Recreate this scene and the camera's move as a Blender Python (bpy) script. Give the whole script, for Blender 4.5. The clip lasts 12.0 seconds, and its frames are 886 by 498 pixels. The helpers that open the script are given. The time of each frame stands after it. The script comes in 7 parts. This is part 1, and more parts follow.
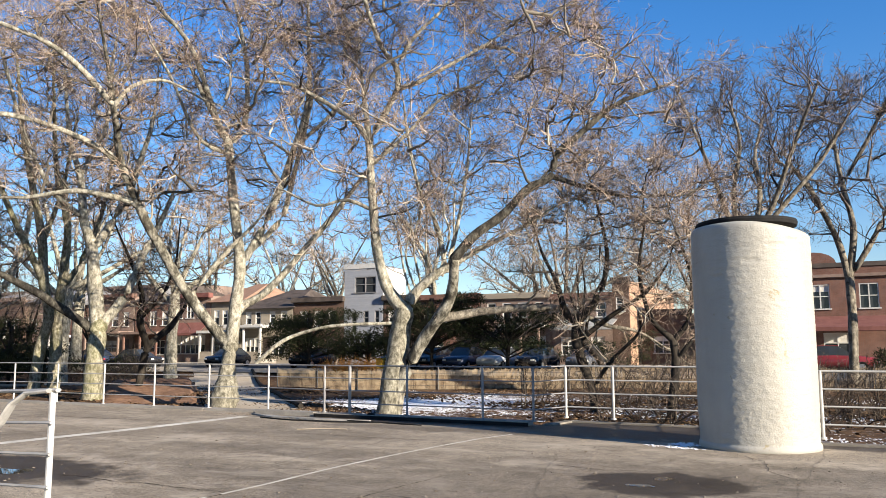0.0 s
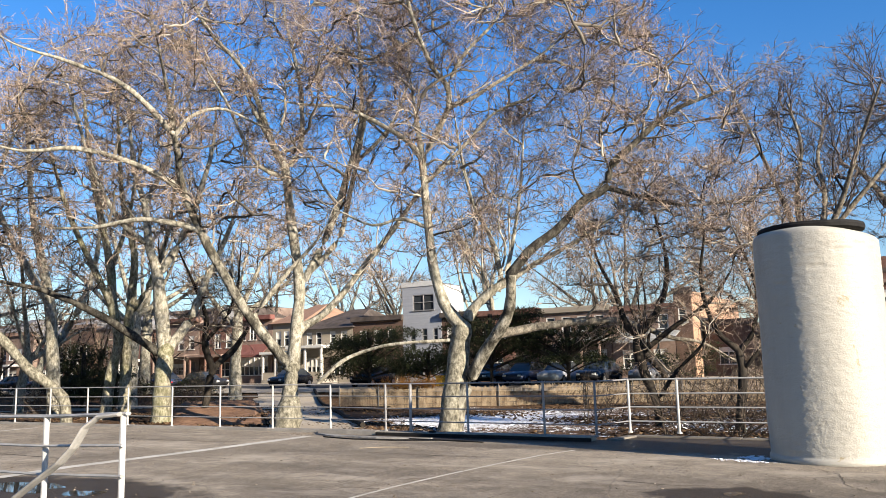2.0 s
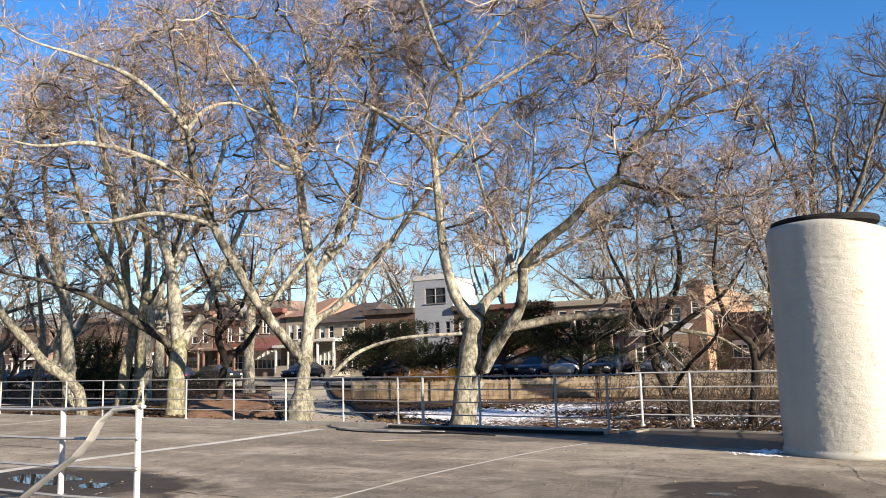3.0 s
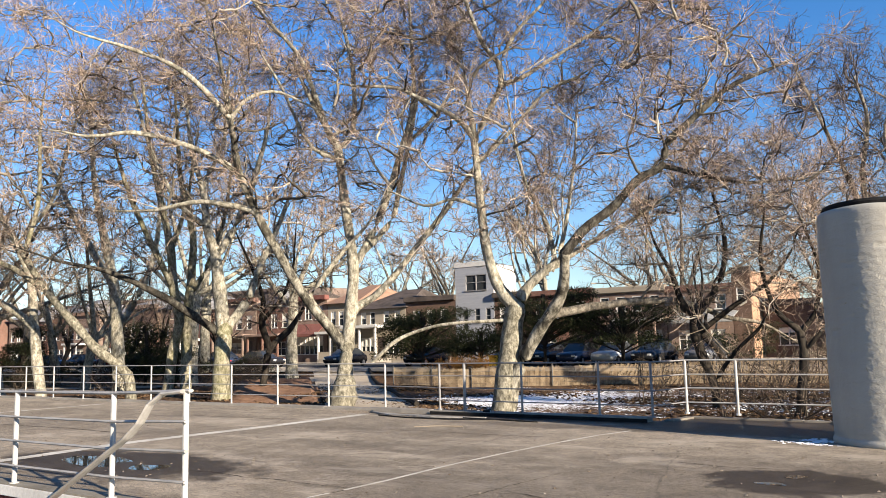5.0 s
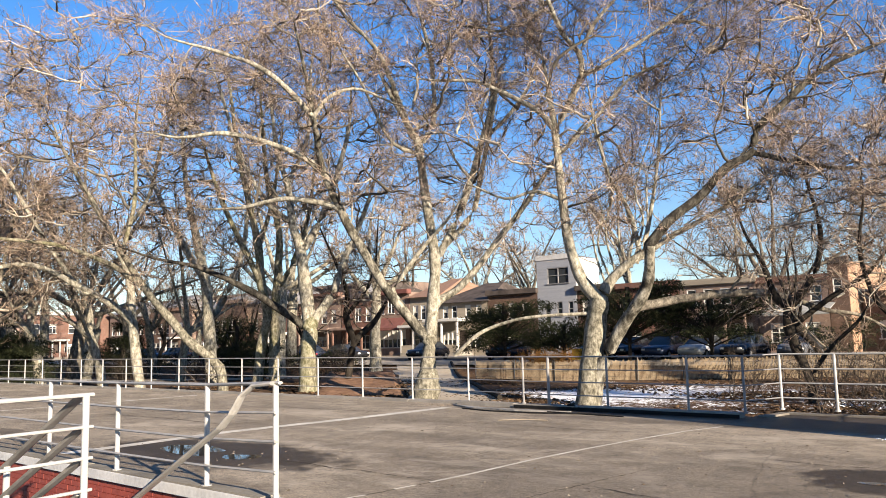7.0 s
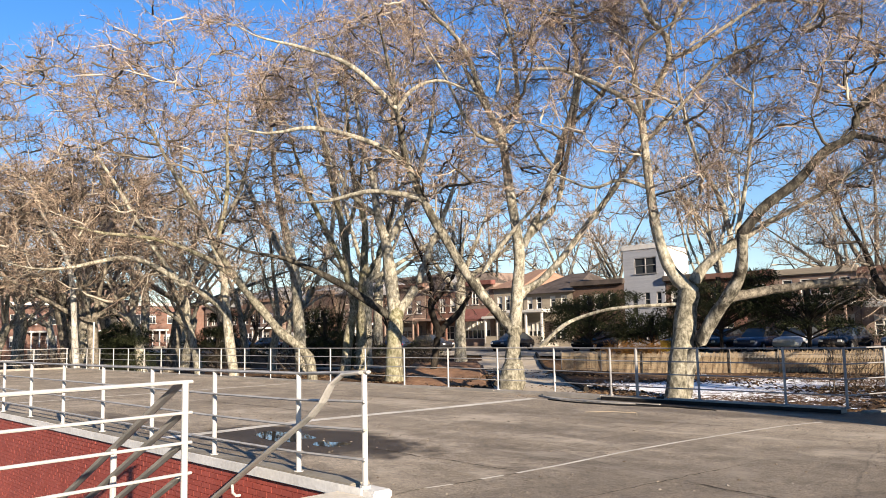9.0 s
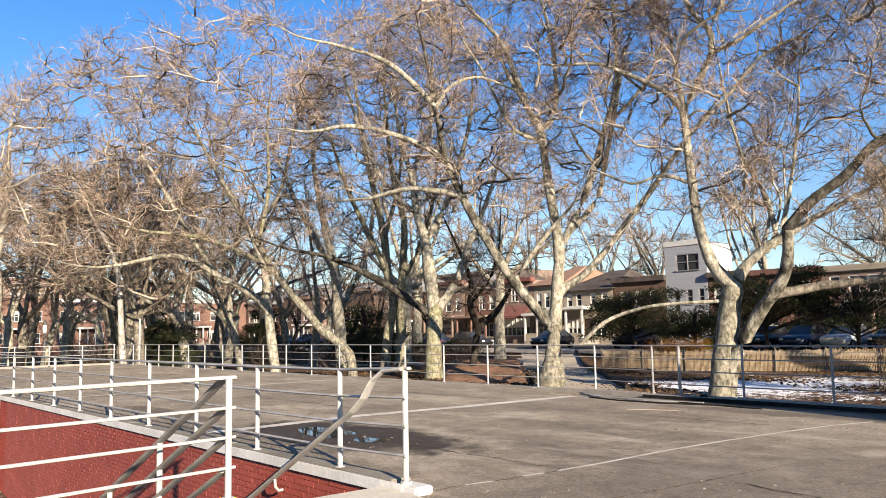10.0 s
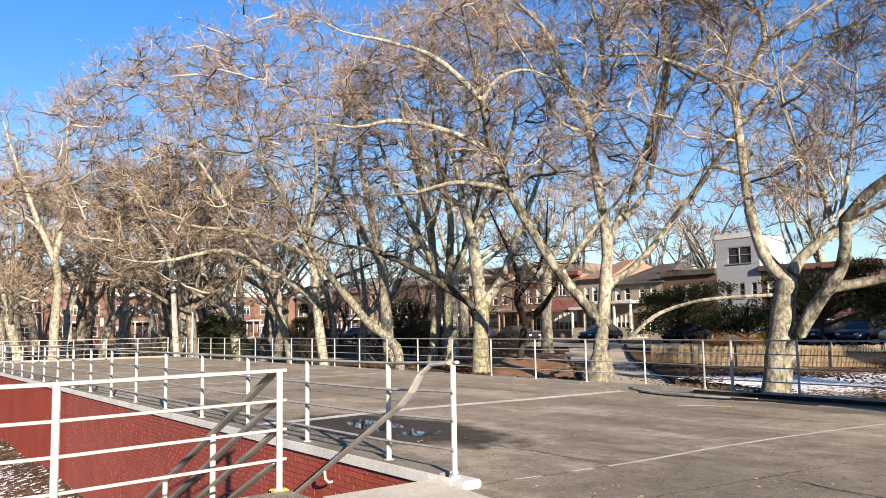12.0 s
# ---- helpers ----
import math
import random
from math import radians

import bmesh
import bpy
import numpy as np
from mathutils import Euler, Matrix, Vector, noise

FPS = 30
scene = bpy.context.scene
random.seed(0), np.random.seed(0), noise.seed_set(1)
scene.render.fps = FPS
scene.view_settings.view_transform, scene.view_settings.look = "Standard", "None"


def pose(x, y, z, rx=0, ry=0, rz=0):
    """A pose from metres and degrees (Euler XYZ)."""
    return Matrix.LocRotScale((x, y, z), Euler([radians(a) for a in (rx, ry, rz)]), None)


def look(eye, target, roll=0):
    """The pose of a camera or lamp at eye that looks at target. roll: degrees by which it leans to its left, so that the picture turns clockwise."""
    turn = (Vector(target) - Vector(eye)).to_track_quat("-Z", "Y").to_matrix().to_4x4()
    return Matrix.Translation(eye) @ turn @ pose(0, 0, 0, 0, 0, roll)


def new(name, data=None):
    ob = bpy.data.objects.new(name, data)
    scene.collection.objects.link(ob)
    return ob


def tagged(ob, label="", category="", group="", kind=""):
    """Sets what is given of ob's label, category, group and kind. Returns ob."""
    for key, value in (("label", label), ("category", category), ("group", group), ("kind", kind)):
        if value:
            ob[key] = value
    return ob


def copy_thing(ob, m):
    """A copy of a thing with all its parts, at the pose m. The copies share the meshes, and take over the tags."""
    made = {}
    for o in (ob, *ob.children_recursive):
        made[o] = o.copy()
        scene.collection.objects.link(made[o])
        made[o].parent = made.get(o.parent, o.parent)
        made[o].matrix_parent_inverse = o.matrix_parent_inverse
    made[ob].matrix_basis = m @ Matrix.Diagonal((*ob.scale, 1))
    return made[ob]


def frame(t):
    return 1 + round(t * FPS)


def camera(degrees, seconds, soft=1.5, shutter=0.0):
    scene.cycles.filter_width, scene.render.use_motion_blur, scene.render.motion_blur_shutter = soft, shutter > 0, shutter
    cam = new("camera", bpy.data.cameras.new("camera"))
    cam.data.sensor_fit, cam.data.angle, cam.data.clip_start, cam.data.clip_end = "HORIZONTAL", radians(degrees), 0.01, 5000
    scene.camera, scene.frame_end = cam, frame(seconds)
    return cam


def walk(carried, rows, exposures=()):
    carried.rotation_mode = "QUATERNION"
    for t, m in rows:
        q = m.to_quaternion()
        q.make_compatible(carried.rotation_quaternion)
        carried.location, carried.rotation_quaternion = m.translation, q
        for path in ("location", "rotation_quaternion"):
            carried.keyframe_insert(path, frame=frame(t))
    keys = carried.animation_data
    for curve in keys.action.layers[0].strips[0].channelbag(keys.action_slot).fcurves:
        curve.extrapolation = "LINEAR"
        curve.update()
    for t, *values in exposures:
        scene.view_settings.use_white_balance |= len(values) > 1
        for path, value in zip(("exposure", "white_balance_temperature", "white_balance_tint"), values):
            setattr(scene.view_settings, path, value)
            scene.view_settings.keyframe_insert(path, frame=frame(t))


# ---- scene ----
cam = camera(58.5, 12.0, soft=0.85)
PATH = [
    (0, (0.167, 0.047, 1.507), (-0.732, 1.817, 1.751), -0.3),
    (0.5, (0.171, 0.054, 1.507), (-0.753, 1.807, 1.78), -0.9),
    (1, (0.161, 0.071, 1.511), (-0.799, 1.802, 1.796), -1.3),
    (1.5, (0.156, 0.074, 1.511), (-0.837, 1.785, 1.803), -1.4),
    (2, (0.185, 0.043, 1.508), (-0.835, 1.739, 1.795), -1.6),
    (2.5, (0.188, 0.037, 1.51), (-0.845, 1.727, 1.786), -1.5),
    (3, (0.193, 0.029, 1.512), (-0.854, 1.711, 1.783), -1.6),
    (5, (0.158, 0.046, 1.506), (-0.977, 1.675, 1.747), -1.4),
    (5.5, (0.145, 0.053, 1.503), (-1.027, 1.657, 1.74), -1.4),
    (6, (0.145, 0.054, 1.506), (-1.065, 1.629, 1.741), -1.4),
    (6.5, (0.132, 0.059, 1.504), (-1.12, 1.601, 1.737), -1.4),
    (7, (0.117, 0.066, 1.502), (-1.18, 1.571, 1.732), -1.4),
    (9, (0.092, 0.067, 1.497), (-1.358, 1.426, 1.709), -1.2),
    (9.5, (0.083, 0.068, 1.494), (-1.401, 1.393, 1.703), -1.2),
    (10, (0.077, 0.067, 1.492), (-1.44, 1.354, 1.699), -1.1),
    (10.5, (0.075, 0.063, 1.493), (-1.472, 1.313, 1.697), -1.0),
    (11, (0.07, 0.069, 1.487), (-1.494, 1.298, 1.687), -1.1),
    (11.5, (0.061, 0.075, 1.489), (-1.52, 1.284, 1.684), -1.1),
    (12, (0.059, 0.067, 1.493), (-1.532, 1.263, 1.687), -1.0),
]
walk(cam, [(t, look(eye, target, roll)) for t, eye, target, roll in PATH], exposures=[(0, 1.5, 6500, 10), (3, 1.5, 6600, 10.5), (5, 1.5, 6750, 11.5), (7, 1.5, 6900, 13), (9, 1.5, 6950, 13), (12, 1.5, 6850, 12)])

# ---- light: clear winter sky, low sun from behind on the right ----
SUN_AZ, SUN_EL = 106.0, 17.3
world = bpy.data.worlds.new("sky")
scene.world = world
world.use_nodes = True
wn = world.node_tree
sky = wn.nodes.new("ShaderNodeTexSky")
sky.sky_type = "NISHITA"
sky.sun_disc = False
sky.sun_elevation, sky.sun_rotation = radians(SUN_EL), radians(SUN_AZ)
sky.altitude, sky.air_density, sky.dust_density, sky.ozone_density = 300, 1.0, 0.02, 3.0
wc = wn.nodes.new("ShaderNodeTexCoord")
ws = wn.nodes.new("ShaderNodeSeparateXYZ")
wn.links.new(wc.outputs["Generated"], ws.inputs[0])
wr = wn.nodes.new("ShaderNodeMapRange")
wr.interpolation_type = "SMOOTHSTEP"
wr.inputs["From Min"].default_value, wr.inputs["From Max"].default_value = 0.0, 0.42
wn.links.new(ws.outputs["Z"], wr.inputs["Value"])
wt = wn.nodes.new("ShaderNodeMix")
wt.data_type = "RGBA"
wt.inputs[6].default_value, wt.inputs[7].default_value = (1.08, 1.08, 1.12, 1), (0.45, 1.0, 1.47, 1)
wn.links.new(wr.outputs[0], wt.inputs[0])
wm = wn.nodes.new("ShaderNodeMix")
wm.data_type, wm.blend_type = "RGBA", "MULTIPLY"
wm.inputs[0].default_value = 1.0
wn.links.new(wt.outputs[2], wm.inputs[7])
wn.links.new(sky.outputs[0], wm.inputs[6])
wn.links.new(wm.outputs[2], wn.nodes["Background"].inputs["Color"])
wn.nodes["Background"].inputs["Strength"].default_value = 0.053
sun_dir = Vector((math.sin(radians(SUN_AZ)) * math.cos(radians(SUN_EL)), math.cos(radians(SUN_AZ)) * math.cos(radians(SUN_EL)), math.sin(radians(SUN_EL))))
sun = new("sun", bpy.data.lights.new("sun", "SUN"))
sun.data.energy, sun.data.angle, sun.data.color = 5.0, radians(0.53), (1.0, 0.88, 0.715)
sun.matrix_world = look(sun_dir * 60, (0, 0, 0))
scene.view_settings.exposure = 1.5


# ---- materials ----
def nodes_of(name, rough=0.8, metal=0.0):
    m = bpy.data.materials.new(name)
    m.use_nodes = True
    b = m.node_tree.nodes["Principled BSDF"]
    b.inputs["Roughness"].default_value = rough
    b.inputs["Metallic"].default_value = metal
    if rough >= 0.8:
        b.inputs["Specular IOR Level"].default_value = 0.15
    return m, m.node_tree.nodes, m.node_tree.links, b


def ramp(n, l, fac, stops):
    r = n.new("ShaderNodeValToRGB")
    e = r.color_ramp.elements
    e[0].position, e[0].color = stops[0][0], (*stops[0][1], 1)
    e[1].position, e[1].color = stops[-1][0], (*stops[-1][1], 1)
    for p, c in stops[1:-1]:
        k = e.new(p)
        k.color = (*c, 1)
    l.new(fac, r.inputs[0])
    return r.outputs[0]


def tex(n, l, scale, detail=4, distort=0.0, stretch=None, kind="noise", rough=0.55):
    g = n.new("ShaderNodeNewGeometry")
    vec = g.outputs["Position"]
    if stretch:
        mp = n.new("ShaderNodeMapping")
        mp.inputs["Scale"].default_value = stretch
        l.new(vec, mp.inputs["Vector"])
        vec = mp.outputs[0]
    if kind == "noise":
        t = n.new("ShaderNodeTexNoise")
        t.inputs["Detail"].default_value = detail
        t.inputs["Distortion"].default_value = distort
        t.inputs["Roughness"].default_value = rough
        out = t.outputs["Fac"]
    else:
        t = n.new("ShaderNodeTexVoronoi")
        t.feature = kind
        out = t.outputs["Distance"]
    t.inputs["Scale"].default_value = scale
    l.new(vec, t.inputs["Vector"])
    return out


def mix(n, l, fac, a, b, mode="MIX"):
    m = n.new("ShaderNodeMix")
    m.data_type, m.blend_type = "RGBA", mode
    for sock, v in ((m.inputs[0], fac), (m.inputs[6], a), (m.inputs[7], b)):
        if isinstance(v, (int, float)):
            sock.default_value = v
        elif isinstance(v, tuple):
            sock.default_value = (*v, 1)
        else:
            l.new(v, sock)
    return m.outputs[2]


def bump(n, l, b, height, strength, distance):
    k = n.new("ShaderNodeBump")
    k.inputs["Strength"].default_value, k.inputs["Distance"].default_value = strength, distance
    l.new(height, k.inputs["Height"])
    l.new(k.outputs[0], b.inputs["Normal"])


def simple(name, c1, c2, scale=3.0, fine=40.0, rough=0.8, metal=0.0, bumps=0.3, depth=0.01, vary=0.0, stretch=None):
    """Two colours in broad blotches, fine grain over them, a little relief; vary: difference from piece to piece."""
    m, n, l, b = nodes_of(name, rough, metal)
    big = ramp(n, l, tex(n, l, scale, 5, 0.6, stretch), [(0.35, c1), (0.65, c2)])
    grain = tex(n, l, fine, 3, 0.0, stretch)
    col = mix(n, l, 0.35, big, ramp(n, l, grain, [(0.3, (0.45, 0.45, 0.45)), (0.7, (1.0, 1.0, 1.0))]), "MULTIPLY")
    if vary:
        o = n.new("ShaderNodeObjectInfo")
        col = mix(n, l, vary, col, ramp(n, l, o.outputs["Random"], [(0.0, (0.35, 0.35, 0.35)), (1.0, (1.0, 1.0, 1.0))]), "MULTIPLY")
    l.new(col, b.inputs["Base Color"])
    if bumps:
        bump(n, l, b, grain, bumps, depth)
    return m


# wet, damp and painted-in shade patches on the deck: place, reach, depth of tone
STAINS_AND_SHADE = [(-1.72, 9.05, 0.92, 0.85, 1.0), (-10.0, 6.6, 2.3, 1.0, 1.0), (-7.2, 9.6, 2.4, 0.5, 0.28), (-4.0, 7.4, 2.0, 0.7, 0.4), (-9.0, 11.6, 3.0, 0.7, 0.2), (-15.5, 9.5, 3.4, 0.7, 0.2), (-2.6, 6.6, 1.6, 0.6, 0.4), (-17.0, 12.4, 4.0, 0.6, 0.18), (-6.4, 13.2, 2.6, 0.4, 0.5), (0.8, 10.5, 1.6, 0.6, 0.4), (-1.6, 7.0, 4.2, 3.6, 0.38), (-6.6, 7.6, 1.2, 0.35, 0.35), (-8.2, 8.1, 1.6, 0.3, 0.2), (-4.6, 9.3, 1.5, 0.3, 0.3), (-3.0, 14.5, 3.6, 1.5, 1.0), (-7.8, 14.15, 3.4, 0.42, 1.0), (0.9, 13.4, 1.6, 0.45, 0.9), (-11.6, 5.2, 4.6, 0.45, 0.35), (-15.5, 6.1, 2.4, 0.3, 0.6)]


def deck_material():
    m, n, l, b = nodes_of("deck concrete", 0.85)
    c = ramp(n, l, tex(n, l, 0.3, 6, 0.2), [(0.3, (0.235, 0.2, 0.157)), (0.5, (0.29, 0.247, 0.193)), (0.72, (0.36, 0.309, 0.243))])
    streak = tex(n, l, 0.6, 8, 0.15, (1.0, 1.5, 1.0), rough=0.72)
    c = mix(n, l, 0.5, c, ramp(n, l, streak, [(0.36, (0.66, 0.65, 0.63)), (0.56, (1.0, 1.0, 1.0))]), "MULTIPLY")
    mid = tex(n, l, 2.6, 9, 0.1, (1.1, 0.9, 1.0), rough=0.78)
    c = mix(n, l, 0.75, c, ramp(n, l, mid, [(0.34, (0.56, 0.55, 0.53)), (0.5, (0.94, 0.94, 0.94)), (0.66, (1.22, 1.2, 1.16))]), "MULTIPLY")
    grain = tex(n, l, 19, 10, 0.0, rough=0.9)
    c = mix(n, l, 0.95, c, ramp(n, l, grain, [(0.38, (0.34, 0.33, 0.32)), (0.5, (0.97, 0.97, 0.97)), (0.64, (1.42, 1.4, 1.35))]), "MULTIPLY")
    stones = tex(n, l, 62, 3, 0.0, rough=0.6)
    c = mix(n, l, 0.75, c, ramp(n, l, stones, [(0.36, (0.4, 0.39, 0.37)), (0.5, (1.0, 1.0, 1.0)), (0.63, (1.5, 1.48, 1.42))]), "MULTIPLY")
    pale = tex(n, l, 0.55, 9, 0.2, (0.8, 1.5, 1.0), rough=0.78)
    c = mix(n, l, ramp(n, l, pale, [(0.51, (0, 0, 0)), (0.62, (0.75, 0.75, 0.75))]), c, (0.42, 0.362, 0.283))
    specks = tex(n, l, 7, 2, 0.0)
    c = mix(n, l, ramp(n, l, specks, [(0.70, (0, 0, 0)), (0.76, (0.5, 0.5, 0.5))]), c, (0.33, 0.30, 0.26))
    g = n.new("ShaderNodeNewGeometry")
    wob = n.new("ShaderNodeTexNoise")
    wob.inputs["Scale"].default_value, wob.inputs["Detail"].default_value = 0.7, 5
    l.new(g.outputs["Position"], wob.inputs["Vector"])
    warp = mix(n, l, 0.35, g.outputs["Position"], wob.outputs["Color"], "ADD")
    cr = n.new("ShaderNodeTexVoronoi")
    cr.feature = "DISTANCE_TO_EDGE"
    cr.inputs["Scale"].default_value = 0.22
    l.new(warp, cr.inputs["Vector"])
    crack = ramp(n, l, cr.outputs["Distance"], [(0.0, (0.4, 0.4, 0.4)), (0.0016, (0, 0, 0))])
    c = mix(n, l, crack, c, (0.07, 0.06, 0.05))
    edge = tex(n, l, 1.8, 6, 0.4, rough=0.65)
    # this mask also carries shade painted beside the stack, kerbs and coping
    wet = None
    for cx, cy, rx, ry, depth in STAINS_AND_SHADE:
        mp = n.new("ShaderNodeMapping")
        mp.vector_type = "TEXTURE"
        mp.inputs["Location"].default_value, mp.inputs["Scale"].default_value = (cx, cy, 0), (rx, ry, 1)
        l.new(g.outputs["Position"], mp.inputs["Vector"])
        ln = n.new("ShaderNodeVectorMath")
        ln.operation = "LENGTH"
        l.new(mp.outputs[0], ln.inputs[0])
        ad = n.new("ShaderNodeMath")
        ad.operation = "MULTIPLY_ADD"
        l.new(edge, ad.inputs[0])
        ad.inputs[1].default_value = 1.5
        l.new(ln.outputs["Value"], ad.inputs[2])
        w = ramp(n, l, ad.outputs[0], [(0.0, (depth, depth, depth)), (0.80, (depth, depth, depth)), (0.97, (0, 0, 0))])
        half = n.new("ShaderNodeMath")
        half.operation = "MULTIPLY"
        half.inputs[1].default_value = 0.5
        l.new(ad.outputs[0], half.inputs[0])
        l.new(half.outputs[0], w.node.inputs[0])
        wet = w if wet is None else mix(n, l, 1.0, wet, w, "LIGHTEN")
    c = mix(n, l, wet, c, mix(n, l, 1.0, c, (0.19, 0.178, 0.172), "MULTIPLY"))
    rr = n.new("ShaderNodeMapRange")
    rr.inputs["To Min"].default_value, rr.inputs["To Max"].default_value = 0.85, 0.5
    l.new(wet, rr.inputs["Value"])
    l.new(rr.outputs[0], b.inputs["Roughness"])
    l.new(c, b.inputs["Base Color"])
    bump(n, l, b, grain, 0.5, 0.012)
    return m


def bark_material(name, dark, mid, pale, patch=1.6, moss=0.0):
    """Plane bark: pale upper bark with flaking darker plates, stretched along the stem."""
    m, n, l, b = nodes_of(name, 0.85)
    plates = tex(n, l, patch * 2.0, 7, 0.25, (1.0, 1.0, 0.6), rough=0.7)
    c = ramp(n, l, plates, [(0.33, dark), (0.46, mid), (0.63, pale)])
    small = tex(n, l, 9.0, 4, 0.5, (1.0, 1.0, 0.4))
    c = mix(n, l, 0.55, c, ramp(n, l, small, [(0.35, (0.45, 0.43, 0.38)), (0.6, (1, 1, 1))]), "MULTIPLY")
    fleck = tex(n, l, 26.0, 5, 0.3, (1.0, 1.0, 0.55), rough=0.7)
    c = mix(n, l, 0.5, c, ramp(n, l, fleck, [(0.36, (0.4, 0.38, 0.33)), (0.52, (0.95, 0.95, 0.93)), (0.68, (1.2, 1.19, 1.15))]), "MULTIPLY")
    if moss:
        g = tex(n, l, 0.8, 3, 0.4)
        c = mix(n, l, ramp(n, l, g, [(0.42, (0, 0, 0)), (0.6, (moss, moss, moss))]), c, (0.16, 0.17, 0.045))
    l.new(c, b.inputs["Base Color"])
    bump(n, l, b, small, 0.5, 0.03)
    return m


def strand_material(name, dark, mid, pale):
    """Bark of thin wood: each stem its own tone, from dark brown to pale grey, with lichen along it."""
    m, n, l, b = nodes_of(name, 0.85)
    g = n.new("ShaderNodeNewGeometry")
    c = ramp(n, l, g.outputs["Random Per Island"], [(0.0, dark), (0.6, mid), (1.0, pale)])
    c = mix(n, l, 0.6, c, ramp(n, l, tex(n, l, 5.0, 4, 0.5), [(0.35, (0.4, 0.38, 0.36)), (0.62, (1, 1, 1))]), "MULTIPLY")
    l.new(c, b.inputs["Base Color"])
    return m


def brick_material(name, c1, c2, mortar, bw=0.2, bh=0.0667, paint=False):
    m, n, l, b = nodes_of(name, 0.8)
    g = n.new("ShaderNodeNewGeometry")
    sep = n.new("ShaderNodeSeparateXYZ")
    l.new(g.outputs["Position"], sep.inputs[0])
    add = n.new("ShaderNodeMath")
    add.operation = "ADD"
    l.new(sep.outputs["X"], add.inputs[0])
    l.new(sep.outputs["Y"], add.inputs[1])
    comb = n.new("ShaderNodeCombineXYZ")
    l.new(add.outputs[0], comb.inputs["X"])
    l.new(sep.outputs["Z"], comb.inputs["Y"])
    t = n.new("ShaderNodeTexBrick")
    t.inputs["Scale"].default_value = 1.0
    t.inputs["Brick Width"].default_value, t.inputs["Row Height"].default_value = bw, bh
    t.inputs["Mortar Size"].default_value = 0.006
    t.inputs["Color1"].default_value, t.inputs["Color2"].default_value, t.inputs["Mortar"].default_value = (*c1, 1), (*c2, 1), (*mortar, 1)
    l.new(comb.outputs[0], t.inputs["Vector"])
    c = mix(n, l, 0.6, t.outputs["Color"], ramp(n, l, tex(n, l, 0.8, 5, 0.8), [(0.3, (0.55, 0.53, 0.5)), (0.65, (1, 1, 1))]), "MULTIPLY")
    if paint:
        chip = ramp(n, l, tex(n, l, 7.0, 5, 0.2, (1.0, 1.0, 1.6), rough=0.65), [(0.66, (0, 0, 0)), (0.70, (0.75, 0.75, 0.75))])
        c = mix(n, l, chip, c, (0.42, 0.17, 0.08))
    l.new(c, b.inputs["Base Color"])
    inv = n.new("ShaderNodeMath")
    inv.operation = "SUBTRACT"
    inv.inputs[0].default_value = 1.0
    l.new(t.outputs["Fac"], inv.inputs[1])
    bump(n, l, b, inv.outputs[0], 0.5, 0.008)
    return m


def leaf_litter_material():
    """Winter park ground: brown leaves, bare earth and thin snow left in patches."""
    m, n, l, b = nodes_of("park ground", 0.95)
    c = ramp(n, l, tex(n, l, 0.5, 6, 0.8), [(0.3, (0.05, 0.034, 0.023)), (0.5, (0.09, 0.056, 0.033)), (0.7, (0.13, 0.092, 0.06))])
    lv = tex(n, l, 3.5, 9, 0.6, rough=0.85)
    c = mix(n, l, 0.9, c, ramp(n, l, lv, [(0.38, (0.16, 0.15, 0.14)), (0.5, (0.8, 0.75, 0.7)), (0.62, (1.9, 1.6, 1.3))]), "MULTIPLY")
    zone = n.new("ShaderNodeVertexColor")
    zone.layer_name = "snow"
    sn = tex(n, l, 1.3, 9, 0.2, rough=0.82)
    crumb = tex(n, l, 5.0, 4, 0.4, rough=0.7)
    both = mix(n, l, 0.62, sn, crumb)
    am = mix(n, l, 1.0, ramp(n, l, both, [(0.25, (0, 0, 0)), (0.75, (1, 1, 1))]), zone.outputs["Color"], "ADD")
    snow = ramp(n, l, am, [(0.76, (0, 0, 0)), (0.80, (1, 1, 1))])
    c = mix(n, l, snow, c, (0.8, 0.82, 0.86))
    l.new(c, b.inputs["Base Color"])
    bump(n, l, b, lv, 0.8, 0.05)
    return m


def glass_material(name, tint):
    m, n, l, b = nodes_of(name, 0.08)
    b.inputs["Base Color"].default_value = (*tint, 1)
    b.inputs["IOR"].default_value = 1.5
    return m


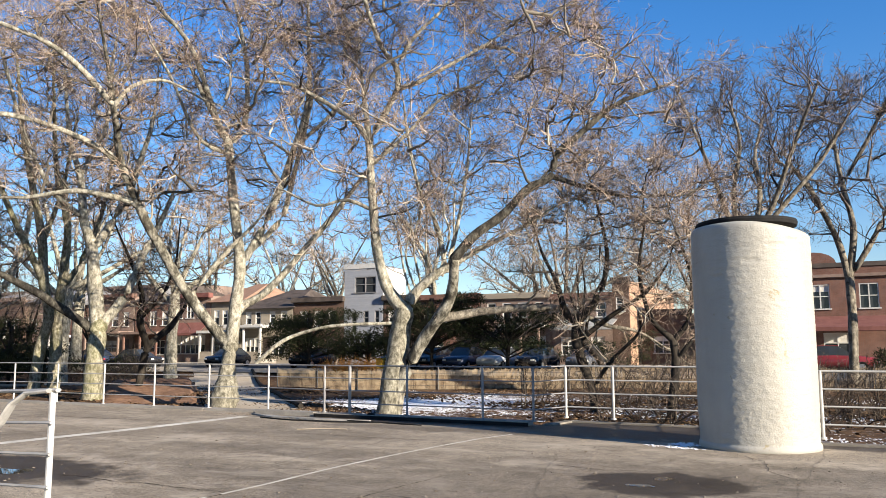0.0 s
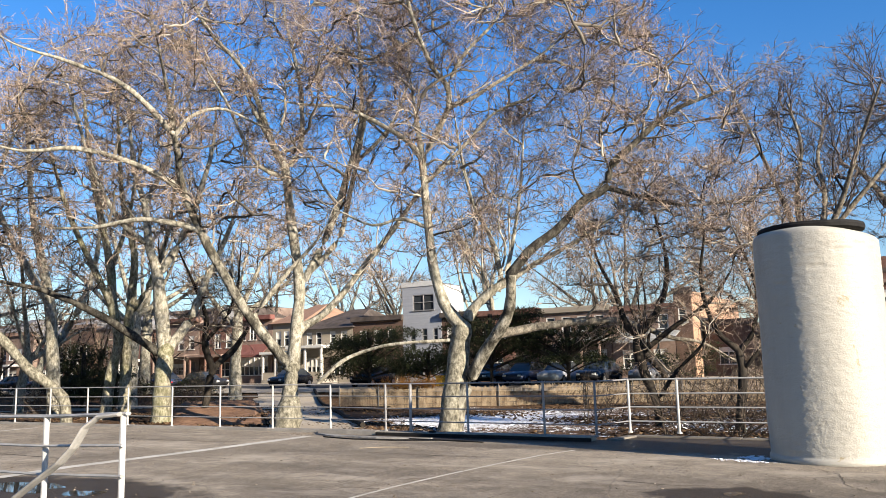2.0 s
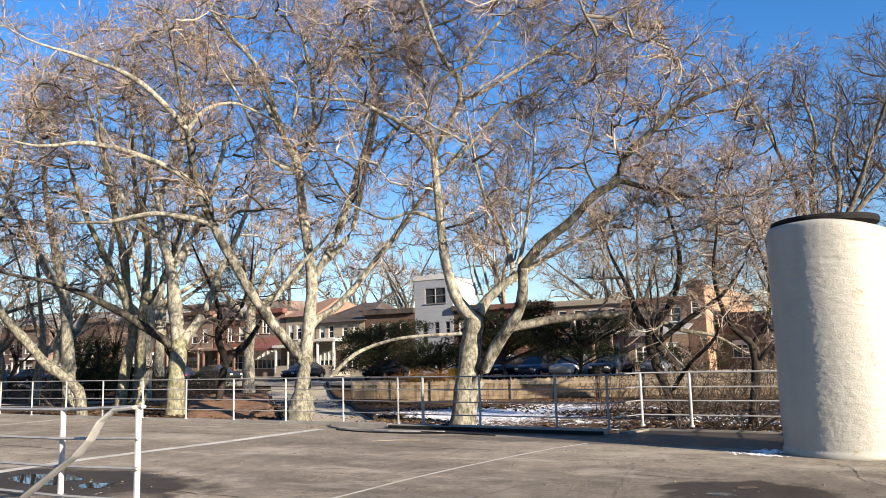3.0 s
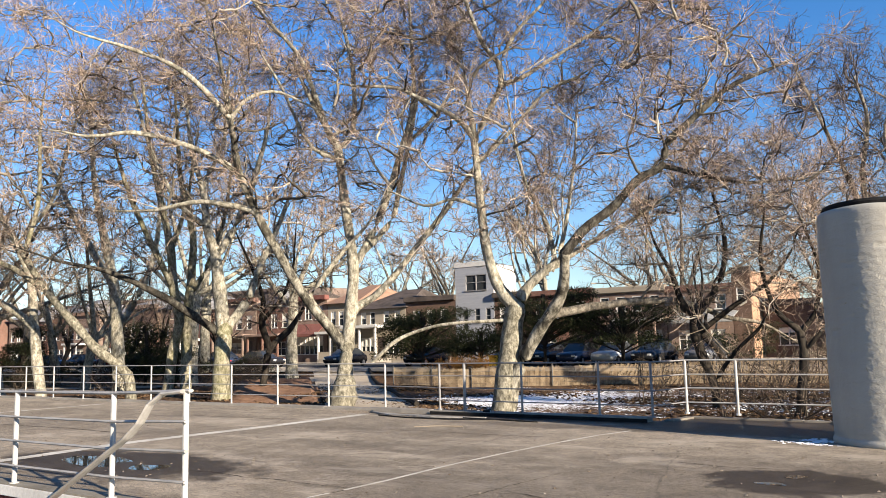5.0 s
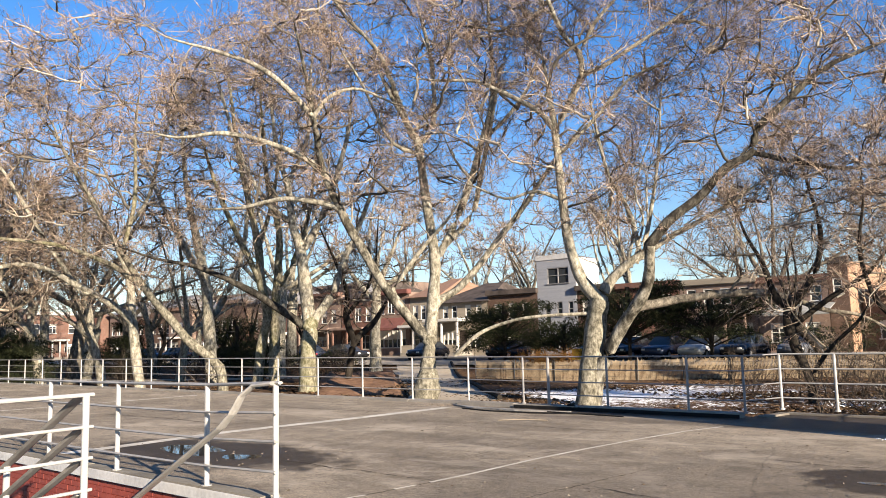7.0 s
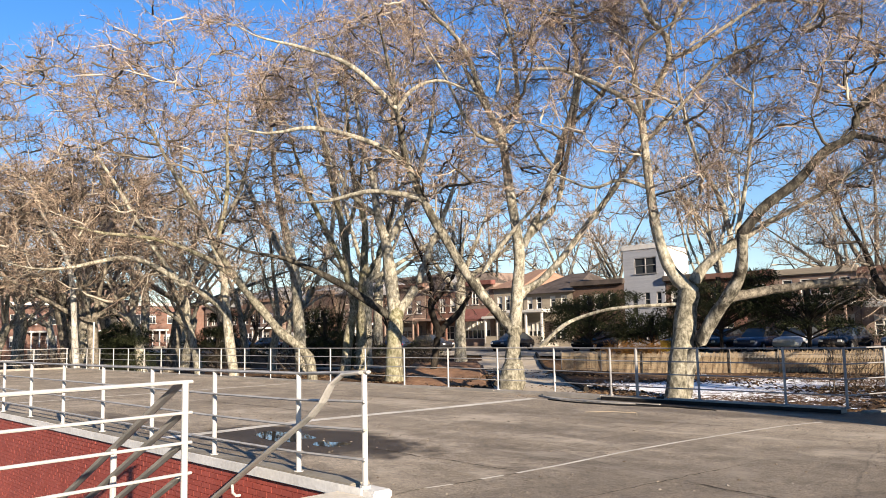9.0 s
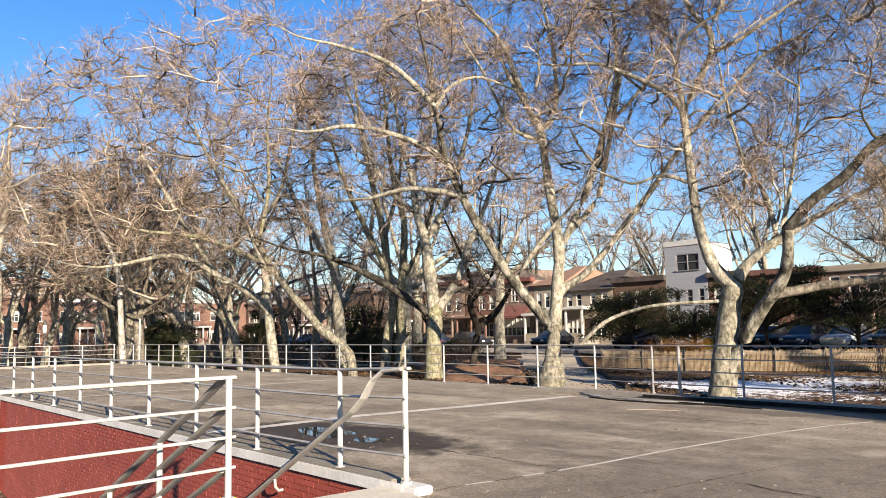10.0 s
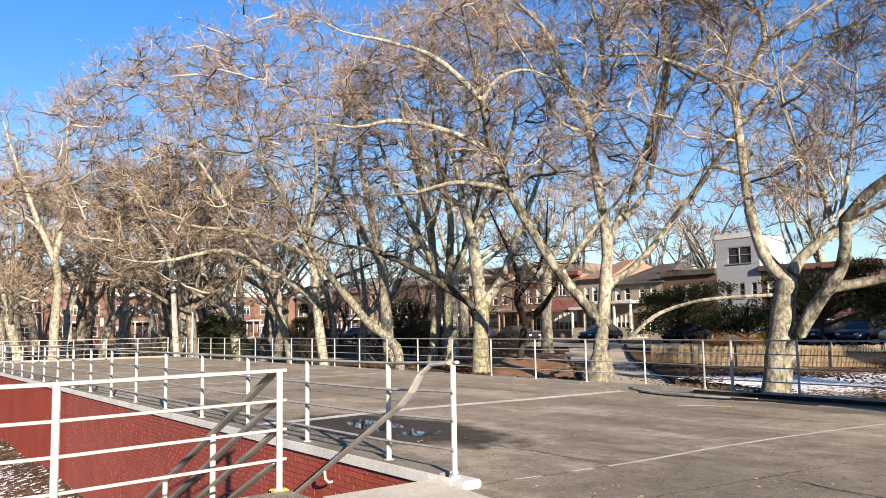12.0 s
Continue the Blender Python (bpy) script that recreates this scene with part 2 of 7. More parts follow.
def stucco_material():
    """Thick cream paint over rough plaster, with spalled chips and hairline lifts."""
    m, n, l, b = nodes_of("cream stucco paint", 0.6)
    c = ramp(n, l, tex(n, l, 1.2, 5, 0.8), [(0.3, (0.3, 0.287, 0.25)), (0.65, (0.345, 0.33, 0.288))])
    chips = tex(n, l, 2.4, 6, 1.0, (1.0, 1.0, 0.8), rough=0.7)
    c = mix(n, l, ramp(n, l, chips, [(0.665, (0, 0, 0)), (0.68, (0.75, 0.75, 0.75))]), c, (0.24, 0.19, 0.10))
    drip = tex(n, l, 2.0, 4, 0.5, (1.0, 1.0, 0.12))
    c = mix(n, l, 0.35, c, ramp(n, l, drip, [(0.3, (0.72, 0.70, 0.66)), (0.55, (1, 1, 1))]), "MULTIPLY")
    l.new(c, b.inputs["Base Color"])
    rough = tex(n, l, 38, 6, 0.1, (1.0, 1.0, 1.2), rough=0.62)
    w = n.new("ShaderNodeTexWave")
    w.bands_direction = "Z"
    w.inputs["Scale"].default_value, w.inputs["Distortion"].default_value, w.inputs["Detail"].default_value = 4.6, 2.5, 4
    g = n.new("ShaderNodeNewGeometry")
    l.new(g.outputs["Position"], w.inputs["Vector"])
    relief = mix(n, l, 0.008, rough, w.outputs["Fac"])
    relief = mix(n, l, ramp(n, l, chips, [(0.68, (0, 0, 0)), (0.70, (0.5, 0.5, 0.5))]), relief, (0, 0, 0))
    bump(n, l, b, relief, 0.8, 0.0105)
    return m


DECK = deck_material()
KERB = simple("kerb concrete", (0.2268, 0.2079, 0.1827), (0.315, 0.2898, 0.252), 1.2, 30, 0.9, 0, 0.5, 0.01)
COPING = simple("whitewashed coping", (0.52, 0.51, 0.485), (0.64, 0.63, 0.605), 1.5, 22, 0.8, 0, 0.4, 0.008)
GREYPAINT = simple("dull galvanised rail", (0.243, 0.2385, 0.225), (0.36, 0.3465, 0.324), 3.0, 50, 0.5, 0, 0.2, 0.002)
PAINT = simple("white rail paint", (0.36, 0.355, 0.342), (0.44, 0.434, 0.42), 4.0, 60, 0.45, 0, 0.2, 0.002)
# darker copy of the rail paint, with the stack's shade in its colour
SHADERAIL = simple("rail paint greyed for shade", (0.16, 0.16, 0.168), (0.272, 0.264, 0.256), 3.0, 50, 0.55, 0, 0.2, 0.002)
LINE = simple("worn line paint", (0.46, 0.43, 0.37), (0.68, 0.645, 0.57), 2.0, 18, 0.8, 0, 0.2, 0.003)
STUCCO = stucco_material()
TAR = simple("black roofing felt", (0.008, 0.008, 0.009), (0.02, 0.019, 0.018), 3, 40, 0.85)
REDBRICK = brick_material("red painted brick", (0.33, 0.062, 0.042), (0.29, 0.052, 0.035), (0.20, 0.036, 0.024), paint=True)
GROUND = leaf_litter_material()
PATHM = simple("path concrete", (0.36, 0.312, 0.248), (0.47, 0.41, 0.33), 0.6, 12, 0.9, 0, 0.4, 0.01)
ASPHALT = simple("street asphalt", (0.045, 0.045, 0.047), (0.075, 0.073, 0.07), 0.4, 20, 0.85)
BARK = bark_material("plane bark", (0.088, 0.082, 0.066), (0.235, 0.22, 0.176), (0.46, 0.438, 0.375), 3.0)
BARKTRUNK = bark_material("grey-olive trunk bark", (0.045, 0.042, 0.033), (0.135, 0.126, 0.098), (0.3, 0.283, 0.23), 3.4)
# the shade on the dim limbs is put into this dark bark
BARKSHADE = bark_material("limb bark darkened for shade", (0.012, 0.011, 0.009), (0.03, 0.027, 0.023), (0.11, 0.103, 0.086), 1.8)
# dark patches paint shadow onto cream limb bark
BARKDAPPLE = bark_material("dappled cream limb bark with painted shade", (0.02, 0.018, 0.015), (0.065, 0.06, 0.048), (0.33, 0.312, 0.262), 1.3)
BARKWHITE = bark_material("white papery bark", (0.10, 0.095, 0.085), (0.3, 0.29, 0.265), (0.46, 0.45, 0.42), 2.0)
BARKMOSS = bark_material("mossy plane bark", (0.055, 0.05, 0.037), (0.15, 0.138, 0.103), (0.37, 0.347, 0.275), 3.0, moss=0.2)
BARKDARK = bark_material("dark ridged bark", (0.012, 0.010, 0.009), (0.025, 0.021, 0.017), (0.05, 0.042, 0.034))
BRANCH = strand_material("branch bark", (0.04, 0.034, 0.027), (0.215, 0.19, 0.153), (0.44, 0.4, 0.33))
TWIGDARK = strand_material("dark twig bark", (0.03, 0.025, 0.023), (0.1, 0.083, 0.075), (0.26, 0.22, 0.195))
BRANCHLET = strand_material("branchlet bark", (0.042, 0.032, 0.024), (0.22, 0.173, 0.13), (0.5, 0.415, 0.315))
TWIG = strand_material("twig bark", (0.058, 0.043, 0.036), (0.265, 0.198, 0.155), (0.475, 0.378, 0.3))
BARKGREY = bark_material("grey bark", (0.05, 0.045, 0.038), (0.13, 0.115, 0.094), (0.29, 0.262, 0.215), 2.8)
SEED = simple("seed ball", (0.08, 0.05, 0.03), (0.14, 0.09, 0.05), 6, 60, 0.95, 0, 0.0)
GLASS = glass_material("window glass", (0.03, 0.035, 0.04))
FENCEWOOD = simple("weathered fence lath", (0.25, 0.185, 0.12), (0.42, 0.33, 0.22), 2.5, 30, 0.9, 0, 0.3, 0.005)
POSTSTEEL = simple("dark fence post", (0.05, 0.05, 0.05), (0.10, 0.095, 0.09), 3, 40, 0.6)


# ---- mesh helpers ----
def link(name, bm, material, parent=None, label="", smooth=False):
    me = bpy.data.meshes.new(name)
    bm.to_mesh(me)
    bm.free()
    for mm in material if isinstance(material, (list, tuple)) else [material]:
        me.materials.append(mm)
    if smooth:
        me.shade_smooth()
    else:
        me.shade_flat()
    ob = new(name, me)
    if parent:
        ob.parent = parent
    if label:
        tagged(ob, label)
    return ob


def part(name, bm, material, parent, label="", smooth=False):
    return link(name, bm, material, parent, label, smooth)


def thing(name, label, category, group="", at=None, kind=""):
    ob = new(name)
    ob.empty_display_size = 0.2
    if at is not None:
        ob.matrix_basis = at
    return tagged(ob, label, category, group, kind)


def box(bm, x0, x1, y0, y1, z0, z1, bevel=0.0):
    r = bmesh.ops.create_cube(bm, size=1.0, matrix=Matrix.Translation(((x0 + x1) / 2, (y0 + y1) / 2, (z0 + z1) / 2)) @ Matrix.Diagonal((abs(x1 - x0), abs(y1 - y0), abs(z1 - z0), 1)))
    if bevel:
        ed = {e for v in r["verts"] for e in v.link_edges}
        bmesh.ops.bevel(bm, geom=list(ed), offset=bevel, segments=2, affect="EDGES")
    return bm


def boxed(x0, x1, y0, y1, z0, z1, bevel=0.0):
    return box(bmesh.new(), x0, x1, y0, y1, z0, z1, bevel)


def prism(bm, outline, z0, z1):
    """An upright prism over an outline of (x, y)."""
    lo = [bm.verts.new((x, y, z0)) for x, y in outline]
    hi = [bm.verts.new((x, y, z1)) for x, y in outline]
    bm.faces.new(hi)
    bm.faces.new(lo[::-1])
    k = len(outline)
    for i in range(k):
        bm.faces.new((lo[i], lo[(i + 1) % k], hi[(i + 1) % k], hi[i]))
    bmesh.ops.recalc_face_normals(bm, faces=bm.faces)
    return bm


def pipe(bm, points, radius, sides=8, flat=1.0):
    """A capped tube along points; flat squeezes its height."""
    pts = [Vector(p) for p in points]
    rings = []
    for i, p in enumerate(pts):
        d = (pts[min(i + 1, len(pts) - 1)] - pts[max(i - 1, 0)]).normalized()
        a = d.cross(Vector((0, 0, 1)))
        a = a.normalized() if a.length > 1e-4 else Vector((1, 0, 0))
        b = a.cross(d).normalized()
        rings.append([bm.verts.new(p + a * radius * math.cos(k * math.tau / sides) + b * radius * flat * math.sin(k * math.tau / sides)) for k in range(sides)])
    for r0, r1 in zip(rings, rings[1:]):
        for k in range(sides):
            bm.faces.new((r0[k], r0[(k + 1) % sides], r1[(k + 1) % sides], r1[k]))
    bm.faces.new(rings[0][::-1])
    bm.faces.new(rings[-1])
    bmesh.ops.recalc_face_normals(bm, faces=bm.faces)
    return bm


def arrays(name, verts, faces, material, parent=None, label="", smooth=True):
    me = bpy.data.meshes.new(name)
    verts = np.ascontiguousarray(verts, dtype=np.float32)
    faces = np.ascontiguousarray(faces, dtype=np.int32)
    me.vertices.add(len(verts))
    me.vertices.foreach_set("co", verts.ravel())
    k = faces.shape[1]
    me.loops.add(faces.size)
    me.loops.foreach_set("vertex_index", faces.ravel())
    me.polygons.add(len(faces))
    me.polygons.foreach_set("loop_start", np.arange(0, faces.size, k, dtype=np.int32))
    me.update(calc_edges=True)
    me.materials.append(material)
    if smooth:
        me.shade_smooth()
    else:
        me.shade_flat()
    ob = new(name, me)
    if parent:
        ob.parent = parent
    if label:
        tagged(ob, label)
    return ob


# ---- the ground: one sheet to the horizon ----
def sstep(a, b, v):
    t = np.clip((v - a) / (b - a), 0, 1)
    return t * t * (3 - 2 * t)


def ground_z(x, y):
    """Height of the park: low lawn beside the deck, a rise to the street, the dug-out side below the stair."""
    x, y = np.asarray(x, float), np.asarray(y, float)
    z = -1.08 + 0.95 * sstep(41, 49, y)
    low = sstep(10.0, 2.5, y) * sstep(6.0, 2.0, x)
    z = z * (1 - low) + -2.55 * low
    z = z + 0.06 * np.sin(x * 0.9 + 1.3 * np.sin(y * 0.37)) * np.cos(y * 0.71) * sstep(56, 44, y)
    return z


def make_ground():
    xs = np.unique(np.concatenate([np.arange(-90, 30, 1.0), np.linspace(-3000, -90, 24), np.linspace(30, 3000, 24)]))
    ys = np.unique(np.concatenate([np.arange(-20, 62, 1.0), np.linspace(-3000, -20, 16), np.linspace(62, 3000, 18)]))
    gx, gy = np.meshgrid(xs, ys, indexing="ij")
    v = np.stack([gx, gy, ground_z(gx, gy)], -1).reshape(-1, 3)
    nx, ny = len(xs), len(ys)
    i = (np.arange(nx - 1)[:, None] * ny + np.arange(ny - 1)[None]).ravel()
    ob = arrays("ground", v, np.stack([i, i + ny, i + ny + 1, i + 1], -1), GROUND)
    snow = 0.40 * np.exp(-(((v[:, 0] + 18) / 5.2) ** 2 + ((v[:, 1] - 32.5) / 6.5) ** 2)) + 0.13 * np.exp(-(((v[:, 0] + 9) / 10) ** 2 + ((v[:, 1] - 35) / 8) ** 2)) + 0.15 * np.exp(-(((v[:, 0] + 3.5) / 7) ** 2 + ((v[:, 1] - 23) / 7) ** 2))
    snow += 0.22 * sstep(6.5, 4.5, v[:, 1]) * sstep(-60, -14, v[:, 0])
    col = ob.data.color_attributes.new("snow", "FLOAT_COLOR", "POINT")
    col.data.foreach_set("color", np.repeat(np.clip(snow, 0, 0.5)[:, None], 4, 1).astype(np.float32).ravel())
    return tagged(ob, "winter park ground of brown leaves and thin patchy snow", "ground", kind="structure")


make_ground()


def strip(name, pts, width, lift, material, label, category):
    """A band laid on the ground along pts."""
    bm = bmesh.new()
    fine = []
    for p, q in zip(pts, pts[1:]):
        k = max(2, int(math.dist(p, q) / 1.0))
        fine += [(p[0] + (q[0] - p[0]) * i / k, p[1] + (q[1] - p[1]) * i / k) for i in range(k)]
    fine.append(pts[-1])
    rows = []
    for i, p in enumerate(fine):
        a, b = fine[max(i - 1, 0)], fine[min(i + 1, len(fine) - 1)]
        d = Vector((b[0] - a[0], b[1] - a[1])).normalized()
        s = Vector((-d.y, d.x)) * width / 2
        rows.append([bm.verts.new((p[0] + s.x * f, p[1] + s.y * f, float(ground_z(p[0] + s.x * f, p[1] + s.y * f)) + lift)) for f in (1, 0.33, -0.33, -1)])
    for r0, r1 in zip(rows, rows[1:]):
        for k in range(3):
            bm.faces.new((r0[k], r1[k], r1[k + 1], r0[k + 1]))
    bmesh.ops.recalc_face_normals(bm, faces=bm.faces)
    ob = link(name, bm, material)
    return tagged(ob, label, category, kind="structure")


strip("path", [(-12.6, 16.6), (-23.6, 28.0), (-35.4, 39.7), (-42.8, 47.0), (-45, 49)], 4.0, 0.045, PATHM, "pale concrete park path climbing to the street", "path")
strip("path", [(-75, 20.0), (-60, 32), (-40.5, 45.0)], 2.6, 0.03, PATHM, "concrete park path under the trees", "path")
strip("road", [(-400, 52.5), (200, 52.5)], 9.0, 0.03, ASPHALT, "asphalt street beyond the park", "road")
strip("pavement", [(-400, 59.2), (200, 59.2)], 3.8, 0.16, PATHM, "concrete pavement in front of the houses", "pavement")
strip("pavement", [(-400, 46.9), (200, 46.9)], 2.0, 0.12, PATHM, "concrete pavement along the park", "pavement")

# ---- the raised deck ----
DECK_OUTLINE = [(-46.2, 4.66), (-5.95, 4.66), (-5.95, 3.42), (-6.86, 3.42), (-6.6, -14), (16, -14), (16, 13.75), (-0.55, 13.75), (-0.75, 15.6), (-4.75, 15.7), (-5.2, 14.72), (-11.6, 14.72), (-12.0, 15.1), (-46.2, 15.1)]
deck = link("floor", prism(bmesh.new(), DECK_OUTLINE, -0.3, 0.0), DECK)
tagged(deck, "weathered concrete deck with stains, painted-in shade and hairline cracks", "deck", kind="structure")

base = link("wall_deck", prism(bmesh.new(), [(x * 0.999, y - 0.03 if y > 10 else y + 0.03) for x, y in DECK_OUTLINE], -3.2, -0.3), simple("rough deck wall", (0.16, 0.14, 0.12), (0.24, 0.21, 0.18), 0.8, 14, 0.9))
tagged(base, "rough concrete retaining wall under the deck", "wall", kind="structure")


def kerb_run(pts, width, z0, z1, material, label):
    """Kerb stones along pts, each about 1.8 m long, one object each under the run."""
    top = thing("kerb", label, "kerb", kind="structure")
    for (ax, ay), (bx, by) in zip(pts, pts[1:]):
        length = math.dist((ax, ay), (bx, by))
        k = max(1, round(length / 1.83))
        ang = math.atan2(by - ay, bx - ax)
        for i in range(k):
            s0, s1 = length * i / k + 0.004, length * (i + 1) / k - 0.004
            ob = part("kerb_stone", boxed(s0, s1, -width / 2, width / 2, z0, z1 + random.uniform(-0.006, 0.006), 0.012), material, top)
            ob.matrix_basis = Matrix.Translation((ax, ay, 0)) @ Matrix.Rotation(ang, 4, "Z")
    return top


kerb_run([(-46.0, 14.88), (-12.0, 14.88)], 0.34, -0.1, 0.05, KERB, "pale concrete kerb under the far railing")
kerb_run([(-12.0, 14.62), (-5.3, 14.45)], 0.3, -0.1, 0.085, KERB, "concrete kerb in the shade of the vent stack")
# corner kerb coloured darker, its shadow put into the concrete
kerb_run([(-5.02, 14.62), (-4.85, 15.45), (-0.8, 15.35), (-0.7, 13.55), (15.5, 13.55)], 0.2, -0.1, 0.03, simple("low kerb darkened for shade", (0.13, 0.117, 0.1), (0.22, 0.2, 0.172), 2.2, 30, 0.9, 0, 0.5, 0.01), "low concrete kerb below the corner railing, darkened for shade")
kerb_run([(-46.0, 4.72), (-46.0, 14.7)], 0.34, -0.1, 0.10, KERB, "concrete kerb at the end of the deck")
kerb_run([(-45.8, 4.735), (-6.1, 4.735)], 0.24, -0.018, 0.10, simple("grey coping stone", (0.17, 0.155, 0.13), (0.26, 0.24, 0.20), 1.5, 22, 0.9, 0, 0.4, 0.008), "grey concrete coping on the brick wall")
band = link("trim_coping", boxed(-46.0, -5.9, 4.588, 4.612, -0.02, 0.092, 0.006), COPING)
tagged(band, "whitewashed front edge of the coping", "coping", kind="structure")

# plinth of the end post
pl = link("plinth", boxed(-6.04, -5.72, 4.60, 4.82, 0.0, 0.082, 0.018), COPING)
tagged(pl, "chipped whitewashed concrete plinth of the railing's end post", "plinth")

# landing at the head of the stair
land = link("floor_landing", prism(bmesh.new(), [(-6.25, 3.45), (-5.0, 3.3), (-3.9, 4.35), (-5.72, 4.58), (-6.25, 4.58)], -0.02, 0.03), simple("landing concrete", (0.48, 0.44, 0.36), (0.60, 0.55, 0.46), 1.0, 20, 0.9))
tagged(land, "pale smooth concrete landing at the head of the stair", "landing", kind="structure")


# ---- railings ----
def railing(posts, heights, top_z, label, post_mat=PAINT, rail_mat=PAINT, flat=0.8, r_post=0.031, r_rail=0.020, over=0.07, group="deck railings", base_z=0.1, dark=(), skip=(), side=0.0):
    """Pipe railing: round posts, four rails that run past the end posts."""
    rail = thing("railing", label, "railing", group)
    for i, p in enumerate(posts):
        if i in skip:
            continue
        x, y = p[0], p[1]
        zt = p[2] if len(p) > 2 else top_z
        bm = bmesh.new()
        pipe(bm, [(x, y, base_z - 0.02), (x, y, zt)], r_post * (1.35 if i in dark else 1.0), 10)
        pipe(bm, [(x, y, base_z - 0.02), (x, y, base_z + 0.012)], r_post * 1.9, 10)
        part("post", bm, SHADERAIL if i in dark else post_mat, rail, smooth=False)
    for h in heights:
        pts = []
        for i, p in enumerate(posts):
            zt = (p[2] if len(p) > 2 else top_z) - top_z
            pts.append(Vector((p[0], p[1] - (side if h != heights[0] else 0.0), h + zt)))
        a, b = (pts[0] - pts[1]).normalized(), (pts[-1] - pts[-2]).normalized()
        pts[0], pts[-1] = pts[0] + a * over, pts[-1] + b * over
        bm = bmesh.new()
        pipe(bm, pts, r_rail * (1.25 if h == heights[0] else 1.0), 8, flat)
        part("rail", bm, rail_mat, rail)
    return rail


H4 = (1.10, 0.83, 0.57, 0.30)
railing([(-11.95 - 1.83 * k, 14.88) for k in range(19)], H4, 1.10, "long white-posted pipe railing along the far kerb", PAINT, GREYPAINT, r_post=0.023, r_rail=0.0135, base_z=0.05)
railing([(-45.6, 14.7 - 1.66 * k) for k in range(7)], H4, 1.10, "white pipe railing across the end of the deck", r_post=0.027, r_rail=0.016)
railing([(-5.93, 4.66, 1.15), (-7.1, 4.69, 1.11)] + [(-8.96 - 1.83 * k, 4.69, 1.10) for k in range(20)], H4, 1.10, "white-posted railing with dull grey bars above the brick wall", PAINT, GREYPAINT, flat=0.55, r_post=0.028, r_rail=0.024, side=0.046)
railing([(-10.15, 14.58), (-9.45, 14.52), (-8.0, 14.46), (-6.28, 14.42), (-5.22, 14.4)], H4, 1.10, "railing on the low kerb, greyed for shade", SHADERAIL, SHADERAIL, dark=(1,), r_post=0.024, r_rail=0.0145)
railing([(-11.95, 14.88), (-10.15, 14.58)], H4, 1.10, "short railing joining the long one, greyed for shade", PAINT, SHADERAIL, r_rail=0.0145, over=-0.04, skip=(0, 1))
railing([(-5.22, 14.4), (-4.91, 15.45)], H4, 1.10, "short railing at the step in the kerb, greyed for shade", SHADERAIL, SHADERAIL, r_rail=0.0145, over=-0.04, skip=(0, 1))
railing([(-4.91, 15.42), (-3.95, 15.4), (-2.12, 15.37), (-0.8, 15.35), (-0.25, 13.55), (1.58, 13.55), (3.41, 13.55), (5.24, 13.55), (7.07, 13.55)], H4, 1.10, "white pipe railing round the corner behind the vent stack", r_post=0.026, r_rail=0.016)
railing([(-6.93, 3.36), (-6.63, 1.37), (-6.62, -0.46), (-6.61, -2.3), (-6.6, -4.1)], (1.10, 0.82, 0.55, 0.275), 1.10, "white pipe railing beside the stair opening", base_z=0.0, r_rail=0.019)

# ---- brick wall and stair ----
wall = link("wall_red", boxed(-46.1, -5.98, 4.63, 4.8, -3.0, -0.02), REDBRICK)
tagged(wall, "red painted brick retaining wall below the coping", "wall", kind="structure")
STEP_RISE, STEP_RUN = 0.17, 0.37
stair = thing("stairs", "concrete stair going down beside the red brick wall", "stairs", kind="structure")
for i in range(15):
    x1 = -6.2 - STEP_RUN * i
    part("step", boxed(x1 - STEP_RUN - 0.03, x1, 3.42, 4.62, -3.0, -STEP_RISE * (i + 1), 0.01), KERB, stair)
wall2 = link("wall_stair", boxed(-6.9, -6.62, -12.0, 3.40, -3.0, -0.31), REDBRICK)
tagged(wall2, "red painted brick wall under the edge of the deck", "wall", kind="structure")

rail = thing("stair_railing", "white flat-bar stair railing with sloping rails and short posts", "railing", "deck railings")
SLOPE = 0.46
for h in (1.06, 0.77, 0.49, 0.20):
    bm = bmesh.new()
    n = 12
    pts = [(-7.0 - 0.45 * k, 3.36, h - SLOPE * 0.45 * k + 0.04) for k in range(n + 1)]
    pipe(bm, pts, 0.06, 6, 0.28)
    part("rail", bm, GREYPAINT, rail)
for k in range(1, 4):
    x = -7.0 - 1.62 * k
    top = 1.06 - SLOPE * (1.62 * k) + 0.03
    part("post", pipe(bmesh.new(), [(x, 3.36, top - 1.15), (x, 3.36, top)], 0.033, 10), PAINT, rail)

hand = thing("handrail", "grey-white flat handrail curving down the brick wall on brackets", "handrail")
pts = [(-5.9, 4.6, 1.15), (-6.08, 4.52, 1.13), (-6.2, 4.48, 1.04), (-6.32, 4.46, 0.87), (-6.5, 4.45, 0.73), (-6.8, 4.44, 0.57)]
pts += [(-6.8 - 0.55 * k, 4.44, 0.57 - 0.29 * k) for k in range(1, 9)]
part("rail", pipe(bmesh.new(), pts, 0.055, 8, 0.35), GREYPAINT, hand)
for k in (1, 2, 3, 4):
    x = -6.8 - 1.25 * k
    z = 0.57 - 0.527 * 1.25 * k - 0.02
    part("bracket", pipe(bmesh.new(), [(x, 4.44, z), (x, 4.45, z - 0.09), (x, 4.49, z - 0.13), (x, 4.54, z - 0.13)], 0.016, 8), PAINT, hand, "white curved wall bracket")


# ---- the vent stack ----
def lathe(bm, profile, sides=64):
    rings = [[bm.verts.new((r * math.cos(k * math.tau / sides), r * math.sin(k * math.tau / sides), z)) for k in range(sides)] for r, z in profile]
    for a, b in zip(rings, rings[1:]):
        for k in range(sides):
            bm.faces.new((a[k], a[(k + 1) % sides], b[(k + 1) % sides], b[k]))
    bm.faces.new(rings[0][::-1])
    bm.faces.new(rings[-1])
    return bm


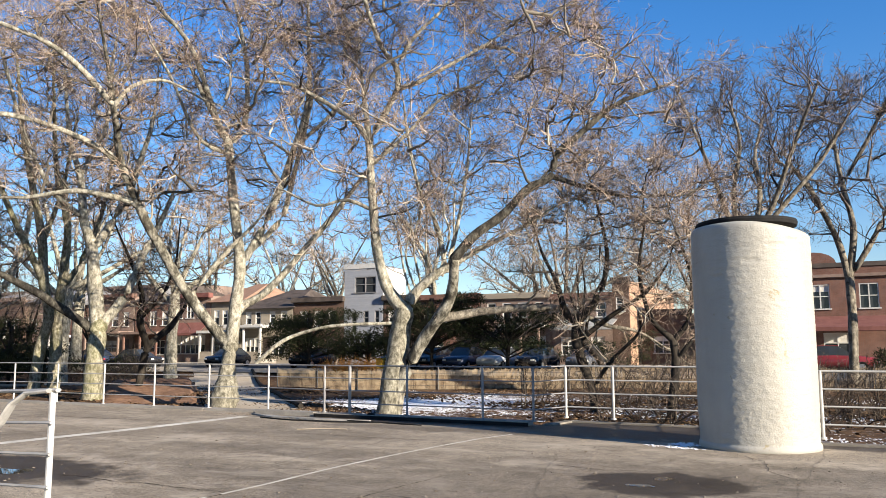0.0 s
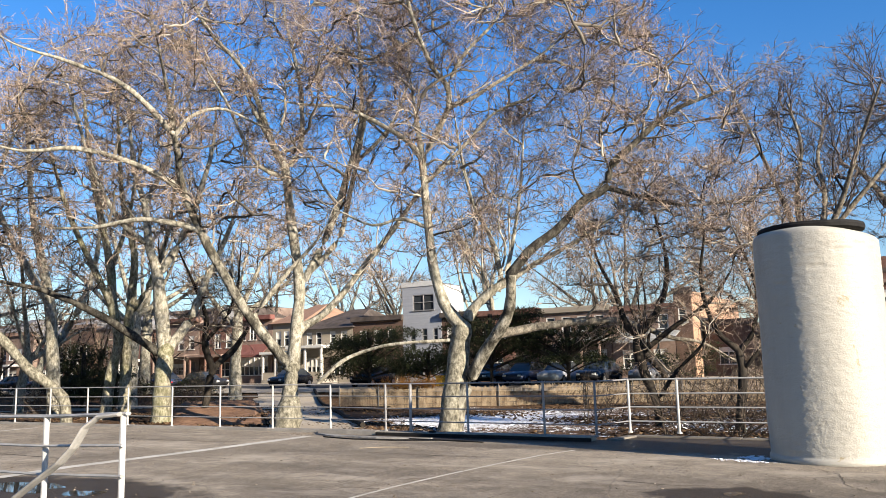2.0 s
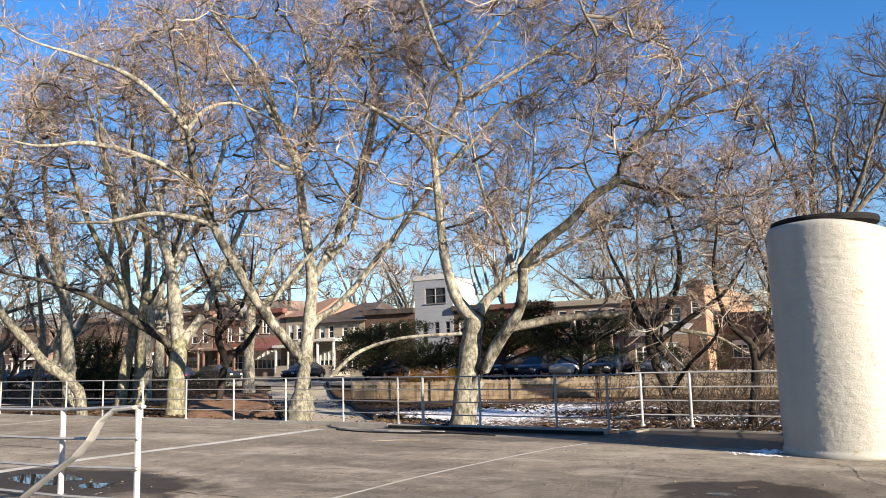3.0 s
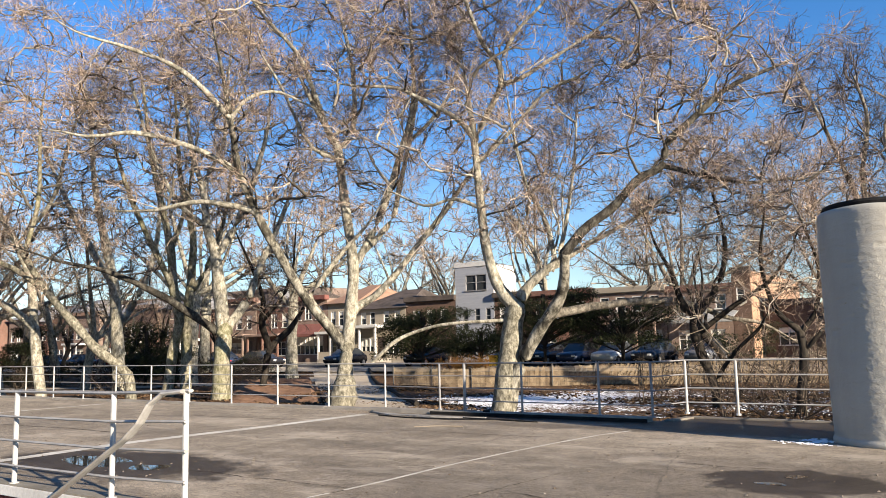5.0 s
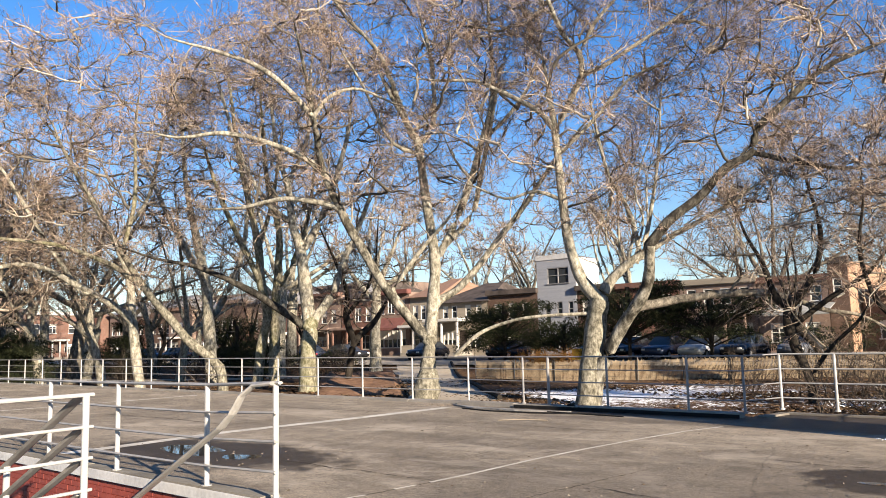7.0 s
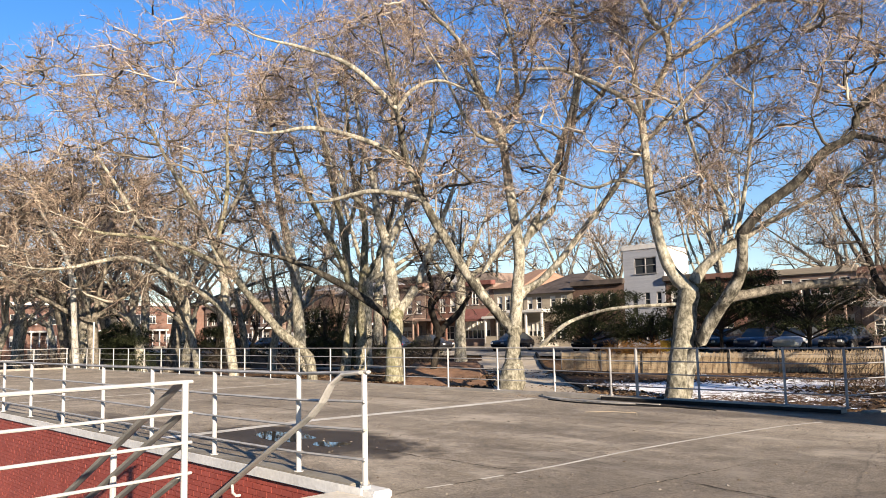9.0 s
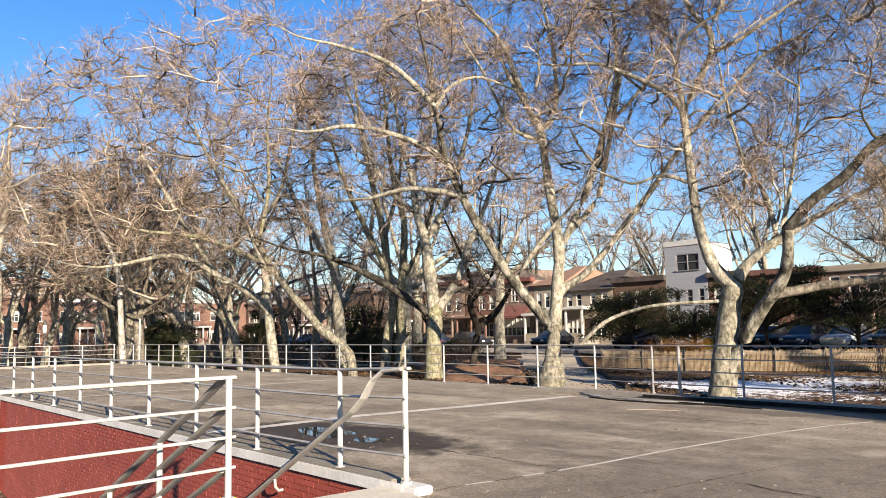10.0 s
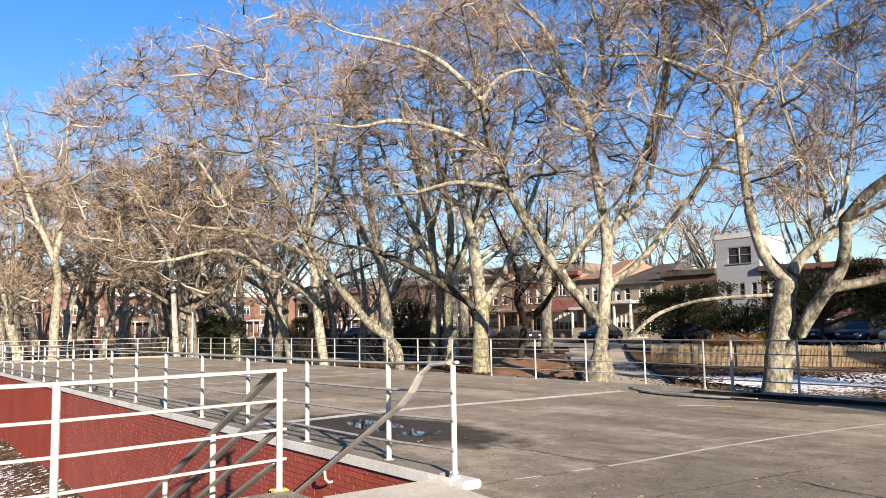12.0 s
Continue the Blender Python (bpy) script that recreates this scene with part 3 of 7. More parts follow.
stack = thing("vent_stack", "squat cream-painted stucco vent stack with a black felt cap", "vent stack", at=Matrix.Translation((-1.10, 12.93, 0)))
TURNS, COURSE = 180, 0.072
profile = [(0.862, -0.02), (0.86, 0.05), (0.852, 0.075), (0.838, 0.085)]
profile += [(0.836 + 0.0045 * k / 10, 0.085 + 0.018 * k) for k in range(1, 168)][:167]
profile += [(0.85, 3.14), (0.85, 3.20), (0.846, 3.24), (0.832, 3.268), (0.80, 3.288), (0.755, 3.30), (0.70, 3.305)]
profile = [(min(r, 0.85), z) if 0.09 < z < 3.1 else (r, z) for r, z in profile]
bm = lathe(bmesh.new(), profile, TURNS)
rng = random.Random(41)
proud = {}
for v in bm.verts:
    x, y, z = v.co
    a = math.atan2(y, x) % math.tau
    rad = math.hypot(x, y)
    k = 1 + 0.012 * noise.noise(Vector((x * 1.6, y * 1.6, z * 0.9)))
    if 0.09 < z < 3.25:
        row = int(z / COURSE)
        col = int((a / math.tau * 26 + 0.5 * (row % 2)) % 26)
        if (row, col) not in proud:
            proud[(row, col)] = rng.gauss(0, 0.0008) - (0.009 if rng.random() < 0.012 else 0)
        edge = min(z / COURSE % 1, 1 - z / COURSE % 1)
        side = (a / math.tau * 26 + 0.5 * (row % 2)) % 1
        lip = (0.0004 if edge < 0.16 else 0) + (0.0004 if min(side, 1 - side) < 0.07 else 0)
        k += (proud[(row, col)] - lip + 0.0025 * noise.noise(v.co * 13) + 0.0045 * noise.noise(v.co * 26) + 0.0045 * noise.noise(v.co * 47)) / rad
    v.co.x, v.co.y = x * k, y * k
    if z > 3.05:
        lean = max(0.0, (x + 0.2 * -y) / 0.85)
        v.co.z -= 0.15 * lean * lean * min(1, (z - 3.05) / 0.2)
part("body", bm, STUCCO, stack, smooth=True)
bm = lathe(bmesh.new(), [(0.68, 3.27), (0.73, 3.285), (0.742, 3.335), (0.728, 3.372), (0.66, 3.385), (0.64, 3.36)], 64)
for v in bm.verts:
    v.co.x -= 0.04
    v.co.z += 0.012 * noise.noise(v.co * 2.5)
part("cap", bm, TAR, stack, "black felt rim")


# ---- trees ----
def tubes(P, R, sides):
    """Tubes for many polylines of equal length: P (M, N, 3), R (M, N). Vertices and quads."""
    M, N = R.shape
    d = np.empty_like(P)
    d[:, 1:-1] = P[:, 2:] - P[:, :-2]
    d[:, 0], d[:, -1] = P[:, 1] - P[:, 0], P[:, -1] - P[:, -2]
    d /= np.linalg.norm(d, axis=-1, keepdims=True) + 1e-9
    ref = np.where(np.abs(d[..., 2:3]) > 0.9, np.array([1.0, 0, 0]), np.array([0, 0, 1.0]))
    a = np.cross(d, ref)
    a /= np.linalg.norm(a, axis=-1, keepdims=True) + 1e-9
    b = np.cross(a, d)
    ang = np.arange(sides) * math.tau / sides
    V = P[:, :, None] + R[:, :, None, None] * (a[:, :, None] * np.cos(ang)[:, None] + b[:, :, None] * np.sin(ang)[:, None])
    idx = np.arange(M * N * sides).reshape(M, N, sides)
    nxt = np.roll(idx, -1, axis=2)
    F = np.stack([idx[:, :-1], nxt[:, :-1], nxt[:, 1:], idx[:, 1:]], -1)
    return V.reshape(-1, 3), F.reshape(-1, 4)


def spikes(P, R, sides=3):
    """Pointed twigs: rings along each polyline and a single tip at its end."""
    M, N = R.shape
    V, F = tubes(P[:, :-1], R[:, :-1], sides) if N > 2 else (None, None)
    d = unit(P[:, -1] - P[:, -2])
    a = unit(np.cross(d, np.array([0.37, 0.21, 0.9])))
    b = np.cross(a, d)
    if N > 2:
        base = (np.arange(M)[:, None] * (N - 1) + N - 2) * sides
    else:
        ang = np.arange(sides) * math.tau / sides
        V = (P[:, 0, None] + R[:, 0, None, None] * (a[:, None] * np.cos(ang)[:, None] + b[:, None] * np.sin(ang)[:, None])).reshape(-1, 3)
        base = np.arange(M)[:, None] * sides
    tip = len(V) + np.arange(M)[:, None]
    ring = base + np.arange(sides)[None]
    T = np.stack([ring, np.roll(ring, -1, axis=1), np.repeat(tip, sides, 1)], -1).reshape(-1, 3)
    V = np.concatenate([V, P[:, -1]])
    if F is not None:
        T = np.concatenate([F[:, [0, 1, 2]], F[:, [0, 2, 3]], T])
    return V, T


def joined(sets):
    vs, fs, k = [], [], 0
    for v, f in sets:
        vs.append(v)
        fs.append(f + k)
        k += len(v)
    return np.concatenate(vs), np.concatenate(fs)


def joined_tris(sets):
    return joined([(v, f if f.shape[1] == 3 else np.concatenate([f[:, [0, 1, 2]], f[:, [0, 2, 3]]])) for v, f in sets])


def unit(v):
    return v / (np.linalg.norm(v, axis=-1, keepdims=True) + 1e-9)


def sprout(P, R, K, rng, t0, length, ratio, N, spread, up, wob, rmin, taper=0.35):
    """K children on each polyline: starts from t0 on, length in metres, their radius as a share of the parent's."""
    M, N0 = R.shape
    t = t0 + (1 - t0) * (np.arange(K)[None] + rng.random((M, K))) / K
    s = np.clip(t * (N0 - 1), 0, N0 - 1.001)
    i = s.astype(int)
    f = (s - i)[..., None]
    m = np.arange(M)[:, None]
    start = P[m, i] * (1 - f) + P[m, i + 1] * f
    tang = unit(P[m, i + 1] - P[m, i])
    rad = R[m, i] * (1 - f[..., 0]) + R[m, i + 1] * f[..., 0]
    perp = rng.normal(size=(M, K, 3))
    perp = unit(perp - (perp * tang).sum(-1, keepdims=True) * tang)
    ang = np.radians(spread[0] + (spread[1] - spread[0]) * rng.random((M, K, 1)))
    d = unit(tang * np.cos(ang) + perp * np.sin(ang) + np.array([0, 0, up]))
    ln = length[0] + (length[1] - length[0]) * rng.random((M, K, 1))
    ln = ln * (1.15 - 0.5 * t[..., None])
    step = ln / (N - 1)
    pts = [start]
    for k in range(N - 1):
        d = unit(d + rng.normal(size=(M, K, 3)) * wob + np.array([0, 0, up * 0.3]))
        pts.append(pts[-1] + d * step)
    Q = np.stack(pts, 2).reshape(M * K, N, 3)
    r0 = np.clip(rad * ratio * (0.7 + 0.6 * rng.random((M, K))), rmin, 0.5 * rad + rmin * 0.5)
    Rq = r0.reshape(-1, 1) * np.linspace(1, taper, N)[None]
    return Q, np.maximum(Rq, rmin * 0.6)


def bent(points, rng, depth, n):
    """A smooth limb through a few guide points (across, height, radius), with a wander in depth that grows along it."""
    g = np.array(points, float)
    k = len(g)
    b = np.cumsum(np.concatenate([[0], rng.normal(size=k - 1) * 0.35 + depth])) * np.concatenate([[0], np.linalg.norm(np.diff(g[:, :2], axis=0), axis=1)]).cumsum() / (k * 1.2)
    q = np.stack([g[:, 0], b, g[:, 1], g[:, 2]], 1)
    q = np.vstack([2 * q[0] - q[1], q, 2 * q[-1] - q[-2]])
    out = []
    for s in np.linspace(0, k - 1 - 1e-6, n):
        i = int(s)
        f = s - i
        p0, p1, p2, p3 = q[i], q[i + 1], q[i + 2], q[i + 3]
        out.append(0.5 * (2 * p1 + (p2 - p0) * f + (2 * p0 - 5 * p1 + 4 * p2 - p3) * f * f + (3 * p1 - p0 - 3 * p2 + p3) * f ** 3))
    out = np.array(out)
    return out[:, :3], np.maximum(out[:, 3], 0.012)


class Tree:
    """A bare tree: guided trunk and limbs, then boughs, branchlets and twigs that grow from them."""

    def __init__(self, x, y, seed, label, bark=None, twig=None, group="park trees", dense=1.0, bough=(1.5, 3.4), sub=(0.8, 2.0), balls=260, coarse=1.6, k2=6, fine=True, foot=None, rise=0.0, crowd=93):
        self.rng = np.random.default_rng(seed)
        self.x, self.y, self.label, self.bark, self.twig = x, y, label, bark or BARK, twig or TWIG
        self.group, self.dense, self.bough, self.balls, self.sub, self.coarse = group, dense, bough, balls, sub, coarse
        self.rise, self.crowd, self.barks = rise, crowd, []
        self.limbs, self.grown, self.k2, self.fine, self.foot = [], [], k2, fine, foot

    def limb(self, *points, depth=None, bare=0.3, bark=None):
        """Guide points (across, height, radius), seen from the deck; bare: share of its length with no boughs."""
        depth = self.rng.normal() * 0.25 if depth is None else depth
        if bare < 0.95 and points[-1][2] > 0.03 and not self.rise:
            (xa, za, _), (xb, zb, rb) = points[-2], points[-1]
            k = min(3.2, 30 * rb) / (math.hypot(xb - xa, zb - za) + 1e-6)
            w = self.rng.normal() * 0.35
            points = points + ((xb + (xb - xa) * k * 0.5 + w * 0.5, zb + (zb - za) * k * 0.5 + 0.15, rb * 0.62), (xb + (xb - xa) * k + w, zb + (zb - za) * k + 0.1 - w, rb * 0.2))
        n = max(6, int(3 * len(points)))
        P, R = bent(points, self.rng, depth, n)
        if self.limbs:
            ends = np.concatenate([q for q, _, _ in self.limbs])
            best = int(np.argmin(np.linalg.norm(ends[:, [0, 2]] - P[0, [0, 2]], axis=1)))
            near = ends[best]
            P[:, 1] += near[1] - P[0, 1]
            for Q, S, _ in self.limbs:
                if best < len(Q):
                    break
                best -= len(Q)
            back = Q[max(best - 1, 0)]
            R[0] = min(R[0], S[best] * 0.97)
            if 0.02 < np.linalg.norm(back - P[0]) < 1.6 and best > 0:
                P = np.vstack([back * 0.7 + P[0] * 0.3, P])
                R = np.concatenate([[min(R[0], S[best - 1] * 0.9)], R])
        self.limbs.append((P, R, bare))
        self.barks.append(bark)
        return self

    def fill(self, cx, cz, rx, ry, rz, n):
        """Side branches that reach out to fill a rounded crown about (cx, cz), each from the nearest wood below it."""
        rng = self.rng
        q = unit(rng.normal(size=(n, 3)) + np.array([0, 0, 0.6])) * (0.55 + 0.45 * rng.random((n, 1)) ** 0.6)
        goal = np.array([cx, 0, cz]) + q * np.array([rx, ry, rz])
        nodes = np.concatenate([P[max(1, len(P) // 3):] for P, _, _ in self.limbs])
        left = list(range(n))
        while left:
            g = goal[left]
            d = np.linalg.norm(g[:, None] - nodes[None], axis=2) + 2.0 * np.maximum(0, nodes[None, :, 2] - g[:, None, 2])
            k = int(np.argmin(d.min(1)))
            a, b = nodes[int(np.argmin(d[k]))], g[k]
            left.pop(k)
            L = np.linalg.norm(b - a)
            if L < 0.5:
                continue
            t = np.linspace(0, 1, 8)[:, None]
            mid = a * 0.45 + b * 0.55 + np.array([0, 0, -0.10 * L]) + rng.normal(size=3) * 0.15 * L
            P = (1 - t) ** 2 * a + 2 * t * (1 - t) * mid + t * t * b
            P[1:] += rng.normal(size=(7, 3)) * 0.016 * L
            R = np.linspace(min(0.11, 0.030 + 0.019 * L), 0.016, 8)
            self.grown.append((P, R))
            nodes = np.concatenate([nodes, P[2:]])
        return self

    def plant(self):
        rng = self.rng
        az = math.atan2(self.x, self.y)
        m = Matrix.Translation((self.x, self.y, 0)) @ Matrix.Rotation(-az, 4, "Z")
        top = thing("tree", self.label, "tree", self.group, at=m)
        boughs = []
        first = True
        for (P, R, bare), own in zip(self.limbs, self.barks):
            if first:
                P = np.vstack([P[:1] - np.array([0, 0, 0.35]), P])
                R = np.concatenate([R[:1] * 1.12, R])
            v, f = tubes(P[None], (R * (1 + 0.06 * np.sin(np.arange(len(R)) * 1.9)))[None], 12)
            v = v + 0.04 * np.sin(v[:, [1, 2, 0]] * 4.0) * np.minimum(1, np.repeat(R, 12)[:, None] * 3)
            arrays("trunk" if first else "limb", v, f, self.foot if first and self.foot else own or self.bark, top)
            first = False
            length = np.linalg.norm(np.diff(P, axis=0), axis=1).sum()
            if bare < 0.95:
                K = max(2, int(length * 1.1 * self.dense * (1 - bare) + 1))
                boughs.append(sprout(P[None], np.minimum(R, 0.12)[None], K, rng, bare, self.bough, 0.42, 8, (28, 72), 0.10 + self.rise, 0.31 if not self.rise else 0.2, 0.020, 0.32))
                boughs.append(sprout(P[None, -4:], np.minimum(R, 0.1)[None, -4:], 3, rng, 0.5, self.bough, 0.6, 8, (8, 45), 0.08, 0.22, 0.018, 0.32))
        if self.grown:
            boughs.append((np.stack([p for p, _ in self.grown]), np.stack([r for _, r in self.grown])))
        BP, BR = np.concatenate([q for q, _ in boughs]), np.concatenate([s for _, s in boughs])
        v, f = tubes(BP, BR, 5 if self.fine else 4)
        tagged(arrays("bough_growth", v, f, BRANCH if self.twig is TWIG else TWIGDARK, top), kind="stuff")
        wob = 0.38 if not self.rise else 0.26
        P2, R2 = sprout(BP, BR, self.k2, rng, 0.28, self.sub, 0.55, 4 if self.fine else 3, (25, 68), 0.08 + self.rise, wob, 0.0098 * self.coarse, 0.45)
        cell, count = np.unique(np.floor(P2.mean(1) / 1.3).astype(int), axis=0, return_inverse=True, return_counts=True)[1:]
        share = np.minimum(1.0, np.percentile(count, self.crowd) / count)[cell.ravel()]
        keep = rng.random(len(P2)) < share
        P2, R2 = P2[keep], R2[keep]
        P3, R3 = sprout(P2, R2, 4 if self.fine else 6, rng, 0.10, (0.35, 1.0), 0.6, 3 if self.fine else 2, (20, 62), 0.06 + self.rise * 0.6, wob * 1.3, 0.0066 * self.coarse, 0.5)
        tagged(arrays("branchlet_growth", *tubes(P2, R2, 3), BRANCHLET if self.twig is TWIG else TWIGDARK, top, smooth=False), kind="stuff")
        sets = [spikes(P3, R3)]
        if self.fine:
            sets.append(spikes(*sprout(P3, R3, 5 if math.hypot(self.x, self.y) < 41 else 2, rng, 0.15, (0.16, 0.5), 0.8, 2, (25, 75), 0.06, 0.3, 0.0056 * self.coarse, 0.5)))
        v, f = joined(sets)
        tagged(arrays("twig_growth", v, f, self.twig, top, smooth=False), kind="stuff")
        if self.balls:
            tips = P3[rng.integers(0, len(P3), self.balls), -1]
            o = np.array([(1, 0, 0), (-1, 0, 0), (0, 1, 0), (0, -1, 0), (0, 0, 1), (0, 0, -1)]) * 0.024
            fc = np.array([(0, 2, 4), (2, 1, 4), (1, 3, 4), (3, 0, 4), (2, 0, 5), (1, 2, 5), (3, 1, 5), (0, 3, 5)])
            vv = (tips[:, None] - np.array([0, 0, 0.06]) + o[None]).reshape(-1, 3)
            ff = (np.arange(self.balls)[:, None, None] * 6 + fc[None]).reshape(-1, 3)
            tagged(arrays("seed_ball_growth", vv, ff, SEED, top), kind="stuff")
        self.top = top
        return top


def wild_tree(x, y, seed, height, label, bark, spread=0.45, stems=5, dense=0.6, coarse=1.6, fill=44, group="park trees", low=0.68, fine=False, rise=0.0):
    """A whole tree of its own shape: a clear stem, then limbs that rise and part."""
    rng = np.random.default_rng(seed)
    t = Tree(x, y, seed + 500, label, bark, dense=dense, bough=(1.4, 3.2), coarse=coarse, balls=0, group=group, k2=5, fine=fine, rise=rise)
    z0 = float(ground_z(x, y)) - 0.05
    h1 = height * rng.uniform(0.24, 0.36)
    r = height * 0.021
    lean = rng.normal() * 0.05 * height
    t.limb((0, z0, r * 1.3), (lean * 0.3, z0 + h1 * 0.4, r * 1.05), (lean, z0 + h1, r), bare=0.97)
    for k in range(stems):
        a = (k - (stems - 1) / 2) / max(1, (stems - 1) / 2) * spread * height + rng.normal() * 0.05 * height
        top = z0 + height * rng.uniform(0.72, 0.98) * (1 - 0.35 * abs(a / (spread * height)) ** 2)
        rr = r * rng.uniform(0.42, 0.62)
        zm = z0 + h1 * rng.uniform(0.85, 1.0)
        t.limb((lean * 0.95, zm, rr), (lean + a * 0.3, zm + (top - zm) * 0.28, rr * 0.85), (lean + a * 0.62, zm + (top - zm) * 0.62, rr * 0.55), (lean + a, top, rr * 0.16), depth=rng.normal() * 0.55, bare=0.42)
    t.fill(lean, z0 + height * low, spread * height * 0.95, spread * height * 0.95, height * (0.98 - low), fill)
    return t.plant()


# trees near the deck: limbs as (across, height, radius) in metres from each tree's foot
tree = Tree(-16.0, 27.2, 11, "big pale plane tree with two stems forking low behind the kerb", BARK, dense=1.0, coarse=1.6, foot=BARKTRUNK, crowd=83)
tree.limb((-0.05, -1.15, 0.5), (0.14, 0.5, 0.44), (0.40, 2.15, 0.41), (0.58, 2.97, 0.38), bare=0.97)
tree.limb((0.58, 2.93, 0.296), (0.15, 3.42, 0.259), (-0.24, 4.17, 0.222), (-0.58, 5.65, 0.203), (-0.77, 7.72, 0.166), (-0.92, 10.07, 0.148), bare=0.35)
tree.limb((-0.92, 10.02, 0.148), (-1.64, 10.94, 0.111), (-3.03, 11.82, 0.093), (-4.18, 12.41, 0.074), (-5.78, 12.57, 0.056), bare=0.35)
tree.limb((-0.92, 9.95, 0.148), (-0.07, 11.51, 0.13), (0.25, 12.11, 0.13), (0.23, 12.91, 0.111), (-0.45, 13.79, 0.093), (-1.21, 15.74, 0.074), (-1.46, 17.35, 0.056), bare=0.35)
tree.limb((0.25, 12.11, 0.111), (1.25, 12.49, 0.093), (2.55, 13.29, 0.074), (3.97, 14.12, 0.056), (5.67, 15.51, 0.037), bare=0.35)
tree.limb((0.23, 12.91, 0.093), (1.02, 14.29, 0.074), (2.33, 15.69, 0.056), (3.05, 17.21, 0.037), bare=0.2)
tree.limb((0.58, 2.8, 0.277), (0.8, 3.35, 0.225), (1.27, 3.97, 0.195), (2.14, 4.6, 0.166), (3.63, 5.43, 0.111), (5.5, 6.36, 0.074), bare=0.35)
tree.limb((0.16, -1.3, 0.26), (0.52, 0.3, 0.25), (1.28, 1.7, 0.25), (1.95, 2.65, 0.235), (2.36, 3.55, 0.21), (2.46, 4.85, 0.19), bare=0.97, bark=BARKDAPPLE)
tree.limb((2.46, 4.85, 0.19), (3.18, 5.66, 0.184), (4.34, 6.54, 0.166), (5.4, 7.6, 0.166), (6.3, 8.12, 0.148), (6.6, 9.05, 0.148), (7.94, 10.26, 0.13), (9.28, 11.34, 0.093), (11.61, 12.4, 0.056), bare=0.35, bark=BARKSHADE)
tree.limb((1.84, 2.56, 0.203), (3.15, 2.78, 0.166), (5.2, 3, 0.148), (7.04, 2.93, 0.13), (8.76, 2.33, 0.093), bare=0.35, bark=BARKGREY)
tree.limb((0.4, 2.45, 0.08), (-0.8, 2.42, 0.065), (-2.3, 2.35, 0.062), (-3.7, 2.05, 0.07), (-4.6, 1.6, 0.08), (-5.5, 0.85, 0.085), bare=0.97, bark=BARK)
tree.limb((2.25, 4.51, 0.111), (1.92, 6.35, 0.093), (1.13, 8.2, 0.074), (0.67, 10.32, 0.056), bare=0.2)
tree.limb((2.3, 4.56, 0.111), (2.77, 6.58, 0.074), (3.21, 8.93, 0.056), (3.47, 11.31, 0.037), bare=0.2)
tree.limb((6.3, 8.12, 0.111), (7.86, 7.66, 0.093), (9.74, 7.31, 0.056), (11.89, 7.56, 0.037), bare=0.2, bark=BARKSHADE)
tree.limb((-0.7, 7.03, 0.093), (-1.84, 7.49, 0.074), (-2.97, 7.25, 0.056), (-4.33, 7.93, 0.037), bare=0.2)
tree.limb((-0.85, 8.89, 0.093), (0.67, 10.32, 0.074), (2.07, 11.78, 0.056), (3.48, 12.28, 0.037), bare=0.2)
for k in range(7):
    a0 = 0.9 + 0.2 * k
    z0 = 3.35 + 0.72 * (a0 - 0.8) + 0.12 * math.sin(2.2 * (a0 - 0.8))
    w = 0.28 * math.sin(5.3 * k)
    tree.limb((a0, z0, 0.05), (a0 + 0.12 * (k - 3) + w, z0 + 1.2 + 0.3 * (k % 3), 0.042), (a0 + 0.2 * (k - 3) - w * 0.5, z0 + 2.7 + 0.4 * (k % 4), 0.034), (a0 + 0.42 * (k - 3) + w * 1.6, z0 + 4.5 + 0.7 * (k % 3), 0.018), bare=0.3)
tree.fill(2.2, 12.2, 8.6, 5.5, 6.6, 205)
tree.fill(3.5, 14.8, 6.5, 5, 5.0, 60)
tree.fill(8.0, 11.0, 4.5, 4, 4.2, 60)
tree.plant()
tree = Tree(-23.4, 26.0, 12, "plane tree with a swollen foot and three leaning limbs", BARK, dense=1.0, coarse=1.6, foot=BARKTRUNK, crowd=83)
tree.limb((-0.08, -1.14, 0.566), (0.02, -0.55, 0.60), (0.07, 0.05, 0.44), (0.09, 0.81, 0.30), (0.21, 1.69, 0.33), bare=0.97)
tree.limb((0.12, 1.59, 0.27), (-1.29, 3.28, 0.225), (-2.31, 4.87, 0.205), (-3.37, 6.81, 0.19), (-3.86, 7.93, 0.175), (-4.41, 9.28, 0.155), (-4.58, 11.18, 0.125), bare=0.35, bark=BARKDAPPLE)
tree.limb((-3.8, 7.52, 0.143), (-5.03, 7.85, 0.123), (-6.45, 8, 0.102), (-8.13, 7.76, 0.082), (-10.19, 7.88, 0.041), bare=0.35)
tree.limb((-4.41, 9.23, 0.143), (-5.56, 9.9, 0.123), (-7, 10.48, 0.102), (-8.71, 10.8, 0.102), (-10.56, 10.64, 0.061), bare=0.35)
tree.limb((-4.58, 11.18, 0.143), (-5.51, 12.22, 0.123), (-6.7, 13.23, 0.102), (-8.46, 13.86, 0.082), (-10.38, 14.35, 0.041), bare=0.35)
tree.limb((-4.57, 11.13, 0.102), (-3.8, 12.08, 0.082), (-2.62, 12.45, 0.061), (-1.2, 11.93, 0.041), bare=0.2)
tree.limb((0.21, 1.64, 0.307), (0.4, 3.56, 0.267), (0.5, 5.15, 0.246), (0.14, 7.98, 0.205), (-0.13, 10.35, 0.184), (-0.39, 11.02, 0.164), bare=0.35)
tree.limb((-0.16, 10.28, 0.143), (0.58, 11.5, 0.123), (0.61, 14.4, 0.102), (0.23, 17, 0.082), (-0.2, 19.36, 0.061), bare=0.35)
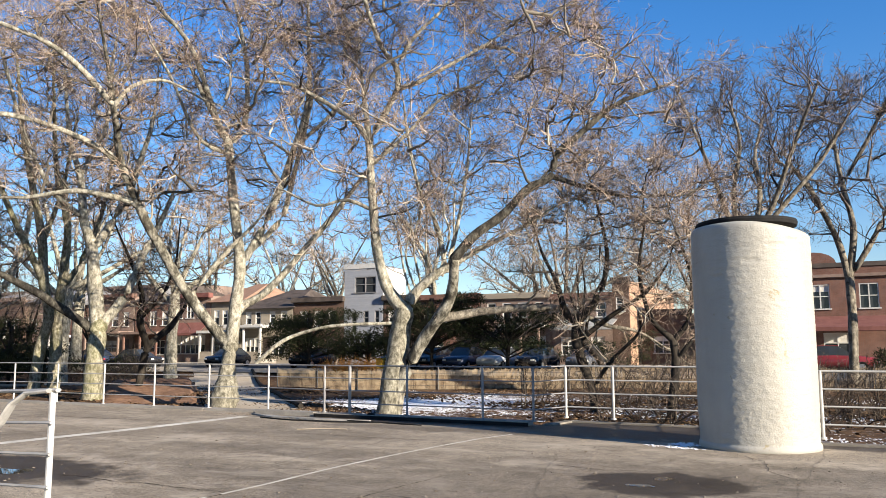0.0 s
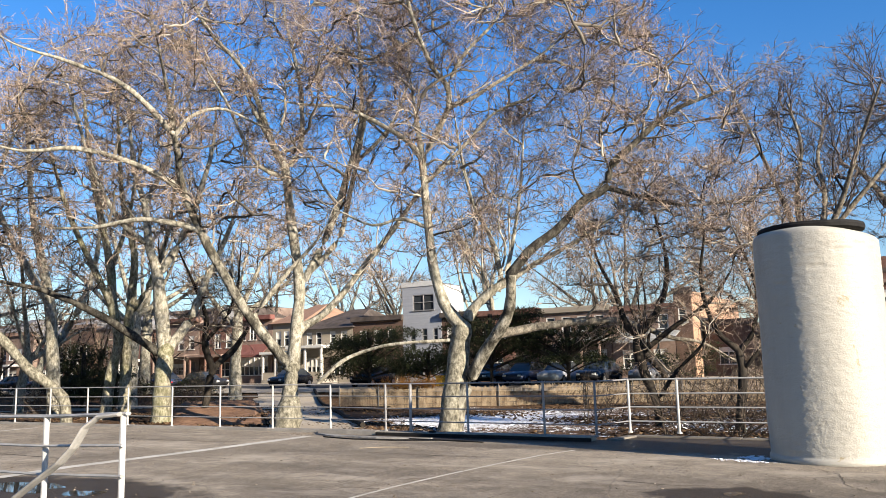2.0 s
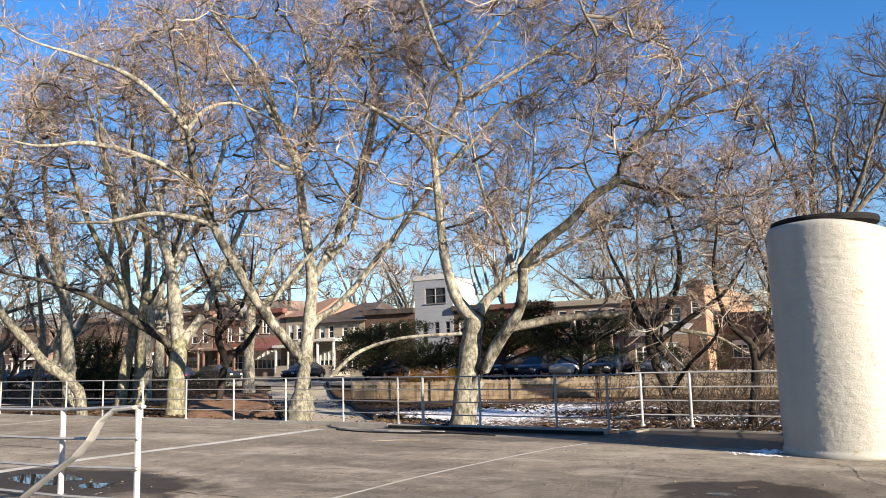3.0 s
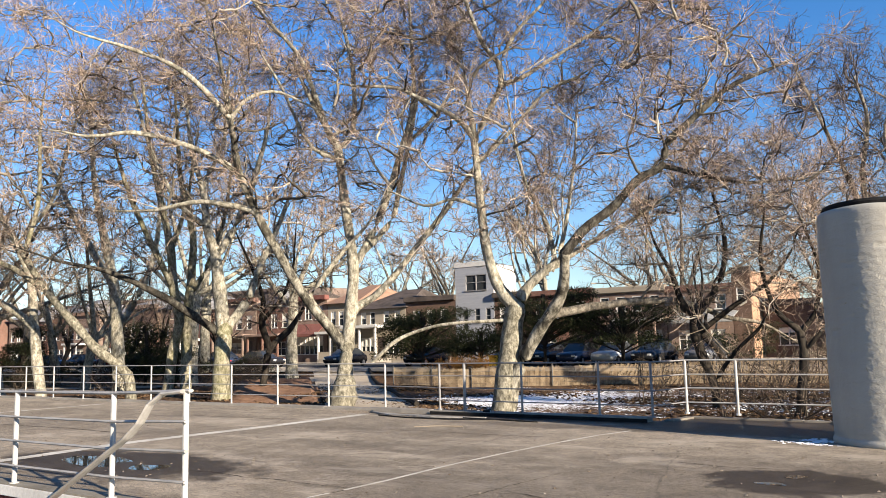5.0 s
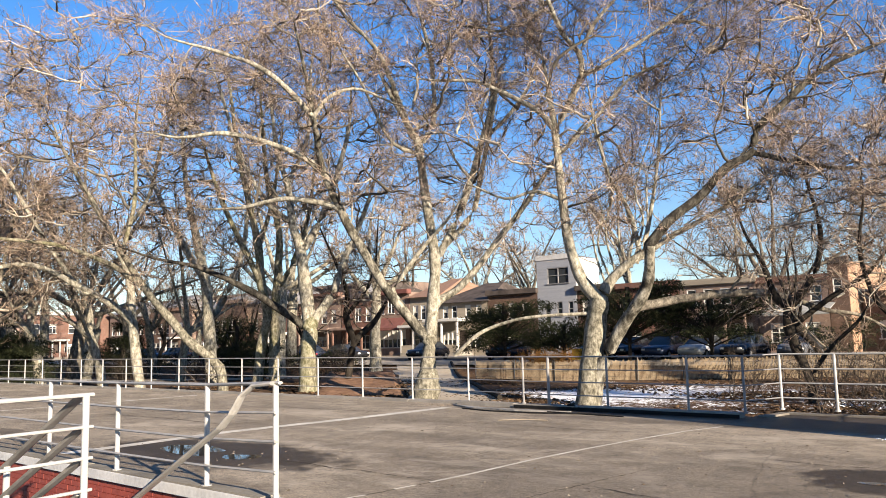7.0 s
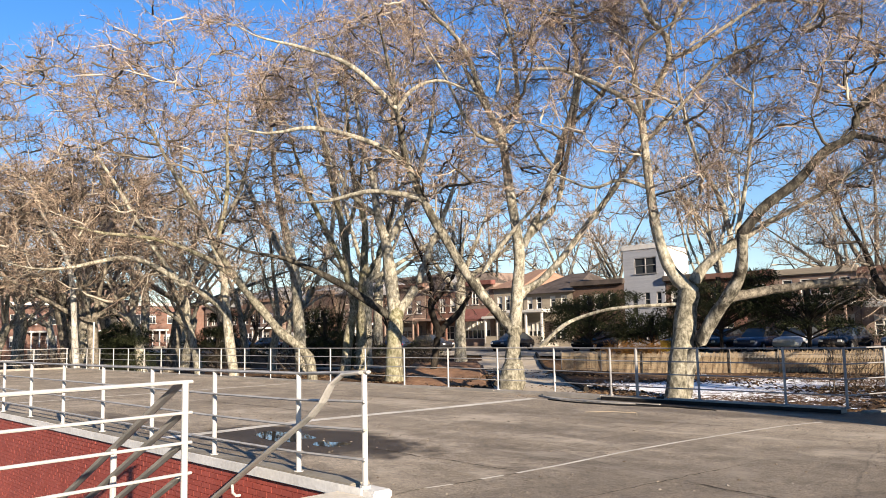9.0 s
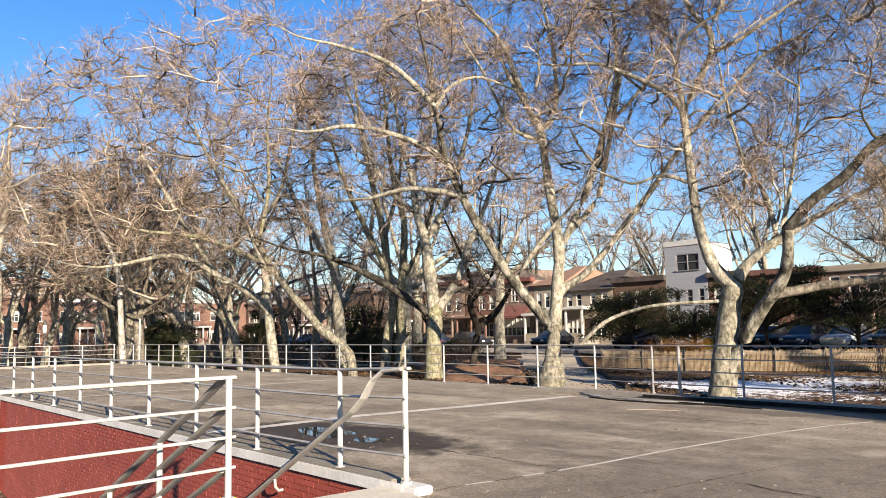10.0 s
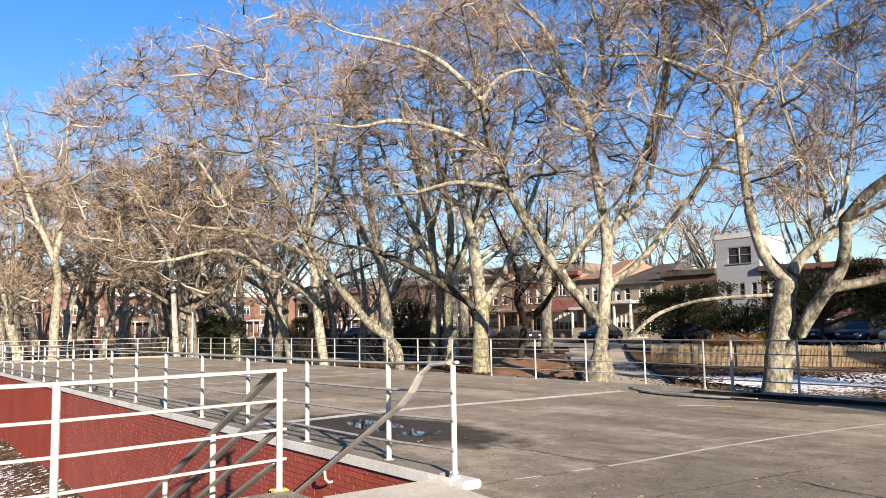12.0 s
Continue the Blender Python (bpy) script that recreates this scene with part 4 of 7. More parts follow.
tree.limb((-0.39, 10.97, 0.143), (-0.93, 12.33, 0.123), (-1.88, 14.81, 0.102), (-3.34, 16.47, 0.082), (-4.44, 18.02, 0.041), bare=0.35)
tree.limb((0.5, 5.02, 0.184), (1.21, 6.28, 0.164), (2.06, 8.19, 0.164), (2.84, 10.67, 0.143), (3.46, 12.93, 0.123), (3.39, 15.73, 0.082), (3.21, 18.98, 0.061), bare=0.6)
tree.limb((0.59, 5.39, 0.143), (2.23, 7.16, 0.123), (2.72, 8.91, 0.123), (3.21, 11.05, 0.102), (3.68, 13.35, 0.061), bare=0.7)
tree.limb((0.68, 3.32, 0.184), (1.81, 4.07, 0.164), (3.28, 5.83, 0.143), (4.76, 7.66, 0.123), (5.91, 9.27, 0.082), (7.08, 10.66, 0.041), bare=0.35)
tree.limb((-1.42, 3.83, 0.123), (-0.19, 5.45, 0.102), (1.08, 6.77, 0.061), bare=0.2)
tree.limb((-0.08, 9.98, 0.102), (-1.4, 10.65, 0.082), (-2.65, 13.34, 0.061), (-3.64, 15.03, 0.041), bare=0.2)
tree.limb((2.81, 10.61, 0.102), (4.71, 12.63, 0.082), (5.74, 15.15, 0.061), (5.99, 17.65, 0.041), bare=0.2)
tree.fill(-1.5, 13, 8, 5.5, 6.3, 200)
tree.fill(1.5, 15.0, 6, 5, 5.0, 45)
tree.plant()
tree = Tree(-33.0, 27.4, 13, "plane tree with a straight creamy trunk and a long low limb", BARK, dense=1.0, coarse=1.6, foot=BARKMOSS, crowd=90)
tree.limb((-0.06, -1.1, 0.532), (-0.02, 0.73, 0.417), (0.03, 1.98, 0.417), (0.05, 2.76, 0.393), bare=0.97)
tree.limb((0, 2.67, 0.377), (-0.22, 4.78, 0.352), (-0.43, 6.75, 0.276), (-0.86, 8.16, 0.226), (-1.17, 10.44, 0.175), (-1.79, 12.71, 0.125), (-2.21, 16.19, 0.075), bare=0.35)
tree.limb((-0.4, 6.47, 0.226), (0.26, 7.51, 0.201), (1.19, 9.52, 0.175), (1.72, 11.28, 0.151), (2.32, 13.76, 0.101), (2.5, 16.56, 0.05), bare=0.35)
tree.limb((0.16, 2.62, 0.276), (1.19, 4.1, 0.226), (1.68, 5.4, 0.201), (2.3, 6.88, 0.175), (3.19, 9, 0.125), (3.96, 11.48, 0.075), bare=0.35)
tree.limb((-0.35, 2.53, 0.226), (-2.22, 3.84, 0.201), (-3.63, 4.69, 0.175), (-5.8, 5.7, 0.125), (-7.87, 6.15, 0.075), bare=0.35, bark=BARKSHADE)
tree.limb((-0.86, 8.16, 0.151), (-2.4, 9.48, 0.125), (-3.78, 12.21, 0.101), (-4.68, 15.26, 0.075), bare=0.2)
tree.limb((-1.17, 10.44, 0.125), (0.01, 13.5, 0.101), (0.14, 16.83, 0.075), bare=0.2)
tree.fill(-0.8, 14, 7, 5.5, 6.2, 150)
tree.plant()
tree = Tree(-39.5, 29.6, 14, "twin-stemmed plane tree with mossy yellow bark", BARKMOSS, dense=0.9)
tree.limb((-0.64, -0.87, 0.319), (-0.37, 1.55, 0.293), (-0.01, 3.31, 0.267), (-0.39, 5.19, 0.267), (-0.55, 7.42, 0.239), (-1.15, 10.27, 0.186), (-1.9, 13.78, 0.133), (-2.38, 17.67, 0.08), bare=0.45)
tree.limb((0.36, -0.91, 0.347), (0.36, 1.42, 0.318), (0.38, 3.47, 0.289), (0.55, 5.86, 0.231), (0.66, 8.46, 0.203), (-0.07, 11.67, 0.144), (-0.41, 15.62, 0.087), bare=0.4)
tree.limb((-0.39, 5.19, 0.203), (-1.58, 7.68, 0.174), (-2.83, 10.46, 0.144), (-3.82, 13.55, 0.087), bare=0.2)
tree.limb((0.44, 4.58, 0.174), (1.61, 6.88, 0.144), (2.41, 9.23, 0.116), (2.87, 12.63, 0.087), bare=0.2)
tree.limb((-0.55, 7.42, 0.144), (0.28, 10.39, 0.116), (0.71, 13.75, 0.087), bare=0.2)
tree.fill(-0.8, 14.5, 6.5, 5, 6.2, 110)
tree.plant()
tree = Tree(-52.04, 17.43, 24, "slim white-barked tree beyond the corner of the railing", BARKWHITE, dense=0.8)
tree.limb((0.01, -1.07, 0.25), (-0.19, 1.13, 0.2), (-0.41, 4.55, 0.175), (-0.73, 6.43, 0.16), (-1.4, 7.92, 0.13), (-2.2, 9.39, 0.11), (-2.88, 11.14, 0.08), (-3.24, 13.25, 0.05), bare=0.5)
tree.limb((-0.73, 6.43, 0.1), (-0.36, 7.78, 0.085), (-0.28, 9.6, 0.07), (-0.11, 12.18, 0.05), bare=0.3)
tree.fill(-1.5, 9.5, 3.6, 3.2, 4.6, 45)
tree.plant()
tree = Tree(-57, 12.5, 15, "slim white-barked plane tree beyond the end of the deck", BARK, dense=0.8)
tree.limb((-1.58, -0.75, 0.346), (-1.47, 2.58, 0.283), (-1.39, 4.64, 0.251), (-1.57, 6.25, 0.251), bare=0.97)
tree.limb((-1.57, 6.18, 0.239), (-1.2, 8.62, 0.171), (-1.06, 11.31, 0.137), (-1.07, 14.41, 0.102), bare=0.2)
tree.limb((-1.57, 6.18, 0.205), (-2.61, 8.56, 0.171), (-3.52, 11.17, 0.137), (-4.43, 13.76, 0.068), bare=0.2)
tree.limb((-2.08, 7.45, 0.137), (-2.95, 8.55, 0.102), (-4.28, 9.25, 0.068), bare=0.2)
tree.fill(0, 12.5, 4.8, 4, 6.2, 85)
tree.plant()
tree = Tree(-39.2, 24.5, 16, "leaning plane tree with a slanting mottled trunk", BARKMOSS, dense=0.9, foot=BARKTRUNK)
tree.limb((1.46, -0.82, 0.28), (1.21, 0.41, 0.27), (-0.25, 1.68, 0.26), (-1.48, 3.13, 0.235), (-2.84, 4.86, 0.2), (-3.97, 6.78, 0.175), (-5.27, 9.11, 0.125), (-6.91, 12.13, 0.075), bare=0.45)
tree.limb((-2.84, 4.86, 0.162), (-4.62, 6.13, 0.135), (-7.2, 7.13, 0.108), (-10.09, 7.48, 0.081), bare=0.2)
tree.limb((-3.97, 6.78, 0.135), (-3.32, 9.78, 0.108), (-3.31, 13.15, 0.081), bare=0.2)
tree.fill(-5.5, 13.5, 7.5, 6, 7.2, 180)
tree.plant()
tree = Tree(-45, 22.5, 17, "plane tree with low pale limbs reaching sideways", BARK, dense=1.1)
tree.limb((1.64, -0.75, 0.298), (1.33, 1.36, 0.298), (1.16, 3.13, 0.271), bare=0.97)
tree.limb((1.16, 3.09, 0.265), (-0.17, 4.2, 0.207), (-1.97, 5.27, 0.177), (-4.36, 6.33, 0.148), (-7.37, 5.64, 0.089), bare=0.35)
tree.limb((1.16, 3.09, 0.236), (0.98, 5.44, 0.207), (0.11, 7.94, 0.177), (-1.65, 11.17, 0.148), (-3.41, 14.75, 0.089), bare=0.35)
tree.limb((-1.62, 4.74, 0.148), (-3.7, 7.92, 0.118), (-5.08, 10.39, 0.118), (-6.81, 13.21, 0.059), bare=0.2)
tree.limb((0.11, 7.94, 0.148), (1.88, 10.5, 0.118), (2.61, 13.82, 0.089), bare=0.2)
tree.fill(-7, 12.5, 8, 6, 7.6, 190)
tree.fill(-10, 8.0, 5, 4, 4.2, 60)
tree.plant()
tree = Tree(-47, 31, 18, "broad pale plane tree farther back in the park", BARK, dense=0.9)
tree.limb((-0.33, -1.12, 0.455), (-0.54, 2.26, 0.394), (-0.78, 5.87, 0.334), (-1.44, 8.71, 0.273), (-2.22, 12.82, 0.182), (-2.59, 17.39, 0.121), bare=0.45)
tree.limb((-0.78, 5.87, 0.264), (-2.25, 8.31, 0.231), (-3.84, 11.59, 0.165), (-5.44, 15.31, 0.099), bare=0.2)
tree.limb((-0.53, 3.05, 0.264), (0.94, 5.85, 0.198), (1.8, 9.09, 0.165), (2.05, 12.79, 0.099), bare=0.2)
tree.fill(-1.5, 14, 6.5, 5, 6.3, 100)
tree.plant()
tree = Tree(-9.5, 30.5, 19, "low dark crooked tree behind the corner railing", BARKDARK, dense=0.8)
tree.limb((0.7, -1.3, 0.155), (0.65, -0.21, 0.155), (0.28, 0.88, 0.189), (0.09, 1.77, 0.207), (0.15, 2.44, 0.207), bare=0.97)
tree.limb((0.15, 2.39, 0.168), (-0.33, 2.89, 0.15), (-0.63, 4.03, 0.093), (-1.17, 5.18, 0.056), bare=0.2)
tree.limb((0.19, 2.44, 0.168), (1.02, 3.54, 0.131), (1.4, 5.11, 0.093), (1.12, 6.95, 0.056), bare=0.2)
tree.limb((0.31, 1.77, 0.112), (1.43, 2.65, 0.093), (2.76, 3.51, 0.075), (3.66, 4.61, 0.038), bare=0.2)
tree.limb((0.65, -0.21, 0.093), (1.38, 0.88, 0.075), (2.27, 1.75, 0.056), bare=0.2)
tree.fill(1, 5.0, 3.6, 3, 3.0, 42)
tree.plant()
tree = Tree(-5.5, 29.5, 20, "small dark tree with tangled twigs", BARKDARK, dense=0.9)
tree.limb((-0.15, -1.13, 0.178), (-0.03, -0.09, 0.162), (0.07, 0.92, 0.146), (0, 1.73, 0.129), bare=0.97)
tree.limb((0, 1.69, 0.123), (-0.76, 2.55, 0.088), (-1.1, 4.23, 0.071), (-0.84, 5.9, 0.035), bare=0.2)
tree.limb((0.04, 1.69, 0.106), (0.52, 2.33, 0.088), (0.77, 3.75, 0.071), (0.35, 5.43, 0.035), bare=0.2)
tree.limb((0.07, 0.92, 0.088), (0.69, 1.72, 0.071), (1.01, 2.53, 0.052), bare=0.2)
tree.fill(0.2, 5.2, 2.8, 2.5, 3.0, 34)
tree.plant()
tree = Tree(-33.7, 31.5, 21, "small dark crooked tree on the earth bank", BARKDARK, dense=0.8)
tree.limb((-0.65, -1.31, 0.199), (-0.42, 0.19, 0.199), (-0.13, 1.55, 0.199), (0.94, 2.62, 0.175), (1.79, 3.87, 0.099), bare=0.97)
tree.limb((-0.13, 1.55, 0.189), (-0.58, 2.92, 0.189), (-0.52, 4.46, 0.135), (-1.23, 6.31, 0.081), bare=0.2)
tree.limb((-0.48, 3.23, 0.135), (0.58, 4.48, 0.108), (1.12, 6.06, 0.081), bare=0.2)
tree.fill(0.5, 4.7, 2.6, 2.5, 2.5, 40)
tree.plant()
tree = Tree(-4.0, 40, 22, "many-stemmed tree rising behind the vent stack", BARKGREY, twig=TWIGDARK, dense=0.9, rise=0.1)
tree.limb((-0.13, -0.85, 0.281), (-0.02, 2.83, 0.281), (-0, 5.25, 0.26), bare=0.97)
tree.limb((-0.01, 5.19, 0.17), (-0.73, 7.75, 0.12), (-1.4, 9.84, 0.09), (-2.08, 11.9, 0.06), (-2.66, 13.6, 0.03), bare=0.35)
tree.limb((-0.01, 5.19, 0.15), (-0.33, 8, 0.11), (0.06, 10.5, 0.08), (-0.32, 12.6, 0.045), bare=0.2)
tree.limb((-0, 5.25, 0.17), (0.81, 7.92, 0.12), (0.7, 10.4, 0.085), (1.24, 12.8, 0.045), bare=0.2)
tree.limb((0.05, 5.25, 0.15), (1.43, 7.88, 0.115), (2.16, 9.8, 0.085), (3.16, 12.1, 0.045), bare=0.2)
tree.limb((0.34, 6.05, 0.13), (2.18, 8.1, 0.1), (3.49, 9.7, 0.08), (4.56, 11.5, 0.045), bare=0.2)
tree.fill(0.6, 10.6, 6, 5, 4.0, 60)
tree.plant()
tree = Tree(0.5, 44, 23, "bare street tree in front of the brick house", BARKGREY, twig=TWIGDARK, dense=0.8, rise=0.1)
tree.limb((-0.16, -0.03, 0.237), (-0.08, 2.86, 0.213), (-0.11, 4.81, 0.213), bare=0.97)
tree.limb((-0.12, 4.76, 0.18), (-0.55, 6.82, 0.155), (-1.45, 8.92, 0.129), (-2.43, 10.5, 0.077), bare=0.2)
tree.limb((-0.12, 4.76, 0.206), (0.24, 7.33, 0.155), (-0.12, 9.66, 0.129), (-0.46, 12.63, 0.077), bare=0.2)
tree.limb((-0.06, 4.81, 0.155), (0.93, 6.44, 0.129), (1.71, 8.06, 0.103), (2.37, 9.97, 0.052), bare=0.2)
tree.limb((-0.12, 9.66, 0.103), (1.29, 12.1, 0.103), (2.41, 14.25, 0.077), bare=0.2)
tree.fill(0.5, 10.2, 5, 4.5, 4.2, 45)
tree.plant()


# ---- background trees: a few kinds, planted again turned and scaled ----
KINDS = [
    wild_tree(-52, 40, 31, 20, "tall pale plane tree standing back in the park", BARK, 0.34, 5, 0.62, 3.4, low=0.6, rise=0.15),
    wild_tree(-60, 27, 32, 21, "tall grey plane tree among others in the park", BARKGREY, 0.40, 6, 0.55, 3.4, low=0.6, rise=0.15),
    wild_tree(-90, 30, 33, 19, "grey-trunked bare tree in the park", BARKGREY, 0.38, 5, 0.6, 3.2, low=0.6, rise=0.2),
    wild_tree(-55, 33, 35, 15, "slim bare tree with a pale stem", BARK, 0.22, 4, 0.4, 2.5, fill=18),
    wild_tree(-70, 46, 34, 11, "young bare tree near the street", BARKDARK, 0.40, 5, 0.55, 1.5, fill=26),
    wild_tree(-55, 19.5, 36, 15.5, "wide plane tree with low drooping twigs", BARKGREY, 0.46, 4, 0.7, 2.2, fill=90, low=0.55),
]
SPOTS = [
    # kind, x, y, scale
    (0, -58, 46, 0.95), (2, -62, 20, 0.95), (1, -80, 30, 1.05), (0, -70, 24, 1.05), (2, -84, 44, 1.0), (0, -92, 38, 1.1), (1, -76, 12, 0.95),
    (2, -88, 20, 1.05), (0, -98, 26, 1.0), (1, -100, 12, 1.1), (2, -70, 4, 0.8), (0, -45, 44, 0.9), (2, -110, 42, 1.15),
    (1, -116, 20, 1.15), (4, -18, 76, 1.1), (2, -62, 84, 0.9), (4, -50, 80, 1.2), (4, -34, 82, 1.1), (0, -84, 4, 0.95),
    (2, 7, 44, 0.9), (3, -64, 30, 1.0), (3, -58, 24, 1.1), (3, -68, 38, 1.1), (3, -74, 18, 1.0), (3, -78, 36, 1.2), (3, -53, 26, 0.9),
    (3, -86, 30, 1.2), (3, -90, 12, 1.2), (3, -63, 13, 1.0), (3, -95, 45, 1.2), (3, -82, 22, 1.1), (3, -71, 44, 1.0), (3, -104, 32, 1.2), (3, -57, 9, 0.9),
    (5, -61, 8.5, 0.95), (5, -69, 15, 1.1), (5, -77, 25, 1.15), (5, -85, 9, 1.2), (0, -38, 73, 0.95), (1, -24, 75, 0.95), (2, -51, 74, 1.0), (0, -60, 76, 1.0),
    (1, -70, 76, 1.0), (2, -31, 84, 1.05), (2, -12, 80, 0.95), (4, -57, 48, 0.75), (4, -64.5, 47, 0.85), (4, -73, 47.5, 0.8), (4, -81, 46, 0.9), (4, -13, 47, 0.8),
]
for i, (kind, x, y, sc) in enumerate(SPOTS):
    src = KINDS[kind]
    m = Matrix.Translation((x, y, float(ground_z(x, y)) - float(ground_z(src.location.x, src.location.y)) * sc)) @ Matrix.Rotation(1.7 * i + 0.4, 4, "Z") @ Matrix.Scale(sc, 4)
    ob = copy_thing(src, m)


# ---- houses along the street ----
BRICK_RED = brick_material("red house brick", (0.15, 0.078, 0.06), (0.19, 0.1, 0.077), (0.17, 0.15, 0.13))
BRICK_BROWN = brick_material("brown house brick", (0.11, 0.07, 0.053), (0.145, 0.092, 0.07), (0.15, 0.125, 0.105))
BRICK_PINK = brick_material("pinkish house brick", (0.21, 0.148, 0.122), (0.25, 0.178, 0.146), (0.23, 0.2, 0.175))
PEACH = simple("peach stucco", (0.36, 0.225, 0.15), (0.42, 0.27, 0.185), 0.5, 12, 0.85)
# siding toned grey so that a front looks shaded
SIDING = simple("pale siding greyed for shade", (0.27, 0.285, 0.315), (0.32, 0.335, 0.365), 0.6, 10, 0.6, 0, 0.4, 0.02, stretch=(0.2, 0.2, 6.0))
CREAM = simple("cream clapboard", (0.26, 0.225, 0.175), (0.32, 0.28, 0.22), 0.6, 10, 0.7, 0, 0.3, 0.02, stretch=(0.2, 0.2, 6.0))
TRIM = simple("white window trim", (0.496, 0.488, 0.464), (0.576, 0.568, 0.544), 2, 30, 0.6)
ROOFDARK = simple("dark shingle", (0.06, 0.05, 0.045), (0.11, 0.09, 0.08), 1.0, 14, 0.9)
ROOFTILE = simple("orange clay tile", (0.24, 0.15, 0.107), (0.31, 0.195, 0.14), 0.8, 8, 0.85, 0, 0.5, 0.03, stretch=(6.0, 1.0, 1.0))
ROOFGREY = simple("grey slate", (0.182, 0.182, 0.189), (0.238, 0.238, 0.245), 0.8, 10, 0.8)
AWNRED = simple("faded red awning", (0.155, 0.066, 0.057), (0.205, 0.09, 0.077), 1.5, 20, 0.8)
AWNPALE = simple("pale awning", (0.315, 0.322, 0.308), (0.385, 0.385, 0.364), 1.5, 20, 0.7)
DOORM = simple("dark door paint", (0.05, 0.035, 0.03), (0.08, 0.06, 0.05), 2, 30, 0.5)
BLIND = simple("window blind", (0.55, 0.53, 0.48), (0.65, 0.63, 0.58), 1, 30, 0.8)


def facade(w, d, h, holes, recess=0.14):
    """A house body with its front at y = 0, window openings sunk into it. holes: (x0, x1, z0, z1)."""
    bm = bmesh.new()
    xs = sorted({0.0, w, *[v for q in holes for v in q[:2]]})
    zs = sorted({-1.2, h, *[v for q in holes for v in q[2:]]})

    def quad(*pts):
        bm.faces.new([bm.verts.new(p) for p in pts])

    for x0, x1 in zip(xs, xs[1:]):
        for z0, z1 in zip(zs, zs[1:]):
            cx, cz = (x0 + x1) / 2, (z0 + z1) / 2
            if any(a < cx < b and c < cz < e for a, b, c, e in holes):
                continue
            quad((x0, 0, z0), (x1, 0, z0), (x1, 0, z1), (x0, 0, z1))
    for a, b, c, e in holes:
        r = recess
        quad((a, 0, c), (b, 0, c), (b, r, c), (a, r, c))
        quad((a, r, e), (b, r, e), (b, 0, e), (a, 0, e))
        quad((a, 0, c), (a, r, c), (a, r, e), (a, 0, e))
        quad((b, r, c), (b, 0, c), (b, 0, e), (b, r, e))
        quad((a, r, c), (b, r, c), (b, r, e), (a, r, e))
    quad((0, d, -1.2), (0, 0, -1.2), (0, 0, h), (0, d, h))
    quad((w, 0, -1.2), (w, d, -1.2), (w, d, h), (w, 0, h))
    quad((w, d, -1.2), (0, d, -1.2), (0, d, h), (w, d, h))
    quad((0, 0, h), (w, 0, h), (w, d, h), (0, d, h))
    return bm


def add_window(parent, x0, x1, z0, z1, recess=0.14, mullions=1, blind=0.0, frame_mat=None):
    win = part("window", boxed(x0, x1, recess - 0.03, recess + 0.02, z0, z1), GLASS, parent)
    t = 0.07
    fr = bmesh.new()
    box(fr, x0 - 0.05, x0 + t, 0.02, recess - 0.01, z0, z1)
    box(fr, x1 - t, x1 + 0.05, 0.02, recess - 0.01, z0, z1)
    box(fr, x0 + t, x1 - t, 0.02, recess - 0.01, z1 - t, z1 + 0.04)
    box(fr, x0 + t, x1 - t, 0.03, recess - 0.01, (z0 + z1) / 2 - 0.03, (z0 + z1) / 2 + 0.03)
    for k in range(mullions - 1):
        xm = x0 + (x1 - x0) * (k + 1) / mullions
        box(fr, xm - 0.04, xm + 0.04, 0.025, recess - 0.01, z0 + 0.02, z1 - 0.02)
    part("window_frame", fr, frame_mat or TRIM, win)
    part("window_sill", boxed(x0 - 0.1, x1 + 0.1, -0.09, 0.03, z0 - 0.09, z0), frame_mat or TRIM, win)
    if blind:
        part("blind", boxed(x0 + t, x1 - t, recess - 0.045, recess - 0.032, z1 - (z1 - z0) * blind, z1 - t), BLIND, win)
    return win


